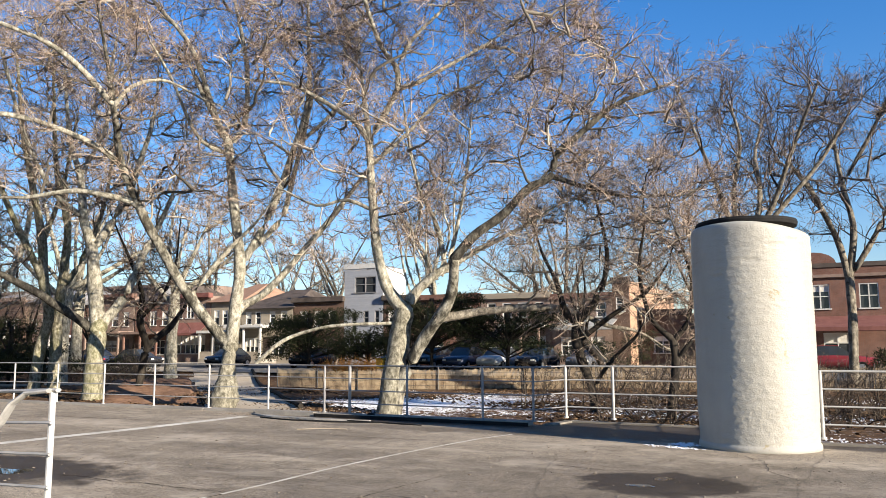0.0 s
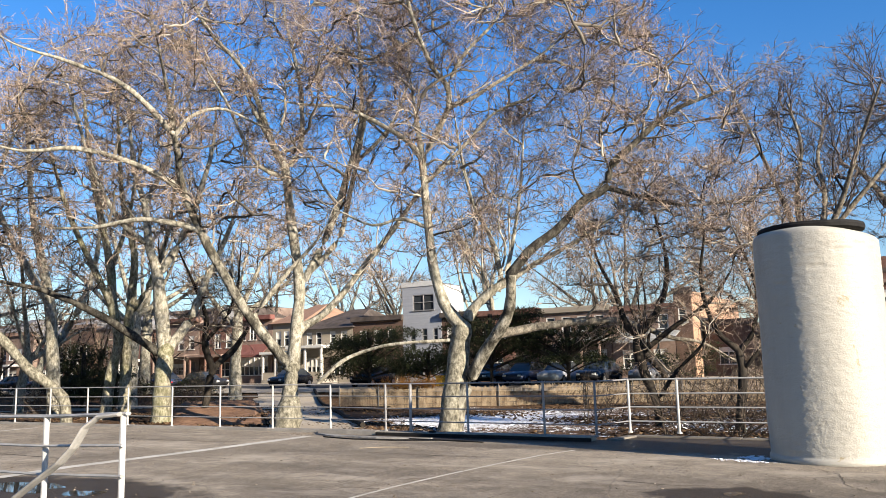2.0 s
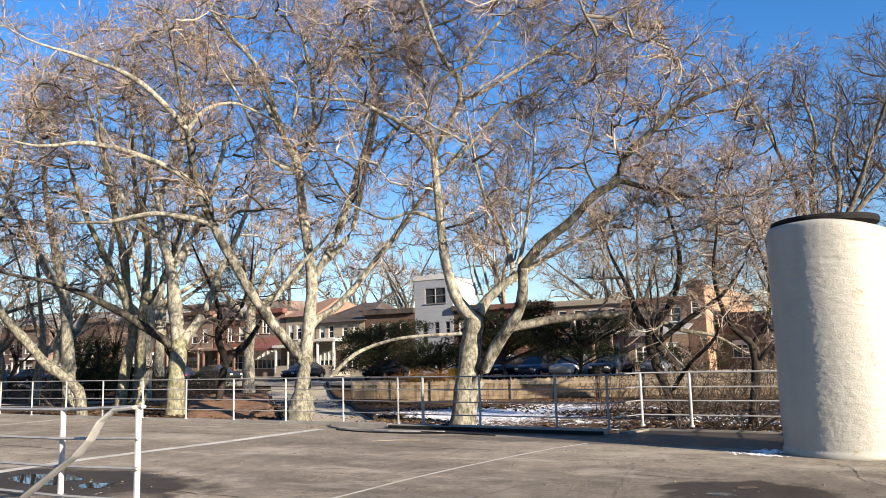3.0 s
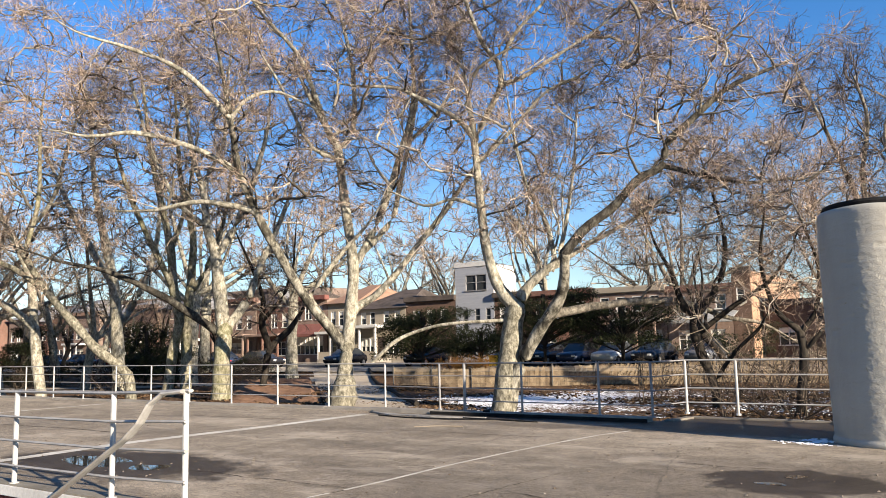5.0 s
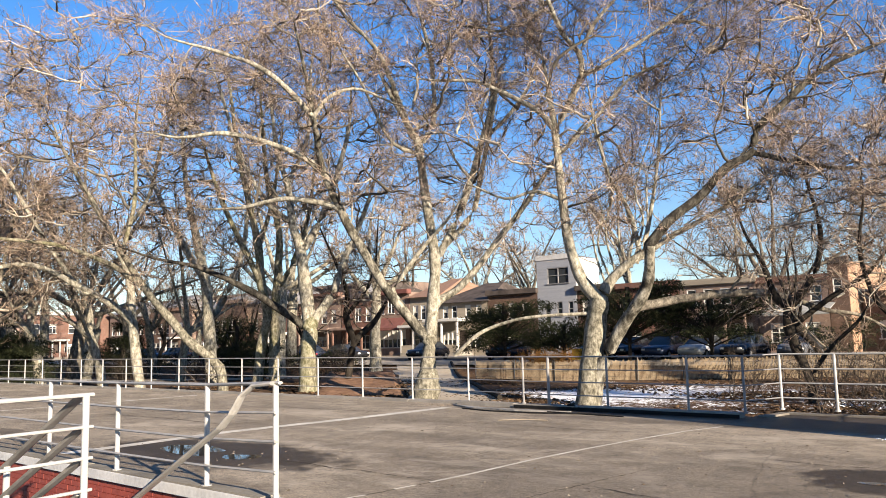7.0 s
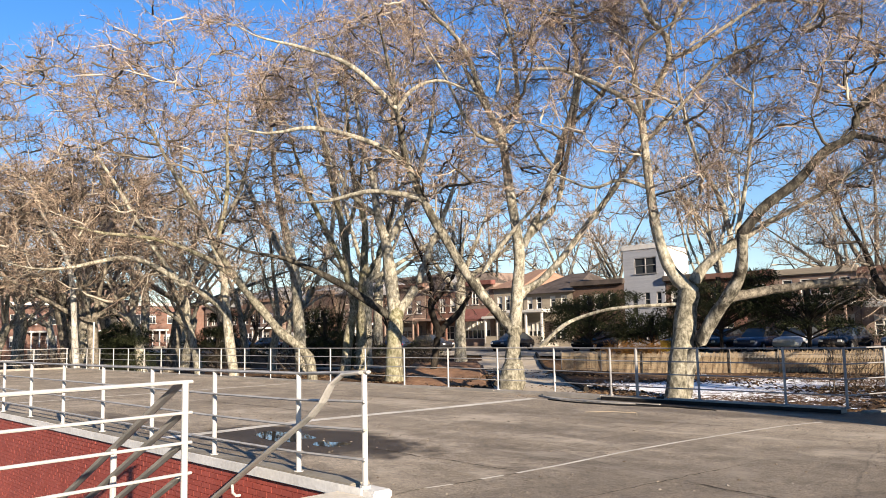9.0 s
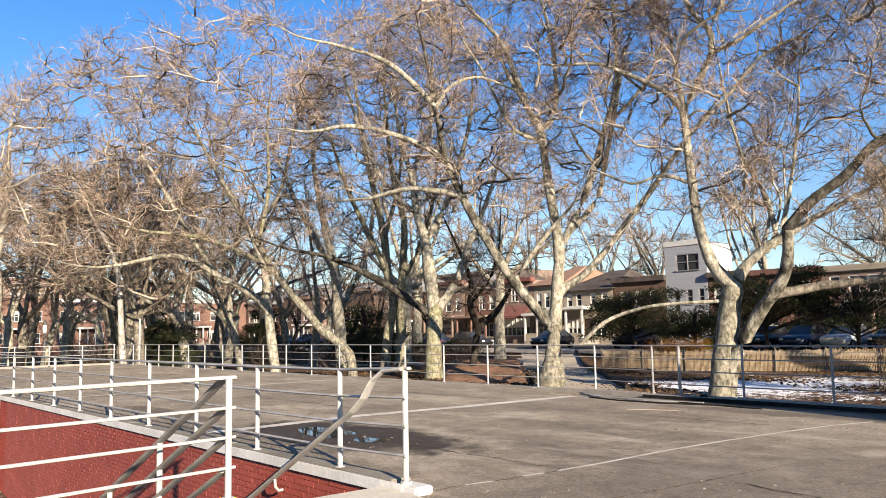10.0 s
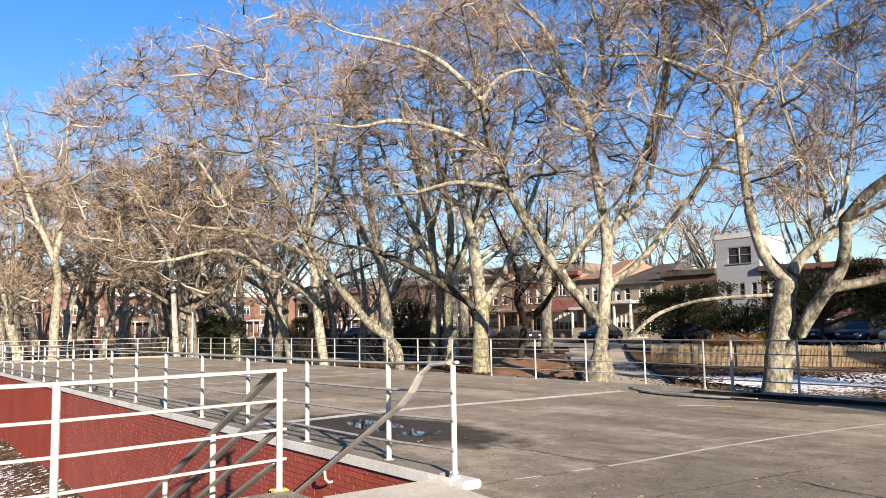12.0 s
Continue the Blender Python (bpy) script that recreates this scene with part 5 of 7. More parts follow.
def house(x, y, w, h, wall, label, windows, depth=11.0, turn=0.0, roof="flat", roof_mat=None, trim=None, porch=None, door=None, awning=None, group="houses along the street", base=-0.1, cornice=0.35, frame_mat=None):
    """windows: (x0, x1, z0, z1, lights). porch: (x0, x1, height, depth, material). awning: (x0, x1, z0, z1, reach, material)."""
    rng = random.Random(int(abs(x) * 10 + abs(y)))
    top = thing("house", label, "house", group, at=Matrix.Translation((x, y, base)) @ Matrix.Rotation(radians(turn), 4, "Z"))
    holes = [q[:4] for q in windows] + ([(door, door + 1.0, 0.5, 2.6)] if door is not None else [])
    part("wall", facade(w, depth, h, holes), wall, top)
    for q in windows:
        add_window(top, *q[:4], mullions=q[4] if len(q) > 4 else 1, blind=0 if frame_mat else rng.choice([0, 0, 0.3, 0.55]), frame_mat=frame_mat)
    if door is not None:
        part("door", boxed(door + 0.05, door + 0.95, 0.06, 0.12, 0.5, 2.55), DOORM, top)
        part("step", boxed(door - 0.4, door + 1.4, -1.2, 0.0, -0.6, 0.45), KERB, top)
    roof_mat = roof_mat or ROOFDARK
    if roof == "flat":
        part("cornice", boxed(-0.12, w + 0.12, -cornice, 0.25, h - 0.18, h + 0.32, 0.05), trim or TRIM, top)
        part("roof", boxed(0.05, w - 0.05, 0.3, depth - 0.05, h - 0.05, h + 0.06), roof_mat, top)
    elif roof == "hip":
        bm = bmesh.new()
        lo = [bm.verts.new(p) for p in ((-0.4, -0.5, h), (w + 0.4, -0.5, h), (w + 0.4, depth + 0.4, h), (-0.4, depth + 0.4, h))]
        hi = [bm.verts.new(p) for p in ((w * 0.3, depth * 0.5, h + 2.2), (w * 0.7, depth * 0.5, h + 2.2))]
        for f in ((lo[0], lo[1], hi[1], hi[0]), (lo[1], lo[2], hi[1]), (lo[2], lo[3], hi[0], hi[1]), (lo[3], lo[0], hi[0]), (lo[3], lo[2], lo[1], lo[0])):
            bm.faces.new(f)
        part("roof", bm, roof_mat, top)
    elif roof == "gable":
        bm = bmesh.new()
        k = 9
        arc = [(w * 0.5 + 1.5 * math.cos(math.pi * (1 - i / (k - 1))), h + 0.25 + 0.85 * math.sin(math.pi * i / (k - 1))) for i in range(k)]
        fr = [bm.verts.new((px, -0.05, pz)) for px, pz in arc]
        bk = [bm.verts.new((px, 0.3, pz)) for px, pz in arc]
        bm.faces.new(fr)
        bm.faces.new(bk[::-1])
        for i in range(k):
            bm.faces.new((fr[i], bk[i], bk[(i + 1) % k], fr[(i + 1) % k]))
        bmesh.ops.recalc_face_normals(bm, faces=bm.faces)
        part("gable", bm, wall, top)
        part("cornice", boxed(-0.1, w + 0.1, -0.18, 0.0, h - 0.75, h - 0.5, 0.03), trim or TRIM, top)
        part("roof", boxed(0.0, w, -0.08, depth, h, h + 0.3), roof_mat, top)
    if porch:
        px0, px1, ph, pd, pm = porch
        part("porch_roof", boxed(px0 - 0.2, px1 + 0.2, -pd - 0.2, -0.01, ph, ph + 0.28, 0.04), pm, top)
        part("porch_floor", boxed(px0, px1, -pd, -0.01, -1.0, 0.45), KERB, top)
        k = 3
        for i in range(k):
            cx = px0 + 0.12 + (px1 - px0 - 0.24) * i / (k - 1)
            part("porch_column", boxed(cx - 0.1, cx + 0.1, -pd, -pd + 0.2, 0.45, ph, 0.02), TRIM if pm in (TRIM, AWNRED) else wall, top)
        part("porch_wall", boxed(px0 + 0.2, px1 - 0.2, -pd + 0.02, -pd + 0.16, 0.45, 1.2), wall, top)
    if awning:
        ax0, ax1, z0, z1, reach, am = awning
        bm = bmesh.new()
        q = [bm.verts.new(p) for p in ((ax0, -reach, z0), (ax1, -reach, z0), (ax1, -0.01, z1), (ax0, -0.01, z1), (ax0, -reach, z0 - 0.25), (ax1, -reach, z0 - 0.25))]
        bm.faces.new((q[0], q[1], q[2], q[3]))
        bm.faces.new((q[4], q[5], q[1], q[0]))
        r = bmesh.ops.extrude_face_region(bm, geom=bm.faces[:])
        bmesh.ops.translate(bm, verts=[v for v in r["geom"] if isinstance(v, bmesh.types.BMVert)], vec=(0, 0.03, -0.04))
        part("awning", bm, am, top)
    return top


HY = 62.0
house(-6.95, HY, 10.4, 7.0, BRICK_RED, "red brick row house with a curved gable and red awning", [(2.05, 2.95, 4.1, 5.8), (4.95, 6.15, 4.1, 5.8, 2), (8.0, 9.2, 4.1, 5.8, 2), (5.6, 7.4, 1.0, 2.4, 2), (1.2, 2.2, 1.0, 2.4)], roof="gable", trim=BRICK_PINK, awning=(4.7, 10.2, 2.75, 3.55, 3.0, AWNRED), door=3.6)
# dark brick front stands in for shade, the peach side for sunlight
peach = house(-16.3, HY, 1.35, 6.65, BRICK_BROWN, "peach stucco house with a tall sunlit side wall", [(0.3, 0.95, 4.3, 5.4)], depth=18, roof="flat", trim=ROOFDARK, cornice=0.1)
part("side_wall", boxed(1.35, 1.39, 0.02, 17.9, -1.0, 6.6), PEACH, peach, "sunlit peach stucco side wall")
house(-21.4, HY, 5.05, 5.5, BRICK_PINK, "low brick row house with a pale sloping porch roof", [(0.7, 1.5, 3.9, 5.0), (2.2, 3.0, 3.9, 5.0), (3.8, 4.6, 3.9, 5.0), (0.8, 2.6, 0.9, 2.3, 3), (3.3, 4.4, 0.9, 2.3, 2)], roof="flat", trim=BRICK_RED, awning=(0.9, 5.5, 3.1, 3.7, 1.9, AWNPALE), cornice=0.2)
house(-14.7, HY + 2.6, 3.6, 4.15, BRICK_BROWN, "dark brick wing against the side of the peach house", [(1.0, 2.4, 1.0, 2.3, 2)], depth=9, roof="flat", trim=ROOFDARK, cornice=0.1)
house(-13.2, HY + 13, 6.0, 3.9, SIDING, "pale-sided house set back from the street", [(3.6, 4.6, 2.3, 3.2), (1.0, 2.6, 0.8, 2.1, 2)], depth=8, roof="flat", awning=(0.4, 3.2, 2.3, 2.7, 1.2, AWNPALE))
house(-37.4, HY, 3.6, 5.9, BRICK_BROWN, "brown row house half hidden by an evergreen", [(0.5, 1.3, 3.6, 4.9), (2.2, 3.0, 3.6, 4.9), (0.7, 2.1, 0.8, 2.2, 2)], roof="flat", door=2.4, trim=ROOFDARK)
house(-33.7, HY, 5.9, 5.8, BRICK_RED, "red brick row house partly hidden by an evergreen", [(0.5, 1.3, 3.7, 5.0), (2.0, 2.8, 3.7, 5.0), (4.4, 5.2, 3.7, 5.0), (0.6, 2.4, 0.8, 2.3, 3)], roof="flat", door=3.6, trim=BRICK_RED)
house(-27.7, HY, 6.2, 5.7, BRICK_PINK, "pinkish brick row house with pale window trim behind a conifer", [(0.6, 1.4, 4.0, 5.2), (2.0, 2.8, 4.0, 5.2), (3.4, 4.2, 4.0, 5.2), (4.9, 5.7, 4.0, 5.2), (0.8, 2.4, 0.9, 2.4, 3), (4.4, 5.8, 0.9, 2.4, 2)], roof="flat", door=3.0, trim=CREAM, porch=(2.6, 5.9, 3.1, 1.8, AWNPALE), cornice=0.25)
# grey front and whiter side put shade and sun into the paint
white = house(-41.7, HY, 4.2, 8.95, SIDING, "tall narrow white-sided house with a flat roof", [(1.15, 3.45, 6.6, 8.05, 2), (0.8, 1.4, 3.0, 4.85), (2.1, 2.7, 3.6, 4.9), (3.3, 3.85, 3.5, 4.9), (0.9, 3.4, 0.6, 1.9, 2)], depth=4.2, roof="flat", trim=TRIM, cornice=0.06, frame_mat=ROOFGREY)
part("side_wall", boxed(4.2, 4.24, 0.02, 4.15, -1.0, 8.9), TRIM, white, "white side wall coloured lighter for the sun")
house(-47.6, HY, 5.85, 6.0, BRICK_BROWN, "dark brown row house with a flat roof", [(0.8, 1.7, 3.6, 5.0), (2.5, 3.4, 3.6, 5.0), (4.1, 5.0, 3.6, 5.0), (1.0, 3.0, 0.9, 2.3, 3)], roof="flat", trim=ROOFDARK, door=3.8)
house(-54.0, HY, 6.3, 5.4, CREAM, "cream clapboard house with a columned white porch", [(0.5, 1.2, 3.9, 5.1), (1.7, 2.4, 3.9, 5.1), (3.5, 4.2, 3.9, 5.1), (4.9, 5.6, 3.9, 5.1), (0.5, 2.2, 0.9, 2.5, 3), (3.9, 5.4, 0.9, 2.5, 2)], roof="hip", roof_mat=ROOFDARK, porch=(0.1, 4.4, 3.45, 2.4, TRIM), door=2.6)
house(-58.1, HY, 4.0, 6.2, CREAM, "tan row house with a tiled hip roof", [(0.4, 1.1, 3.9, 5.4), (1.5, 2.2, 3.9, 5.4), (2.7, 3.4, 3.9, 5.4), (0.5, 3.3, 0.9, 2.6, 4)], roof="hip", roof_mat=ROOFTILE, porch=(0.1, 3.8, 3.0, 1.8, TRIM))
house(-63.4, HY, 5.2, 6.9, BRICK_PINK, "pink brick row house with a red-roofed glazed porch", [(0.5, 1.3, 4.7, 6.1), (1.9, 2.9, 4.7, 6.1, 2), (3.6, 4.5, 4.7, 6.1), (0.5, 4.6, 1.0, 2.9, 6)], roof="flat", trim=AWNRED, awning=(0.1, 5.1, 3.1, 4.2, 1.6, AWNRED), cornice=0.5)
house(-69.0, HY, 5.5, 6.6, BRICK_RED, "red brick row house with a white chimney", [(0.6, 1.4, 4.0, 5.5), (2.2, 3.2, 4.0, 5.5, 2), (4.0, 4.8, 4.0, 5.5), (0.6, 4.6, 0.9, 2.4, 5)], roof="hip", roof_mat=ROOFDARK, porch=(0.2, 5.2, 3.0, 1.8, BRICK_PINK))
house(-75.0, HY, 5.8, 7.2, BRICK_PINK, "pink brick row house with bay windows", [(0.7, 1.6, 4.0, 5.5), (2.4, 3.4, 4.0, 5.5), (4.2, 5.0, 4.0, 5.5), (0.6, 3.4, 0.9, 2.4, 3)], roof="flat", trim=BRICK_RED, porch=(0.2, 5.6, 3.1, 1.8, BRICK_PINK), cornice=0.5, door=4.2)
for k in range(8):
    brick = (BRICK_RED, BRICK_PINK, BRICK_BROWN)[k % 3]
    house(-81.2 - 6.4 * k, HY + (0.6 if k % 2 else 0), 6.2, 6.6 + 0.4 * (k % 3), brick, "brick row house with a sloping slate front roof", [(0.7, 1.6, 3.7, 5.1), (2.5, 3.7, 3.7, 5.1, 2), (4.5, 5.4, 3.7, 5.1), (0.7, 2.6, 0.9, 2.3, 2), (4.3, 5.5, 0.9, 2.3)], roof="hip" if k % 2 else "flat", roof_mat=ROOFGREY, trim=(TRIM, ROOFTILE, BRICK_PINK)[k % 3], porch=(0.2, 3.4, 2.8, 1.6, TRIM) if k % 2 == 0 else None)
chim = link("chimney", boxed(-65.9, -64.6, HY + 1.0, HY + 2.2, 6.2, 8.4, 0.04), TRIM)
tagged(chim, "whitewashed chimney on the pink brick house", "chimney")
house(-139.0, HY - 0.5, 12.0, 7.2, BRICK_RED, "broad brick house closing the end of the street", [(1.0, 2.2, 4.0, 5.5), (4.0, 5.2, 4.0, 5.5, 2), (7.0, 8.2, 4.0, 5.5), (9.6, 10.8, 4.0, 5.5), (1.0, 2.8, 0.9, 2.4, 2), (7.4, 9.2, 0.9, 2.4, 2)], roof="flat", trim=BRICK_PINK, door=4.6)
block = house(-165, 84, 84, 10.5, BRICK_PINK, "long tan brick apartment block behind the row houses", [(2.5 + 4.2 * k, 3.9 + 4.2 * k, 7.2, 9.0) for k in range(19)], depth=14, roof="flat", trim=BRICK_PINK, group="apartment blocks")
for k in range(7):
    brick = (BRICK_RED, BRICK_PINK, BRICK_RED)[k % 3]
    house(-132.0, 52 - 9.4 * k, 9.2, 7.4 + 0.5 * (k % 2), brick, "sunlit red brick house at the far side of the park", [(0.9, 2.0, 4.3, 5.8), (3.4, 4.6, 4.3, 5.8, 2), (6.6, 7.8, 4.3, 5.8), (0.9, 2.6, 1.0, 2.5, 2), (6.0, 7.6, 1.0, 2.5, 2)], turn=90, roof="flat", trim=(TRIM, BRICK_PINK)[k % 2], door=4.2, porch=(3.4, 6.0, 3.0, 1.4, TRIM), group="houses at the park's end")
house(-160.0, -30, 92, 12.5, BRICK_PINK, "long tan brick apartment block at the park's end", [(3.0 + 4.6 * k, 4.6 + 4.6 * k, 8.2, 10.0) for k in range(19)], depth=14, turn=90, roof="flat", trim=BRICK_PINK, group="apartment blocks")


# ---- street furniture and parked cars ----
def car(x, y, turn, paint, label, long=4.5, tall=1.5):
    """A parked car: lofted body, glazed cabin, four wheels, lamps."""
    top = thing("car", label, "car", "parked cars", at=Matrix.Translation((x, y, float(ground_z(x, y)) + 0.05)) @ Matrix.Rotation(radians(turn), 4, "Z"))
    L, W = long / 2, 0.88
    sections = [(-L, 0.45, 0.78, 0.70), (-L + 0.25, 0.30, 0.92, 0.84), (-L * 0.45, 0.26, 0.98, W), (0.0, 0.26, 1.0, W), (L * 0.42, 0.26, 0.96, W), (L - 0.25, 0.30, 0.84, 0.82), (L, 0.42, 0.70, 0.66)]
    bm = bmesh.new()
    rings = []
    for px, z0, z1, w in sections:
        ring = [(-w, z0 + 0.08), (-w * 1.02, (z0 + z1) / 2), (-w * 0.94, z1 - 0.05), (-w * 0.8, z1), (w * 0.8, z1), (w * 0.94, z1 - 0.05), (w * 1.02, (z0 + z1) / 2), (w, z0 + 0.08), (w * 0.8, z0), (-w * 0.8, z0)]
        rings.append([bm.verts.new((px, a, b)) for a, b in ring])
    for a, b in zip(rings, rings[1:]):
        for k in range(10):
            bm.faces.new((a[k], a[(k + 1) % 10], b[(k + 1) % 10], b[k]))
    bm.faces.new(rings[0])
    bm.faces.new(rings[-1][::-1])
    bmesh.ops.recalc_face_normals(bm, faces=bm.faces)
    part("body", bm, paint, top, smooth=True)
    bm = bmesh.new()
    cab = [(-L * 0.82, 0.97, 0.74), (-L * 0.52, tall - 0.06, 0.60), (-L * 0.1, tall, 0.62), (L * 0.12, tall - 0.04, 0.60), (L * 0.46, 0.95, 0.74)]
    rings = []
    for px, z, w in cab:
        rings.append([bm.verts.new((px, s * wv, zz)) for s, wv, zz in ((-1, 0.80, 0.92), (-1, w, z), (1, w, z), (1, 0.80, 0.92))])
    for a, b in zip(rings, rings[1:]):
        for k in range(3):
            bm.faces.new((a[k], a[k + 1], b[k + 1], b[k]))
    bm.faces.new(rings[0])
    bm.faces.new(rings[-1][::-1])
    bmesh.ops.recalc_face_normals(bm, faces=bm.faces)
    part("cabin_glass", bm, GLASS, top)
    part("roof", boxed(-L * 0.5, L * 0.12, -0.6, 0.6, tall - 0.05, tall + 0.02, 0.03), paint, top)
    for sx in (-L * 0.62, L * 0.62):
        for sy in (-W * 0.93, W * 0.93):
            bm = bmesh.new()
            bmesh.ops.create_cone(bm, cap_ends=True, segments=20, radius1=0.32, radius2=0.32, depth=0.2, matrix=Matrix.Translation((sx, sy, 0.30)) @ Matrix.Rotation(radians(90), 4, "X"))
            wheel = part("wheel", bm, TAR, top)
            bm = bmesh.new()
            bmesh.ops.create_cone(bm, cap_ends=True, segments=16, radius1=0.19, radius2=0.19, depth=0.22, matrix=Matrix.Translation((sx, sy, 0.30)) @ Matrix.Rotation(radians(90), 4, "X"))
            part("rim", bm, STEEL, wheel)
    for sx, mm in ((L - 0.04, LAMPW), (-L + 0.04, LAMPR)):
        for sy in (-0.55, 0.55):
            part("lamp", boxed(sx - 0.05, sx + 0.05, sy - 0.14, sy + 0.14, 0.58, 0.72, 0.02), mm, top)
    return top


STEEL = simple("wheel alloy", (0.45, 0.45, 0.46), (0.55, 0.55, 0.56), 8, 60, 0.35, 0.8, 0.0)
LAMPW = simple("clear lamp", (0.7, 0.7, 0.7), (0.8, 0.8, 0.8), 8, 60, 0.2, 0, 0.0)
LAMPR = simple("red lamp", (0.35, 0.02, 0.02), (0.45, 0.03, 0.03), 8, 60, 0.2, 0, 0.0)


def car_paint(name, c):
    return simple(name, c, tuple(v * 1.12 for v in c), 2.0, 80, 0.25, 0.0, 0.0)


P_SILVER, P_BLACK, P_WHITE, P_BLUE, P_RED = car_paint("silver car paint", (0.12, 0.125, 0.135)), car_paint("black car paint", (0.02, 0.021, 0.024)), car_paint("white car paint", (0.45, 0.46, 0.47)), car_paint("navy car paint", (0.03, 0.045, 0.09)), car_paint("maroon car paint", (0.16, 0.025, 0.03))
for x, y, turn, p, lab in ((-29.6, 51.5, -86, P_SILVER, "silver hatchback parked nose to the park"), (-26.9, 51.6, -92, P_BLACK, "black car parked nose to the park"), (-24.3, 51.5, -88, P_BLUE, "dark blue car parked nose to the park"), (-21.6, 51.4, -90, P_WHITE, "white car parked nose to the park"), (-18.8, 51.6, -93, P_BLACK, "black saloon parked beside a white car"), (-15.4, 51.5, -88, P_SILVER, "grey car parked under the conifer"), (-46.2, 51.5, -85, P_BLACK, "black car parked near the path"), (-0.6, 51.0, 0, P_RED, "maroon car parked before the brick house"), (-37.5, 51.5, -90, P_BLACK, "black car behind the yew bushes")):
    car(x, y, turn, p, lab)

for k, (p, lab) in enumerate(((P_BLACK, "black car parked along the park"), (P_BLUE, "dark blue car parked along the park"), (P_SILVER, "grey car parked along the park"), (P_BLACK, "black car parked under bare trees"), (P_RED, "maroon car parked along the park"), (P_BLACK, "black car parked at the kerb"), (P_BLUE, "navy car parked at the kerb"), (P_SILVER, "grey car parked at the kerb"))):
    car(-54.5 - 5.9 * k, 49.6, 180 if k % 3 else 0, p, lab)

YELLOW = simple("yellow plastic", (0.62, 0.38, 0.03), (0.72, 0.46, 0.05), 3, 40, 0.5)
binm = thing("grit_bin", "yellow plastic grit bin beside the street", "grit bin", at=Matrix.Translation((-29.35, 48.3, float(ground_z(-29.35, 48.3)))))
part("body", prism(bmesh.new(), [(-0.25, -0.22), (0.25, -0.22), (0.28, 0.22), (-0.28, 0.22)], 0.0, 0.72), YELLOW, binm)
part("lid", boxed(-0.31, 0.31, -0.27, 0.26, 0.72, 0.83, 0.04), YELLOW, binm)


# ---- lath snow fence ----
def lath_fence(pts, label):
    fence = thing("fence", label, "fence")
    rng = random.Random(5)
    bm = bmesh.new()
    for (ax, ay), (bx, by) in zip(pts, pts[1:]):
        length = math.dist((ax, ay), (bx, by))
        dx, dy = (bx - ax) / length, (by - ay) / length
        s = 0.0
        lean, aim = 0.0, 0.0
        while s < length:
            if rng.random() < 0.03:
                aim = rng.uniform(-0.16, 0.16)
            lean += (aim - lean) * 0.12
            x, y = ax + dx * s, ay + dy * s
            z = float(ground_z(x, y))
            hh = 1.15 + rng.uniform(-0.05, 0.06)
            w = 0.02
            tx, ty = dx * lean, dy * lean
            lo = [bm.verts.new((x + dx * a - dy * b, y + dy * a + dx * b, z + 0.02)) for a, b in ((-w, -0.005), (w, -0.005), (w, 0.005), (-w, 0.005))]
            hi = [bm.verts.new((x + dx * a - dy * b + tx, y + dy * a + dx * b + ty, z + hh)) for a, b in ((-w, -0.005), (w, -0.005), (w, 0.005), (-w, 0.005))]
            for k in range(4):
                bm.faces.new((lo[k], lo[(k + 1) % 4], hi[(k + 1) % 4], hi[k]))
            bm.faces.new(hi)
            s += 0.066 + rng.uniform(-0.008, 0.012)
        k = max(1, int(length / 2.4))
        for i in range(k + 1):
            x, y = ax + dx * length * i / k, ay + dy * length * i / k
            z = float(ground_z(x, y))
            part("post", pipe(bmesh.new(), [(x + 0.03, y - 0.06, z - 0.1), (x + 0.03, y - 0.06, z + 1.32)], 0.03, 6), POSTSTEEL, fence)
        for h in (0.25, 0.6, 0.95):
            n = 24
            part("wire", pipe(bmesh.new(), [(ax + dx * length * i / n, ay + dy * length * i / n - 0.02, float(ground_z(ax + dx * length * i / n, ay + dy * length * i / n)) + h) for i in range(n + 1)], 0.007, 4), POSTSTEEL, fence)
    ob = part("lath_growth", bm, FENCEWOOD, fence)
    ob.name = "lath_work"
    tagged(ob, kind="stuff")
    return fence


lath_fence([(-31.1, 39.17), (-26.5, 41.0), (-16.5, 43.0), (-6.0, 44.0), (6, 44.0)], "weathered wooden lath snow fence wired to dark posts")

# timber edging of the path
for pts, lab in (([(-20.6, 27.6), (-39.6, 46.8)], "dark timber edging rising beside the path"), ([(-25.8, 27.6), (-38.6, 39.4)], "low timber edging at the foot of the bank")):
    bm = bmesh.new()
    pipe(bm, [(x, y, float(ground_z(x, y)) + 0.14) for x, y in [(pts[0][0] + (pts[1][0] - pts[0][0]) * i / 12, pts[0][1] + (pts[1][1] - pts[0][1]) * i / 12) for i in range(13)]], 0.12, 6)
    tagged(link("edging", bm, BARKDARK), lab, "path edging")


# ---- evergreens ----
NEEDLE = simple("dark evergreen foliage", (0.008, 0.012, 0.006), (0.042, 0.049, 0.022), 2.6, 16, 0.9, 0, 0.0)


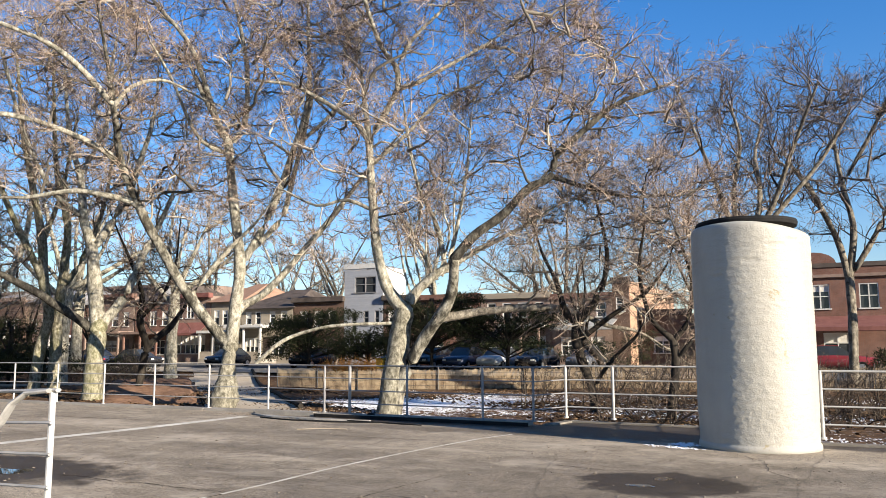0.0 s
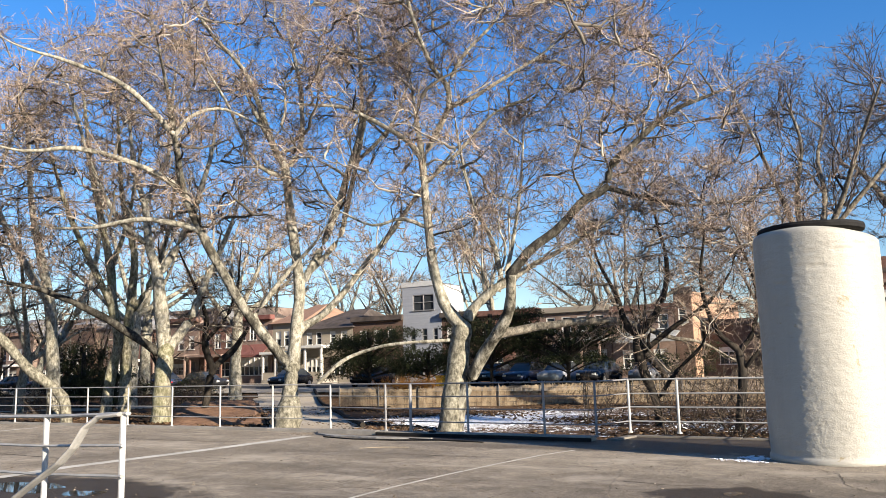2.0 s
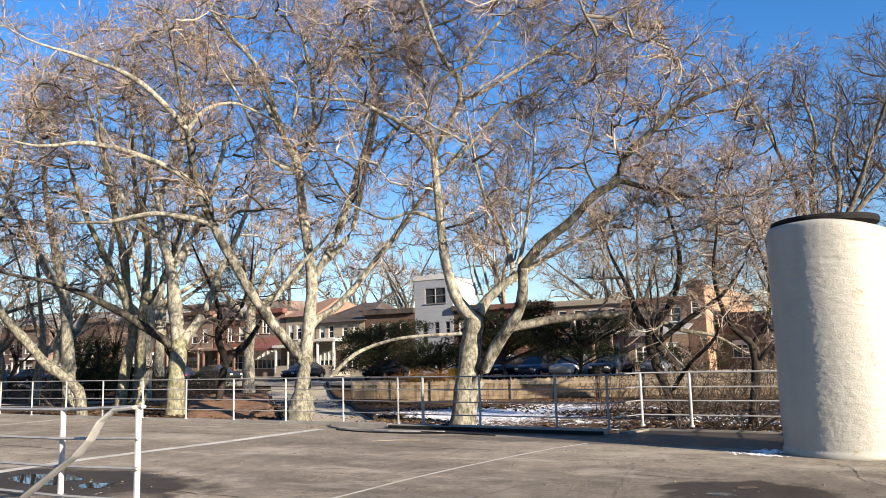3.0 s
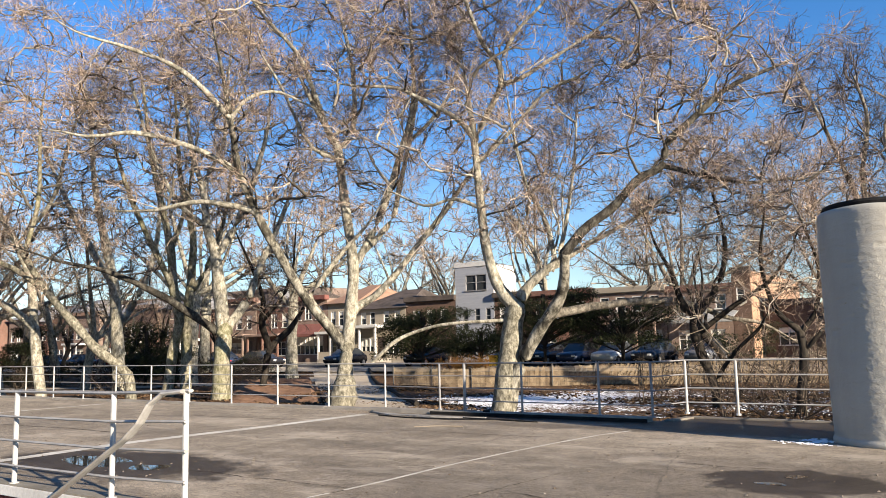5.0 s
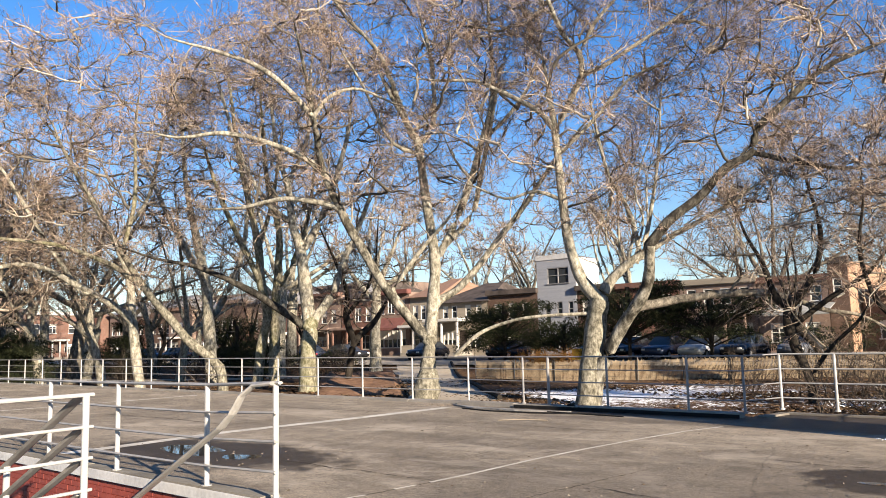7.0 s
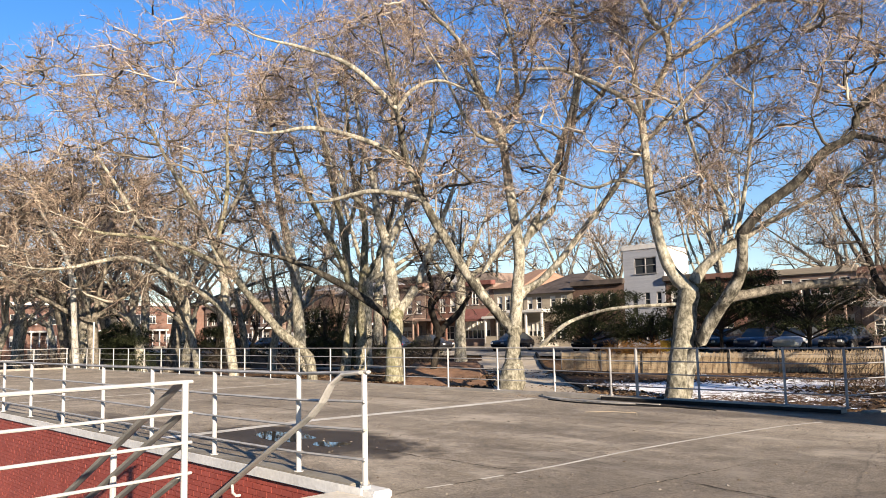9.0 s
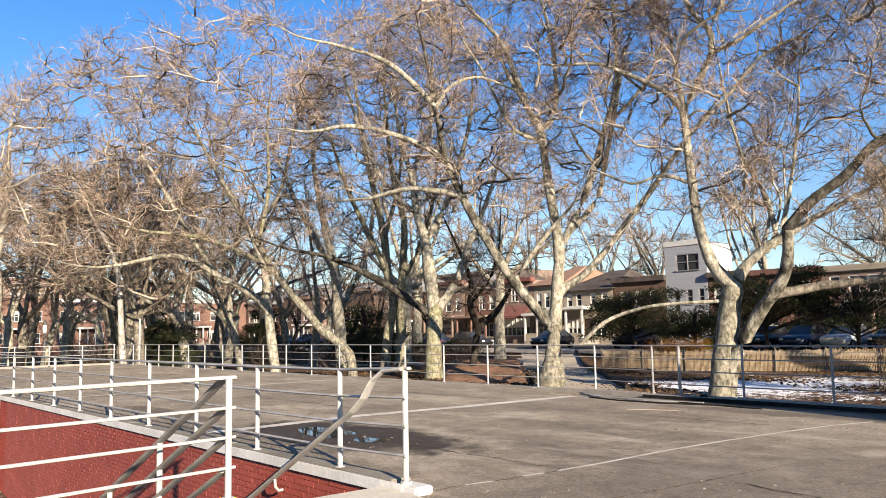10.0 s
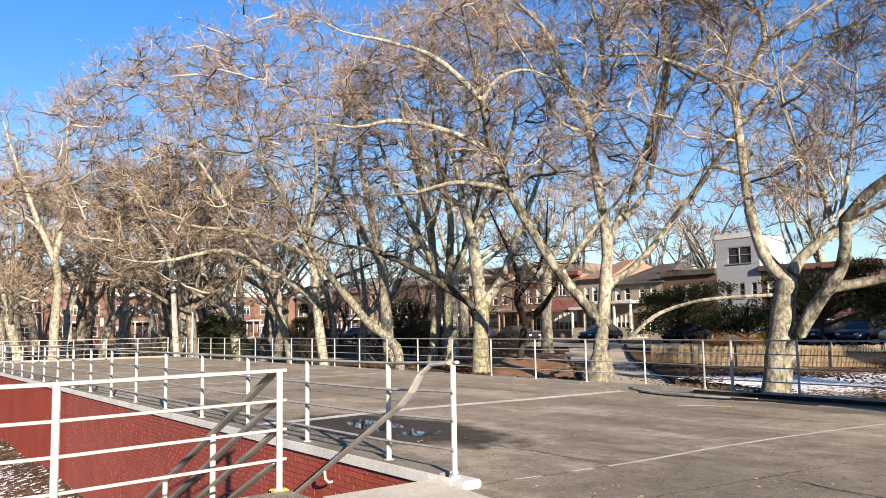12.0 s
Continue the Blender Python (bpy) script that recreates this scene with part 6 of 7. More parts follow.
def evergreen(x, y, seed, clumps, label, per=430, size=0.1, trunk=True):
    """A dark shrub or spreading conifer: sprays of small blades in uneven clumps. clumps: (x, y, z, rx, ry, rz)."""
    rng = np.random.default_rng(seed)
    z0 = float(ground_z(x, y))
    top = thing("evergreen", label, "evergreen", "evergreens", at=Matrix.Translation((x, y, z0)))
    if trunk:
        bm = bmesh.new()
        hz = max(c[2] for c in clumps)
        pipe(bm, [(0, 0, -0.2), (0.05, 0, hz * 0.4), (0.0, 0.05, hz)], 0.16, 8)
        part("trunk", bm, BARKDARK, top)
        for c in clumps:
            part("limb", pipe(bmesh.new(), [(0, 0, c[2] * 0.55), (c[0] * 0.6, c[1] * 0.6, c[2] * 0.85), (c[0], c[1], c[2])], 0.05, 6), BARKDARK, top)
    vs, fs, n0 = [], [], 0
    for cx, cy, cz, rx, ry, rz in clumps:
        n = int(per * max(0.4, rx * ry * 0.6 + rx * rz * 0.5))
        q = unit(rng.normal(size=(n, 3))) * (0.45 + 0.6 * rng.random((n, 1)) ** 0.6)
        c = np.array([cx, cy, cz]) + q * np.array([rx, ry, rz])
        c += 0.12 * np.sin(c[:, [1, 2, 0]] * 6.0)
        d = unit(q + rng.normal(size=(n, 3)) * 0.55 + np.array([0, 0, -0.15]))
        w = unit(np.cross(d, rng.normal(size=(n, 3))))
        nn = np.cross(d, w)
        s = size * (0.6 + 0.9 * rng.random((n, 1)))
        p = np.stack([c - w * s * 0.28, c + d * s * 1.5 - w * s * 0.05, c + w * s * 0.28, c + d * s * 0.6 + nn * s * 0.16], 1).reshape(-1, 3)
        k = np.arange(n)[:, None] * 4 + n0
        vs.append(p)
        fs.append(np.concatenate([k + np.array([[0, 1, 3]]), k + np.array([[1, 2, 3]]), k + np.array([[2, 0, 3]])]))
        n0 += 4 * n
    tagged(arrays("foliage_growth", np.concatenate(vs), np.concatenate(fs), NEEDLE, top, smooth=False), kind="stuff")
    return top


def clump_set(rng, n, w, z0, z1, r):
    return [(rng.uniform(-w, w), rng.uniform(-1.2, 1.2), rng.uniform(z0, z1), r * rng.uniform(0.7, 1.3), r * rng.uniform(0.7, 1.2), r * rng.uniform(0.18, 0.42)) for _ in range(n)]


rg = random.Random(8)
evergreen(-35.2, 47.8, 41, clump_set(rg, 34, 3.3, 0.8, 4.2, 1.3), "broad dark yew bush in front of the white house")
evergreen(-30.2, 48.0, 42, clump_set(rg, 16, 2.2, 0.6, 2.6, 1.05), "low dark yew bush beside the broad one")
evergreen(-24.9, 47.6, 43, clump_set(rg, 46, 4.0, 1.8, 5.0, 1.1), "spreading dark conifer over the parked cars")
evergreen(-19.4, 47.6, 44, clump_set(rg, 30, 3.0, 1.6, 3.9, 1.0), "dark conifer with drooping sprays")
evergreen(-55.0, 38.0, 49, clump_set(rg, 18, 2.2, 0.7, 4.2, 1.1), "dark evergreen shrub behind the pale trunks")
evergreen(-60.0, 24.0, 50, clump_set(rg, 22, 2.6, 0.6, 4.8, 1.2), "broad dark evergreen among the trees")
evergreen(-67.0, 46.0, 45, clump_set(rg, 14, 2.6, 0.8, 4.6, 1.3), "dark evergreen bush among the park trees")
evergreen(-86.0, 45.0, 46, clump_set(rg, 16, 3.0, 0.8, 5.0, 1.5), "dark evergreen bush at the back of the park")
evergreen(-48.5, 36.0, 47, clump_set(rg, 10, 1.8, 0.6, 3.0, 1.0), "small dark evergreen in the park")
evergreen(-26.0, 57.2, 54, clump_set(rg, 22, 3.4, 0.3, 2.9, 0.95), "dark hedge in front of the tan row house", per=300, trunk=False)
evergreen(-19.0, 57.0, 55, clump_set(rg, 12, 3.0, 0.3, 1.9, 0.9), "dark hedge below the pale porch roof", trunk=False)
evergreen(-36.0, 57.2, 56, clump_set(rg, 14, 3.6, 0.3, 2.4, 0.95), "dark hedge in front of the white-sided house", trunk=False)
evergreen(-64.0, 33.0, 51, clump_set(rg, 14, 2.4, 0.5, 3.4, 1.1), "dark evergreen undergrowth between the trunks")
evergreen(-74.0, 28.0, 52, clump_set(rg, 14, 2.8, 0.5, 3.6, 1.3), "dark evergreen undergrowth deep in the park")
for k in range(7):
    evergreen(-52.0 - 6.2 * k, 45.4 - 0.15 * k, 53 + 10 * k, clump_set(rg, 9, 2.6, 0.25, 1.25 + 0.2 * (k % 3), 0.8), "low dark hedge at the park's edge beside the street", per=300, trunk=False)
evergreen(-14.4, 57.3, 57, clump_set(rg, 14, 2.4, 0.3, 2.4, 0.9), "dark clipped shrub before the peach house", trunk=False)
evergreen(3.5, 47.5, 48, clump_set(rg, 10, 2.4, 0.5, 1.7, 0.9), "low dark hedge shrub behind the corner railing", trunk=False)


# ---- brushwood thickets behind the corner railing ----
BRUSH = strand_material("dark brushwood", (0.018, 0.014, 0.011), (0.062, 0.048, 0.037), (0.17, 0.138, 0.108))


def thicket(x, y, seed, n, w, h, label, material=None):
    rng = np.random.default_rng(seed)
    z0 = float(ground_z(x, y))
    top = thing("shrub", label, "shrub", "bare shrubs", at=Matrix.Translation((x, y, z0)))
    base = np.zeros((n, 3))
    base[:, :2] = rng.normal(size=(n, 2)) * np.array([w * 0.35, w * 0.2])
    d = unit(rng.normal(size=(n, 3)) * np.array([0.55, 0.55, 0.2]) + np.array([0, 0, 1.0]))
    P = [base - np.array([0, 0, 0.1])]
    for k in range(6):
        d = unit(d + rng.normal(size=(n, 3)) * 0.16)
        P.append(P[-1] + d * h / 6)
    P = np.stack(P, 1)
    R = np.linspace(0.022, 0.008, 7)[None] * (0.7 + 0.6 * rng.random((n, 1)))
    P2, R2 = sprout(P, R, 7, rng, 0.2, (0.4, 1.2), 0.6, 4, (25, 65), 0.1, 0.25, 0.008)
    P3, R3 = sprout(P2, R2, 4, rng, 0.2, (0.2, 0.6), 0.7, 2, (25, 65), 0.05, 0.25, 0.006)
    v, f = joined_tris([tubes(P, R, 4), tubes(P2, R2, 3), spikes(P3, R3)])
    tagged(arrays("stem_growth", v, f, material or BRUSH, top, smooth=False), kind="stuff")
    return top


for i, (x, y, n, w, h) in enumerate([(-7.2, 31, 26, 3.0, 2.6), (-3.4, 30, 26, 3.0, 2.8), (-1.0, 33, 22, 2.6, 2.2), (2.2, 31, 24, 3.0, 2.2), (-11.5, 33, 16, 2.4, 2.0), (-4.5, 37, 24, 3.4, 3.0), (-36, 33, 14, 2.4, 1.6), (-47, 30, 14, 2.4, 1.8), (-62, 45, 20, 3.0, 2.4), (-78, 40, 20, 3.0, 2.4), (-52, 46, 26, 3.4, 2.4), (-58.5, 46.5, 26, 3.4, 2.0), (-66, 41, 26, 3.4, 2.6), (-72, 33, 26, 3.4, 2.6), (-60, 18, 26, 3.4, 2.4), (-66, 12, 26, 3.4, 2.6), (-56, 29, 24, 3.2, 2.0), (-45, 40, 20, 3.0, 1.8), (-74, 22, 26, 3.4, 2.6), (-5.6, 26.5, 24, 2.8, 2.0), (-1.8, 27.0, 26, 3.0, 2.0), (-3.6, 34.0, 26, 3.2, 2.4), (0.6, 29.0, 24, 3.0, 2.0), (-49, 42.5, 26, 3.4, 1.6), (-54, 42.0, 28, 3.6, 1.8), (-60, 40.5, 28, 3.6, 1.8), (-66, 36, 28, 3.6, 2.0), (-70, 27, 28, 3.6, 2.0)]):
    thicket(x, y, 60 + i, n, w, h, "tangled bare shrub on the park slope")

DRYLEAF = simple("dry orange leaves", (0.16, 0.075, 0.02), (0.25, 0.125, 0.035), 3, 20, 0.9, 0, 0.0)
for i, (x, y) in enumerate([(-30.6, 46.4), (-32.0, 46.2), (-29.2, 46.6)]):
    thicket(x, y, 90 + i, 22, 1.8, 0.85, "low shrub still holding dry orange leaves", DRYLEAF)


# ---- small park furniture ----
lamp = thing("street_lamp", "black park lamp post with a glass lantern", "street lamp", at=Matrix.Translation((-60.0, 14.6, float(ground_z(-60, 14.6)))))
part("post", lathe(bmesh.new(), [(0.16, -0.1), (0.14, 0.3), (0.08, 0.5), (0.06, 2.9), (0.09, 3.0)], 16), POSTSTEEL, lamp)
part("lantern", lathe(bmesh.new(), [(0.09, 3.0), (0.13, 3.12), (0.14, 3.36), (0.1, 3.62)], 16), BLIND, lamp, "pale glass lantern")
part("finial", lathe(bmesh.new(), [(0.21, 3.62), (0.12, 3.78), (0.03, 3.95)], 16), POSTSTEEL, lamp)
pole = link("pole", pipe(bmesh.new(), [(-44.2, 15.6, -1.2), (-44.2, 15.6, 2.5)], 0.045, 8), PAINT)
tagged(pole, "tall thin white pole beside the far corner railing", "pole")
tub = thing("litter_bin", "black litter bin beyond the end of the deck", "litter bin", at=Matrix.Translation((-50.5, 10.9, float(ground_z(-50.5, 10.9)))))
part("body", lathe(bmesh.new(), [(0.36, -0.1), (0.4, 1.4), (0.44, 1.45), (0.44, 1.9), (0.36, 2.05)], 20), TAR, tub)


# ---- marks and wet patches on the deck ----
def blot(name, cx, cy, rx, ry, z, seed, material, label, category, wob=0.25, n=40):
    bm = bmesh.new()
    rng = random.Random(seed)
    ph = [rng.uniform(0, 6.28) for _ in range(5)]
    rim = []
    for i in range(n):
        a = math.tau * i / n
        k = 1 + wob * sum(math.sin((j + 2) * a + ph[j]) / (j + 1.5) for j in range(5))
        rim.append(bm.verts.new((cx + rx * k * math.cos(a), cy + ry * k * math.sin(a), z)))
    bm.faces.new(rim)
    return tagged(link(name, bm, material), label, category, kind="structure")


WATER = simple("standing water", (0.03, 0.028, 0.025), (0.04, 0.036, 0.032), 1.2, 14, 0.03, 0, 0.0)
SNOW = simple("old snow", (0.72, 0.74, 0.78), (0.82, 0.84, 0.87), 4, 30, 0.9, 0, 0.6, 0.02)
blot("puddle", -1.79, 9.38, 0.10, 0.12, 0.003, 2, WATER, "small puddle in the wet patch", "puddle")
blot("puddle", -1.93, 8.86, 0.13, 0.1, 0.003, 3, WATER, "small puddle at the drain", "puddle")
blot("puddle", -10.5, 6.6, 0.75, 0.33, 0.003, 5, WATER, "shallow puddle that mirrors the sky", "puddle")
blot("puddle", -9.2, 6.55, 0.35, 0.18, 0.003, 6, WATER, "shallow puddle on the deck", "puddle")
    

def painted(pts, width, label):
    bm = bmesh.new()
    rows = []
    for i, p in enumerate(pts):
        a, b = pts[max(i - 1, 0)], pts[min(i + 1, len(pts) - 1)]
        d = Vector((b[0] - a[0], b[1] - a[1])).normalized()
        s = Vector((-d.y, d.x)) * width / 2
        rows.append((bm.verts.new((p[0] + s.x, p[1] + s.y, 0.006)), bm.verts.new((p[0] - s.x, p[1] - s.y, 0.006))))
    for a, b in zip(rows, rows[1:]):
        bm.faces.new((a[0], b[0], b[1], a[1]))
    bmesh.ops.recalc_face_normals(bm, faces=bm.faces)
    return tagged(link("line_marking", bm, LINE), label, "line marking", kind="structure")


painted([(-5.05, 12.9), (-5.29, 12.1), (-5.47, 10.86), (-5.6, 9.6), (-5.67, 8.4), (-5.66, 7.2), (-5.69, 6.5)], 0.055, "thin worn white line across the deck")
painted([(-5.71, 6.3), (-5.74, 6.0)], 0.04, "flaked remnant of the thin white line")
painted([(-5.76, 5.62), (-5.82, 5.3)], 0.035, "flaked remnant of the thin white line")
painted([(-11.7, 13.8), (-11.75, 12.2), (-11.81, 10.7), (-11.93, 9.4), (-12.02, 8.2), (-11.9, 6.9), (-11.82, 6.2), (-11.8, 5.3)], 0.29, "wide worn white line across the deck")
painted([(-22.0, 13.9), (-21.8, 9.5), (-21.6, 5.4)], 0.16, "wide worn white line far along the deck")

CRACK = simple("dirt-filled crack", (0.035, 0.03, 0.024), (0.075, 0.063, 0.05), 6, 40, 0.95, 0, 0.0)


def crack(pts, width, label, seed):
    """A jagged crack that wanders between pts and narrows towards its ends."""
    rng = random.Random(seed)
    fine = []
    for p, q in zip(pts, pts[1:]):
        k = max(2, int(math.dist(p, q) / 0.07))
        fine += [(p[0] + (q[0] - p[0]) * i / k + rng.gauss(0, 0.008), p[1] + (q[1] - p[1]) * i / k + rng.gauss(0, 0.008)) for i in range(k)]
    fine.append(pts[-1])
    bm = bmesh.new()
    rows = []
    for i, p in enumerate(fine):
        a, b = fine[max(i - 1, 0)], fine[min(i + 1, len(fine) - 1)]
        d = Vector((b[0] - a[0], b[1] - a[1])).normalized()
        h = width / 2 * rng.uniform(0.35, 1.4) * min(1, 0.25 + 4 * min(i, len(fine) - 1 - i) / len(fine))
        rows.append((bm.verts.new((p[0] - d.y * h, p[1] + d.x * h, 0.004)), bm.verts.new((p[0] + d.y * h, p[1] - d.x * h, 0.004))))
    for r0, r1 in zip(rows, rows[1:]):
        bm.faces.new((r0[0], r1[0], r1[1], r0[1]))
    bmesh.ops.recalc_face_normals(bm, faces=bm.faces)
    return tagged(link("crack", bm, CRACK), label, "crack", kind="structure")


crack([(-5.66, 7.3), (-5.7, 6.4), (-5.76, 5.7), (-5.85, 5.15), (-5.8, 4.9)], 0.022, "dirt-filled crack where the white line has worn off", 1)
crack([(-4.12, 8.7), (-4.25, 7.6), (-4.3, 7.0), (-4.42, 5.9), (-4.5, 4.8)], 0.016, "straight joint between two deck slabs", 2)
crack([(-4.2, 7.07), (-3.93, 7.18), (-3.63, 7.1), (-3.2, 7.06), (-2.3, 6.95)], 0.02, "jagged crack in the deck", 3)
crack([(-8.6, 6.6), (-7.96, 6.68), (-7.33, 6.59), (-6.92, 6.65), (-6.3, 6.6), (-5.7, 6.62)], 0.024, "long jagged crack across the deck", 4)
crack([(-6.3, 8.15), (-5.75, 8.25)], 0.02, "short crack beside the white line", 5)
crack([(-9.4, 11.4), (-8.2, 11.55), (-6.9, 11.5), (-5.6, 11.62)], 0.022, "long crack across the far part of the deck", 6)
crack([(-18.5, 9.0), (-15.6, 9.15), (-13.2, 9.0)], 0.03, "long crack across the deck", 7)
crack([(-17.0, 12.3), (-14.6, 12.2), (-12.2, 12.35)], 0.03, "crack near the far kerb", 8)
crack([(-1.4, 12.0), (-0.9, 11.3), (-0.75, 10.4), (-0.2, 9.6)], 0.011, "crack running out from the vent stack", 9)
crack([(-3.4, 9.9), (-2.6, 9.75), (-1.9, 9.85)], 0.018, "fine crack beside the wet patch", 10)


def felt_strip(pts, width, thick, material, label, seed):
    """A torn strip of roofing felt lying on the deck, ragged along its edges and lifted here and there."""
    rng = random.Random(seed)
    fine = []
    for p, q in zip(pts, pts[1:]):
        fine += [(p[0] + (q[0] - p[0]) * i / 12, p[1] + (q[1] - p[1]) * i / 12) for i in range(12)]
    fine.append(pts[-1])
    bm = bmesh.new()
    rows = []
    for i, p in enumerate(fine):
        a, b = fine[max(i - 1, 0)], fine[min(i + 1, len(fine) - 1)]
        d = Vector((b[0] - a[0], b[1] - a[1])).normalized()
        e = min(1.0, 0.3 + 3 * min(i, len(fine) - 1 - i) / len(fine))
        h0, h1 = width / 2 * e * rng.uniform(0.93, 1.05), width / 2 * e * rng.uniform(0.93, 1.05)
        z = 0.006 + 0.008 * (0.5 + 0.5 * math.sin(i * 0.3 + seed))
        l, r = (p[0] - d.y * h0, p[1] + d.x * h0), (p[0] + d.y * h1, p[1] - d.x * h1)
        rows.append([bm.verts.new((*l, 0.003)), bm.verts.new((*l, z + thick * 0.6)), bm.verts.new((*r, z + thick)), bm.verts.new((*r, 0.003))])
    for r0, r1 in zip(rows, rows[1:]):
        for k in range(3):
            bm.faces.new((r0[k], r0[k + 1], r1[k + 1], r1[k]))
    bm.faces.new(rows[0][::-1])
    bm.faces.new(rows[-1])
    bmesh.ops.recalc_face_normals(bm, faces=bm.faces)
    return tagged(link("felt_strip", bm, material), label, "roofing felt", "torn felt strips")


FELTPALE = simple("weathered grey felt", (0.2, 0.19, 0.175), (0.33, 0.315, 0.29), 2.0, 25, 0.9, 0, 0.4, 0.006)
felt_strip([(-11.9, 14.3), (-11.0, 14.0), (-9.8, 13.85), (-8.6, 14.0)], 0.26, 0.02, FELTPALE, "torn pale grey felt strip lying along the kerb", 1)
felt_strip([(-11.2, 13.72), (-10.2, 13.5), (-9.2, 13.5), (-8.0, 13.75)], 0.13, 0.015, TAR, "torn black felt strip on the deck", 2)
# black sheets added so the kerb face looks as dark as in shade
shade_strip = thing("felt_upstand", "thin black sheets standing in for shade on the kerb face", "felt flashing", at=Matrix.Translation((-10.3, 14.406, 0)) @ Matrix.Rotation(math.atan2(-0.17, 6.7), 4, "Z"))
for k in range(3):
    part("shade_sheet", boxed(1.66 * k, 1.66 * k + 1.7, -0.012 - 0.004 * (k % 2), -0.002, 0.002, 0.068 + 0.004 * (k % 2), 0.004), TAR, shade_strip)
felt_strip([(-9.4, 13.95), (-8.2, 13.75), (-7.2, 13.6)], 0.12, 0.015, TAR, "curled black felt strip near the shaded kerb", 3)
stick = link("stick", pipe(bmesh.new(), [(-8.9, 11.98, 0.014), (-8.55, 12.2, 0.022), (-8.1, 12.4, 0.014)], 0.008, 6), simple("dry stick", (0.24, 0.2, 0.145), (0.34, 0.28, 0.205), 4, 40, 0.9))
tagged(stick, "straw-coloured dry stick lying on the deck", "stick")


def snow_crust(bm, x0, y0, x1, y1, wide, n, seed):
    """Broken crust: flat uneven lumps strewn along a line, thicker in the middle."""
    rng = random.Random(seed)
    for _ in range(n):
        t = rng.random()
        cx, cy = x0 + (x1 - x0) * t + rng.gauss(0, 0.05), y0 + (y1 - y0) * t + rng.gauss(0, wide) * (1.2 - abs(2 * t - 1))
        r, h = rng.uniform(0.006, 0.034) * (1.3 - abs(2 * t - 1)), rng.uniform(0.003, 0.012)
        k = rng.randint(5, 8)
        a0 = rng.uniform(0, 6)
        rim = [(cx + r * rng.uniform(0.7, 1.6) * math.cos(a0 + math.tau * i / k), cy + r * rng.uniform(0.35, 0.8) * math.sin(a0 + math.tau * i / k)) for i in range(k)]
        lo = [bm.verts.new((px, py, 0.002)) for px, py in rim]
        hi = [bm.verts.new((cx + (px - cx) * 0.72, cy + (py - cy) * 0.72, h * rng.uniform(0.7, 1.2))) for px, py in rim]
        bm.faces.new(hi)
        for i in range(k):
            bm.faces.new((lo[i], lo[(i + 1) % k], hi[(i + 1) % k], hi[i]))
    return bm


bm = bmesh.new()
snow_crust(bm, -2.7, 12.45, -1.75, 12.15, 0.07, 90, 4)
snow_crust(bm, -2.3, 12.75, -1.95, 12.6, 0.12, 170, 5)
bmesh.ops.recalc_face_normals(bm, faces=bm.faces)
tagged(link("snow_crumbs", bm, SNOW), "crumbled crust of old snow at the foot of the vent stack", "snow", kind="stuff")
blk = link("drain_block", boxed(-8.95, -8.8, 14.42, 14.5, 0.03, 0.12, 0.01), TAR)
tagged(blk, "small black drain outlet in the kerb", "drain outlet")

# caution tape round the stair post
TAPE = simple("yellow caution tape", (0.75, 0.62, 0.02), (0.85, 0.70, 0.03), 5, 40, 0.4, 0, 0.0)
tape = thing("caution_tape", "crumpled yellow caution tape knotted round the stair post", "caution tape", at=Matrix.Translation((-6.93, 3.36, -0.03)))
bm = bmesh.new()
for k in range(5):
    a0 = k * 1.25
    pts = [(0.04 * math.cos(a0 + t) + 0.02 * (k - 2) * t * 0.4, 0.04 * math.sin(a0 + t), -0.02 + 0.05 * math.sin(t * 2 + k)) for t in [0.5 * i for i in range(8)]]
    pipe(bm, pts, 0.05, 6, 0.3)
for sx in (-1, 1):
    pipe(bm, [(0, 0, 0), (0.06 * sx, -0.06 * sx, 0.02), (0.14 * sx, -0.12 * sx, -0.03), (0.24 * sx, -0.18 * sx, -0.06)], 0.05, 6, 0.25)
part("band", bm, TAPE, tape)
for k in range(4):
    part("mark", boxed(-0.075 + 0.045 * k, -0.05 + 0.045 * k, -0.082, -0.078, -0.01, 0.03), TAR, tape)


# ---- earth bank beside the path ----
MULCH = simple("mulched earth", (0.15, 0.083, 0.05), (0.27, 0.16, 0.1), 2.4, 9, 0.95, 0, 0.9, 0.05)


def earth_bank(corners, h, label, n=18):
    """Low swell of bare earth over a four-cornered plot, uneven at the rim."""
    bm = bmesh.new()
    a, b, c, d = [Vector((*q, 0)) for q in corners]
    grid = []
    for i in range(n + 1):
        u = i / n
        row = []
        for k in range(n + 1):
            w = k / n
            p = a.lerp(b, w).lerp(d.lerp(c, w), u)
            lift = min(1.0, u / 0.75) * min(1.0, (1 - u) / 0.12) * min(1.0, w / 0.14) * min(1.0, (1 - w) / 0.10)
            p.x += 0.22 * math.sin(7 * u + 3 * w) * (1 - lift)
            z = float(ground_z(p.x, p.y)) - 0.05 + lift * (h + 0.10 * noise.noise(p * 1.3))
            row.append(bm.verts.new((p.x, p.y, z)))
        grid.append(row)
    for r0, r1 in zip(grid, grid[1:]):
        for k in range(n):
            bm.faces.new((r0[k], r0[k + 1], r1[k + 1], r1[k]))
    bmesh.ops.recalc_face_normals(bm, faces=bm.faces)
    return tagged(link("earth_bank", bm, MULCH), label, "earth bank")


earth_bank([(-31.0, 25.6), (-25.9, 27.8), (-35.6, 37.0), (-40.2, 34.0)], 0.85, "bare reddish-brown earth bank beside the path")


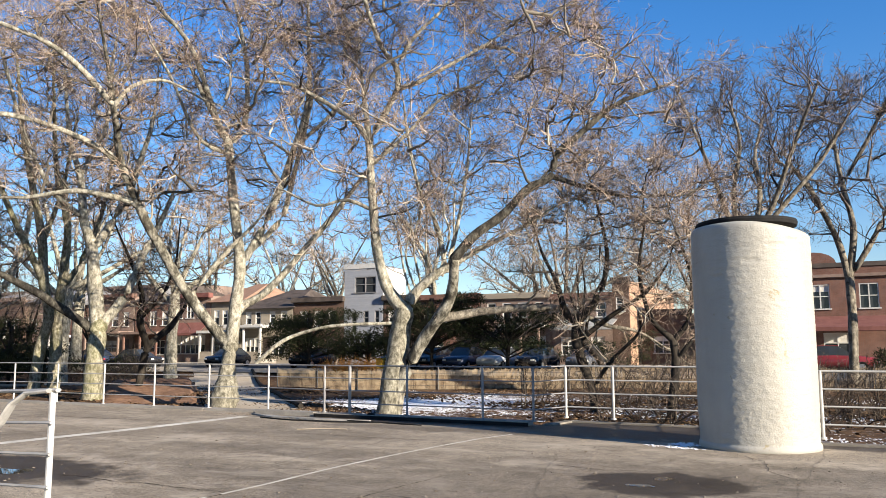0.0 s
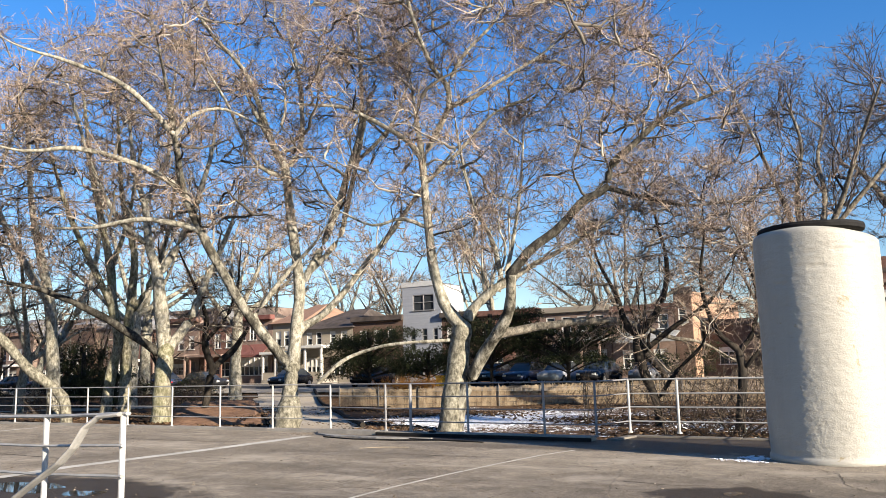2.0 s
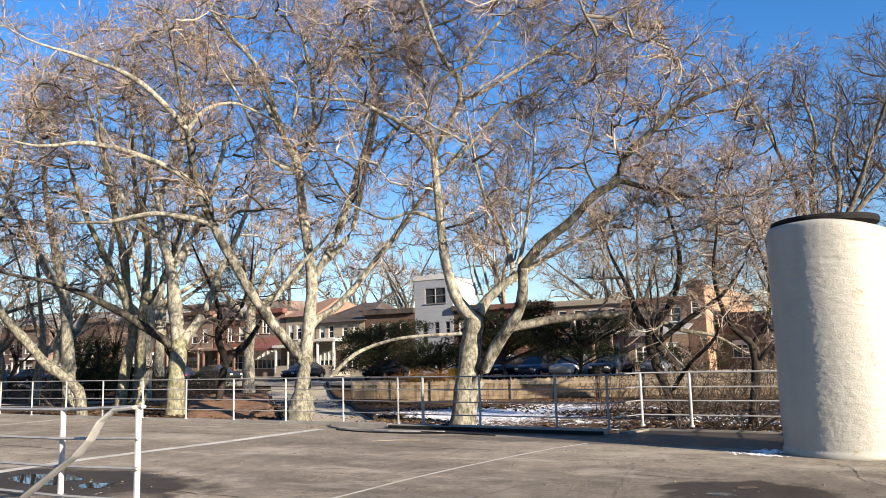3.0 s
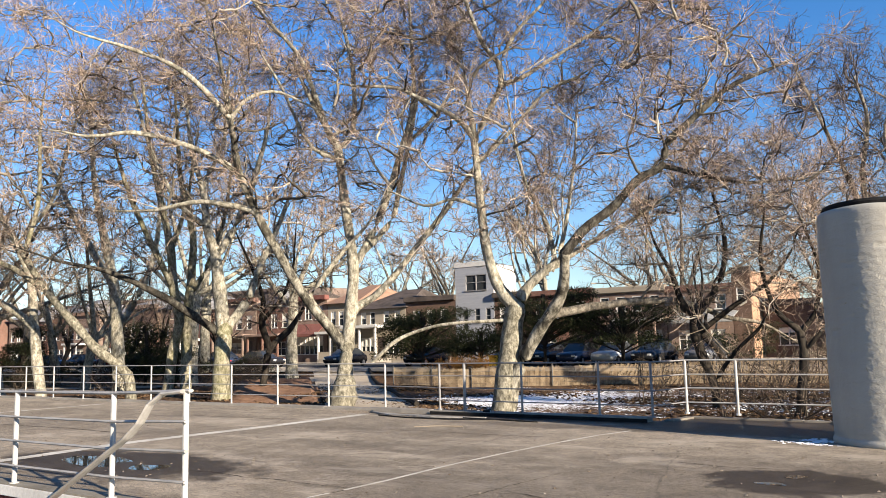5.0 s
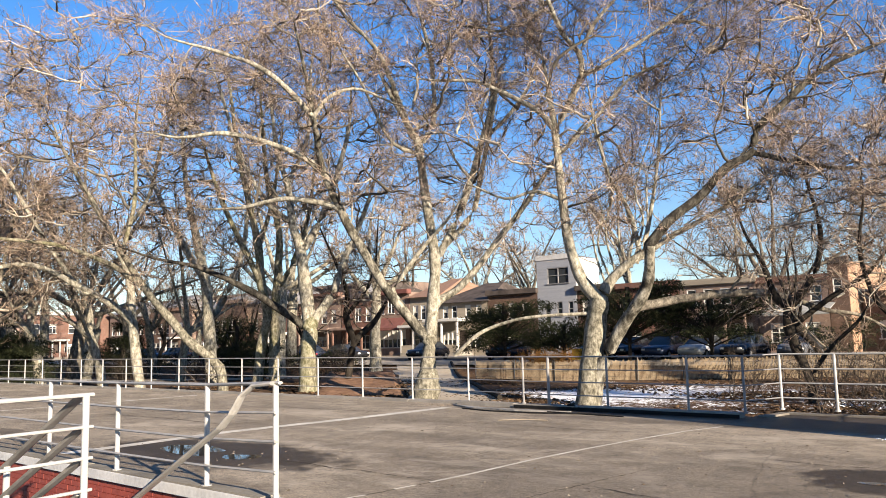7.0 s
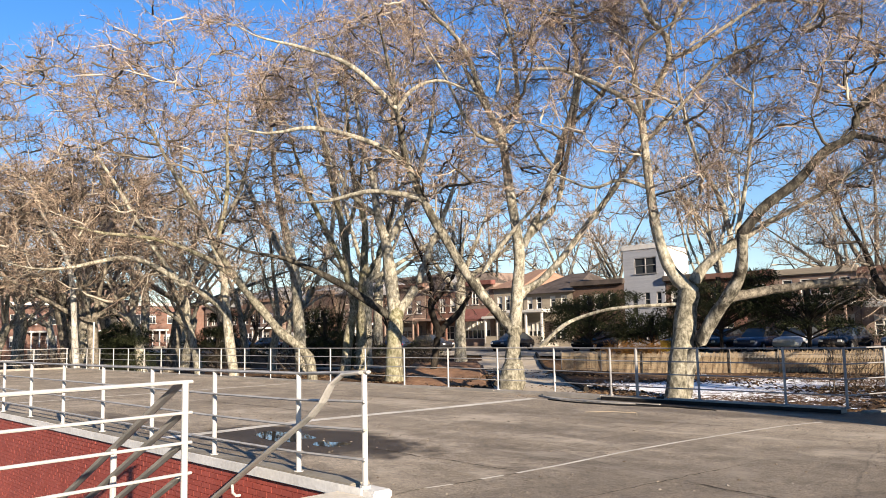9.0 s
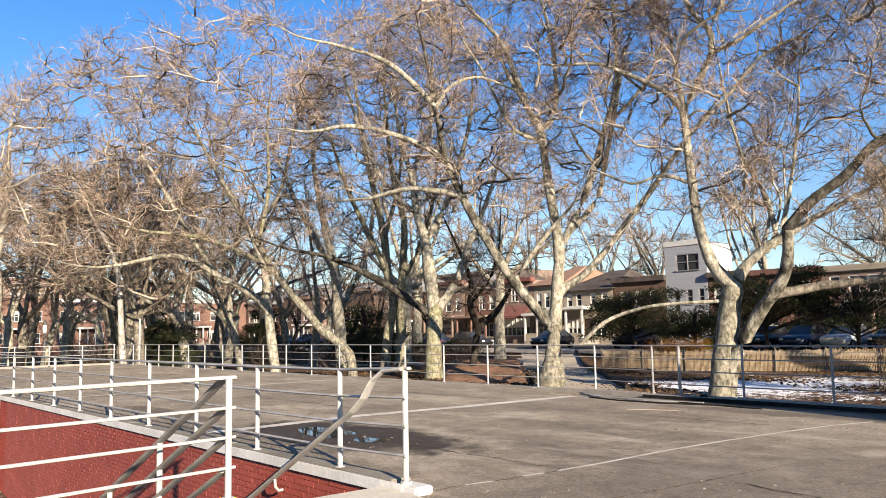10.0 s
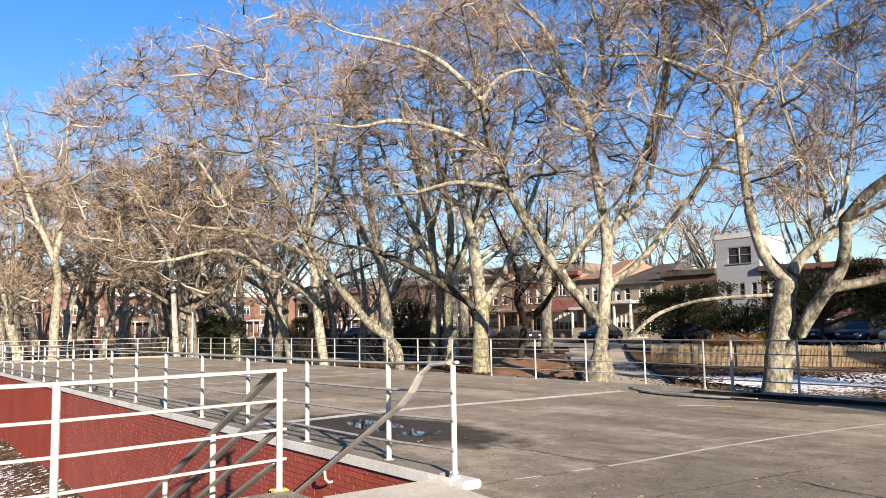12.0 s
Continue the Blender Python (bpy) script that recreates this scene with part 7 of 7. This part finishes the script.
# ---- dry leaves and snow crumbs on the park ground ----
def strewn(n, seed, x0, x1, y0, y1, s0, s1, lift, clump):
    """Small tilted scraps lying on the ground, gathered in drifts."""
    rng = np.random.default_rng(seed)
    k = n * 5
    x, y = rng.uniform(x0, x1, k), rng.uniform(y0, y1, k)
    drift = np.sin(x * clump + 1.7 * np.sin(y * clump * 0.8)) + np.cos(y * clump * 1.3 + 1.1 * np.sin(x * clump * 0.6)) + rng.normal(size=k) * 0.7
    keep = np.argsort(-drift)[:n]
    x, y = x[keep], y[keep]
    z = ground_z(x, y) + lift
    s = rng.uniform(s0, s1, n)
    a = rng.random(n) * math.tau
    u = np.stack([np.cos(a), np.sin(a), rng.normal(size=n) * 0.25], 1) * s[:, None]
    w = np.stack([-np.sin(a), np.cos(a), rng.normal(size=n) * 0.35 + 0.2], 1) * s[:, None] * 0.7
    c = np.stack([x, y, z], 1)
    v = np.stack([c - u, c - w * 0.9, c + u, c + w, c + np.array([0, 0, 1.0]) * s[:, None] * 0.35], 1)
    f = (np.arange(n)[:, None, None] * 5 + np.array([(0, 1, 4), (1, 2, 4), (2, 3, 4), (3, 0, 4)])[None]).reshape(-1, 3)
    return v.reshape(-1, 3), f


LEAF = strand_material("fallen leaves", (0.022, 0.015, 0.01), (0.078, 0.046, 0.025), (0.2, 0.13, 0.072))
v, f = joined([strewn(9000, 201, -30, 4, 16, 43, 0.05, 0.13, 0.03, 0.55), strewn(3000, 202, -48, -30, 17, 38, 0.06, 0.14, 0.03, 0.5), strewn(2500, 203, -40, -26, 27, 38, 0.05, 0.1, 0.25, 0.8)])
tagged(arrays("fallen_leaves", v, f, LEAF, smooth=False), "fallen brown and straw-coloured leaves on the park ground", "leaves", kind="stuff")
v, f = joined([strewn(1500, 204, -23, -13, 25, 41, 0.012, 0.035, 0.008, 0.7), strewn(2600, 205, -12, 4, 20, 42, 0.02, 0.07, 0.008, 0.8)])
tagged(arrays("snow_scraps", v, f, SNOW, smooth=False), "scraps of old snow left among the leaves", "snow", kind="stuff")


# ---- litter of grit and leaf scraps on the deck ----
def debris(n, seed):
    rng = np.random.default_rng(seed)
    x = rng.uniform(-20, 2.5, n)
    y = 4.9 + 9.3 * rng.random(n) ** 1.2
    heap = rng.random(n) < 0.12
    x = np.where(heap, -12.3 + rng.normal(size=n) * 0.25, x)
    y = np.where(heap, 14.2 + rng.normal(size=n) * 0.12, y)
    s = 0.008 + 0.02 * rng.random(n) ** 3
    a = rng.random(n) * math.tau
    o = np.array([(1, 0, 0), (0, 0.6, 0), (-1, 0, 0), (0, -0.6, 0), (0.1, 0, 0.5)])
    v = np.empty((n, 5, 3))
    v[..., 0] = x[:, None] + s[:, None] * (o[:, 0] * np.cos(a)[:, None] - o[:, 1] * np.sin(a)[:, None])
    v[..., 1] = y[:, None] + s[:, None] * (o[:, 0] * np.sin(a)[:, None] + o[:, 1] * np.cos(a)[:, None])
    v[..., 2] = 0.002 + s[:, None] * o[:, 2]
    f = (np.arange(n)[:, None, None] * 5 + np.array([(0, 1, 4), (1, 2, 4), (2, 3, 4), (3, 0, 4)])[None]).reshape(-1, 3)
    return v.reshape(-1, 3), f


GRIT = simple("grit and leaf scraps", (0.08, 0.055, 0.035), (0.27, 0.24, 0.20), 9, 60, 0.95, 0, 0.0)
v, f = debris(2600, 71)
tagged(arrays("grit", v, f, GRIT, smooth=False), "scattered grit and dry leaf scraps on the deck", "grit", kind="stuff")


# ---- bricks of the near retaining wall ----
def brick_wall():
    """Painted bricks, a little proud of their joints: the near stretch brick by brick, the rest joined."""
    rng = random.Random(12)
    bw, bh, gap = 0.203, 0.0677, 0.009
    me = []
    for k in range(4):
        bm = boxed(0, bw - gap, 0, 0.05, 0, bh - gap)
        for v in bm.verts:
            if v.co.y < 0.01:
                v.co.y += rng.uniform(0.0, 0.004)
        d = bpy.data.meshes.new("brick")
        bm.to_mesh(d)
        bm.free()
        d.materials.append(BRICKPAINT)
        me.append(d)
    vs, fs = [], []
    cube = np.array([(0, 0, 0), (1, 0, 0), (1, 0, 1), (0, 0, 1), (0, 1, 0), (1, 1, 0), (1, 1, 1), (0, 1, 1)], float)
    cf = np.array([(0, 1, 2, 3), (1, 5, 6, 2), (4, 0, 3, 7), (3, 2, 6, 7), (4, 5, 1, 0)])
    n = 0
    for row in range(36):
        z = -0.024 - bh * (row + 1)
        x = -6.0 - (0.1 if row % 2 else 0.0)
        while x > -22.0:
            x -= bw
            y = 4.622 + rng.uniform(-0.0015, 0.0015)
            if row < 16 and x > -9.75:
                ob = new("brick", rng.choice(me))
                ob.parent = wall
                ob.location = (x, y, z)
            else:
                vs.append(cube * np.array([bw - gap, 0.05, bh - gap]) + np.array([x, y, z]))
                fs.append(cf + 8 * n)
                n += 1
    tagged(arrays("brickwork", np.concatenate(vs), np.concatenate(fs), BRICKPAINT, wall, smooth=False), kind="stuff")


BRICKPAINT = simple("red brick paint", (0.27, 0.048, 0.032), (0.34, 0.066, 0.045), 1.5, 30, 0.75, 0, 0.4, 0.004, vary=0.25)
brick_wall()
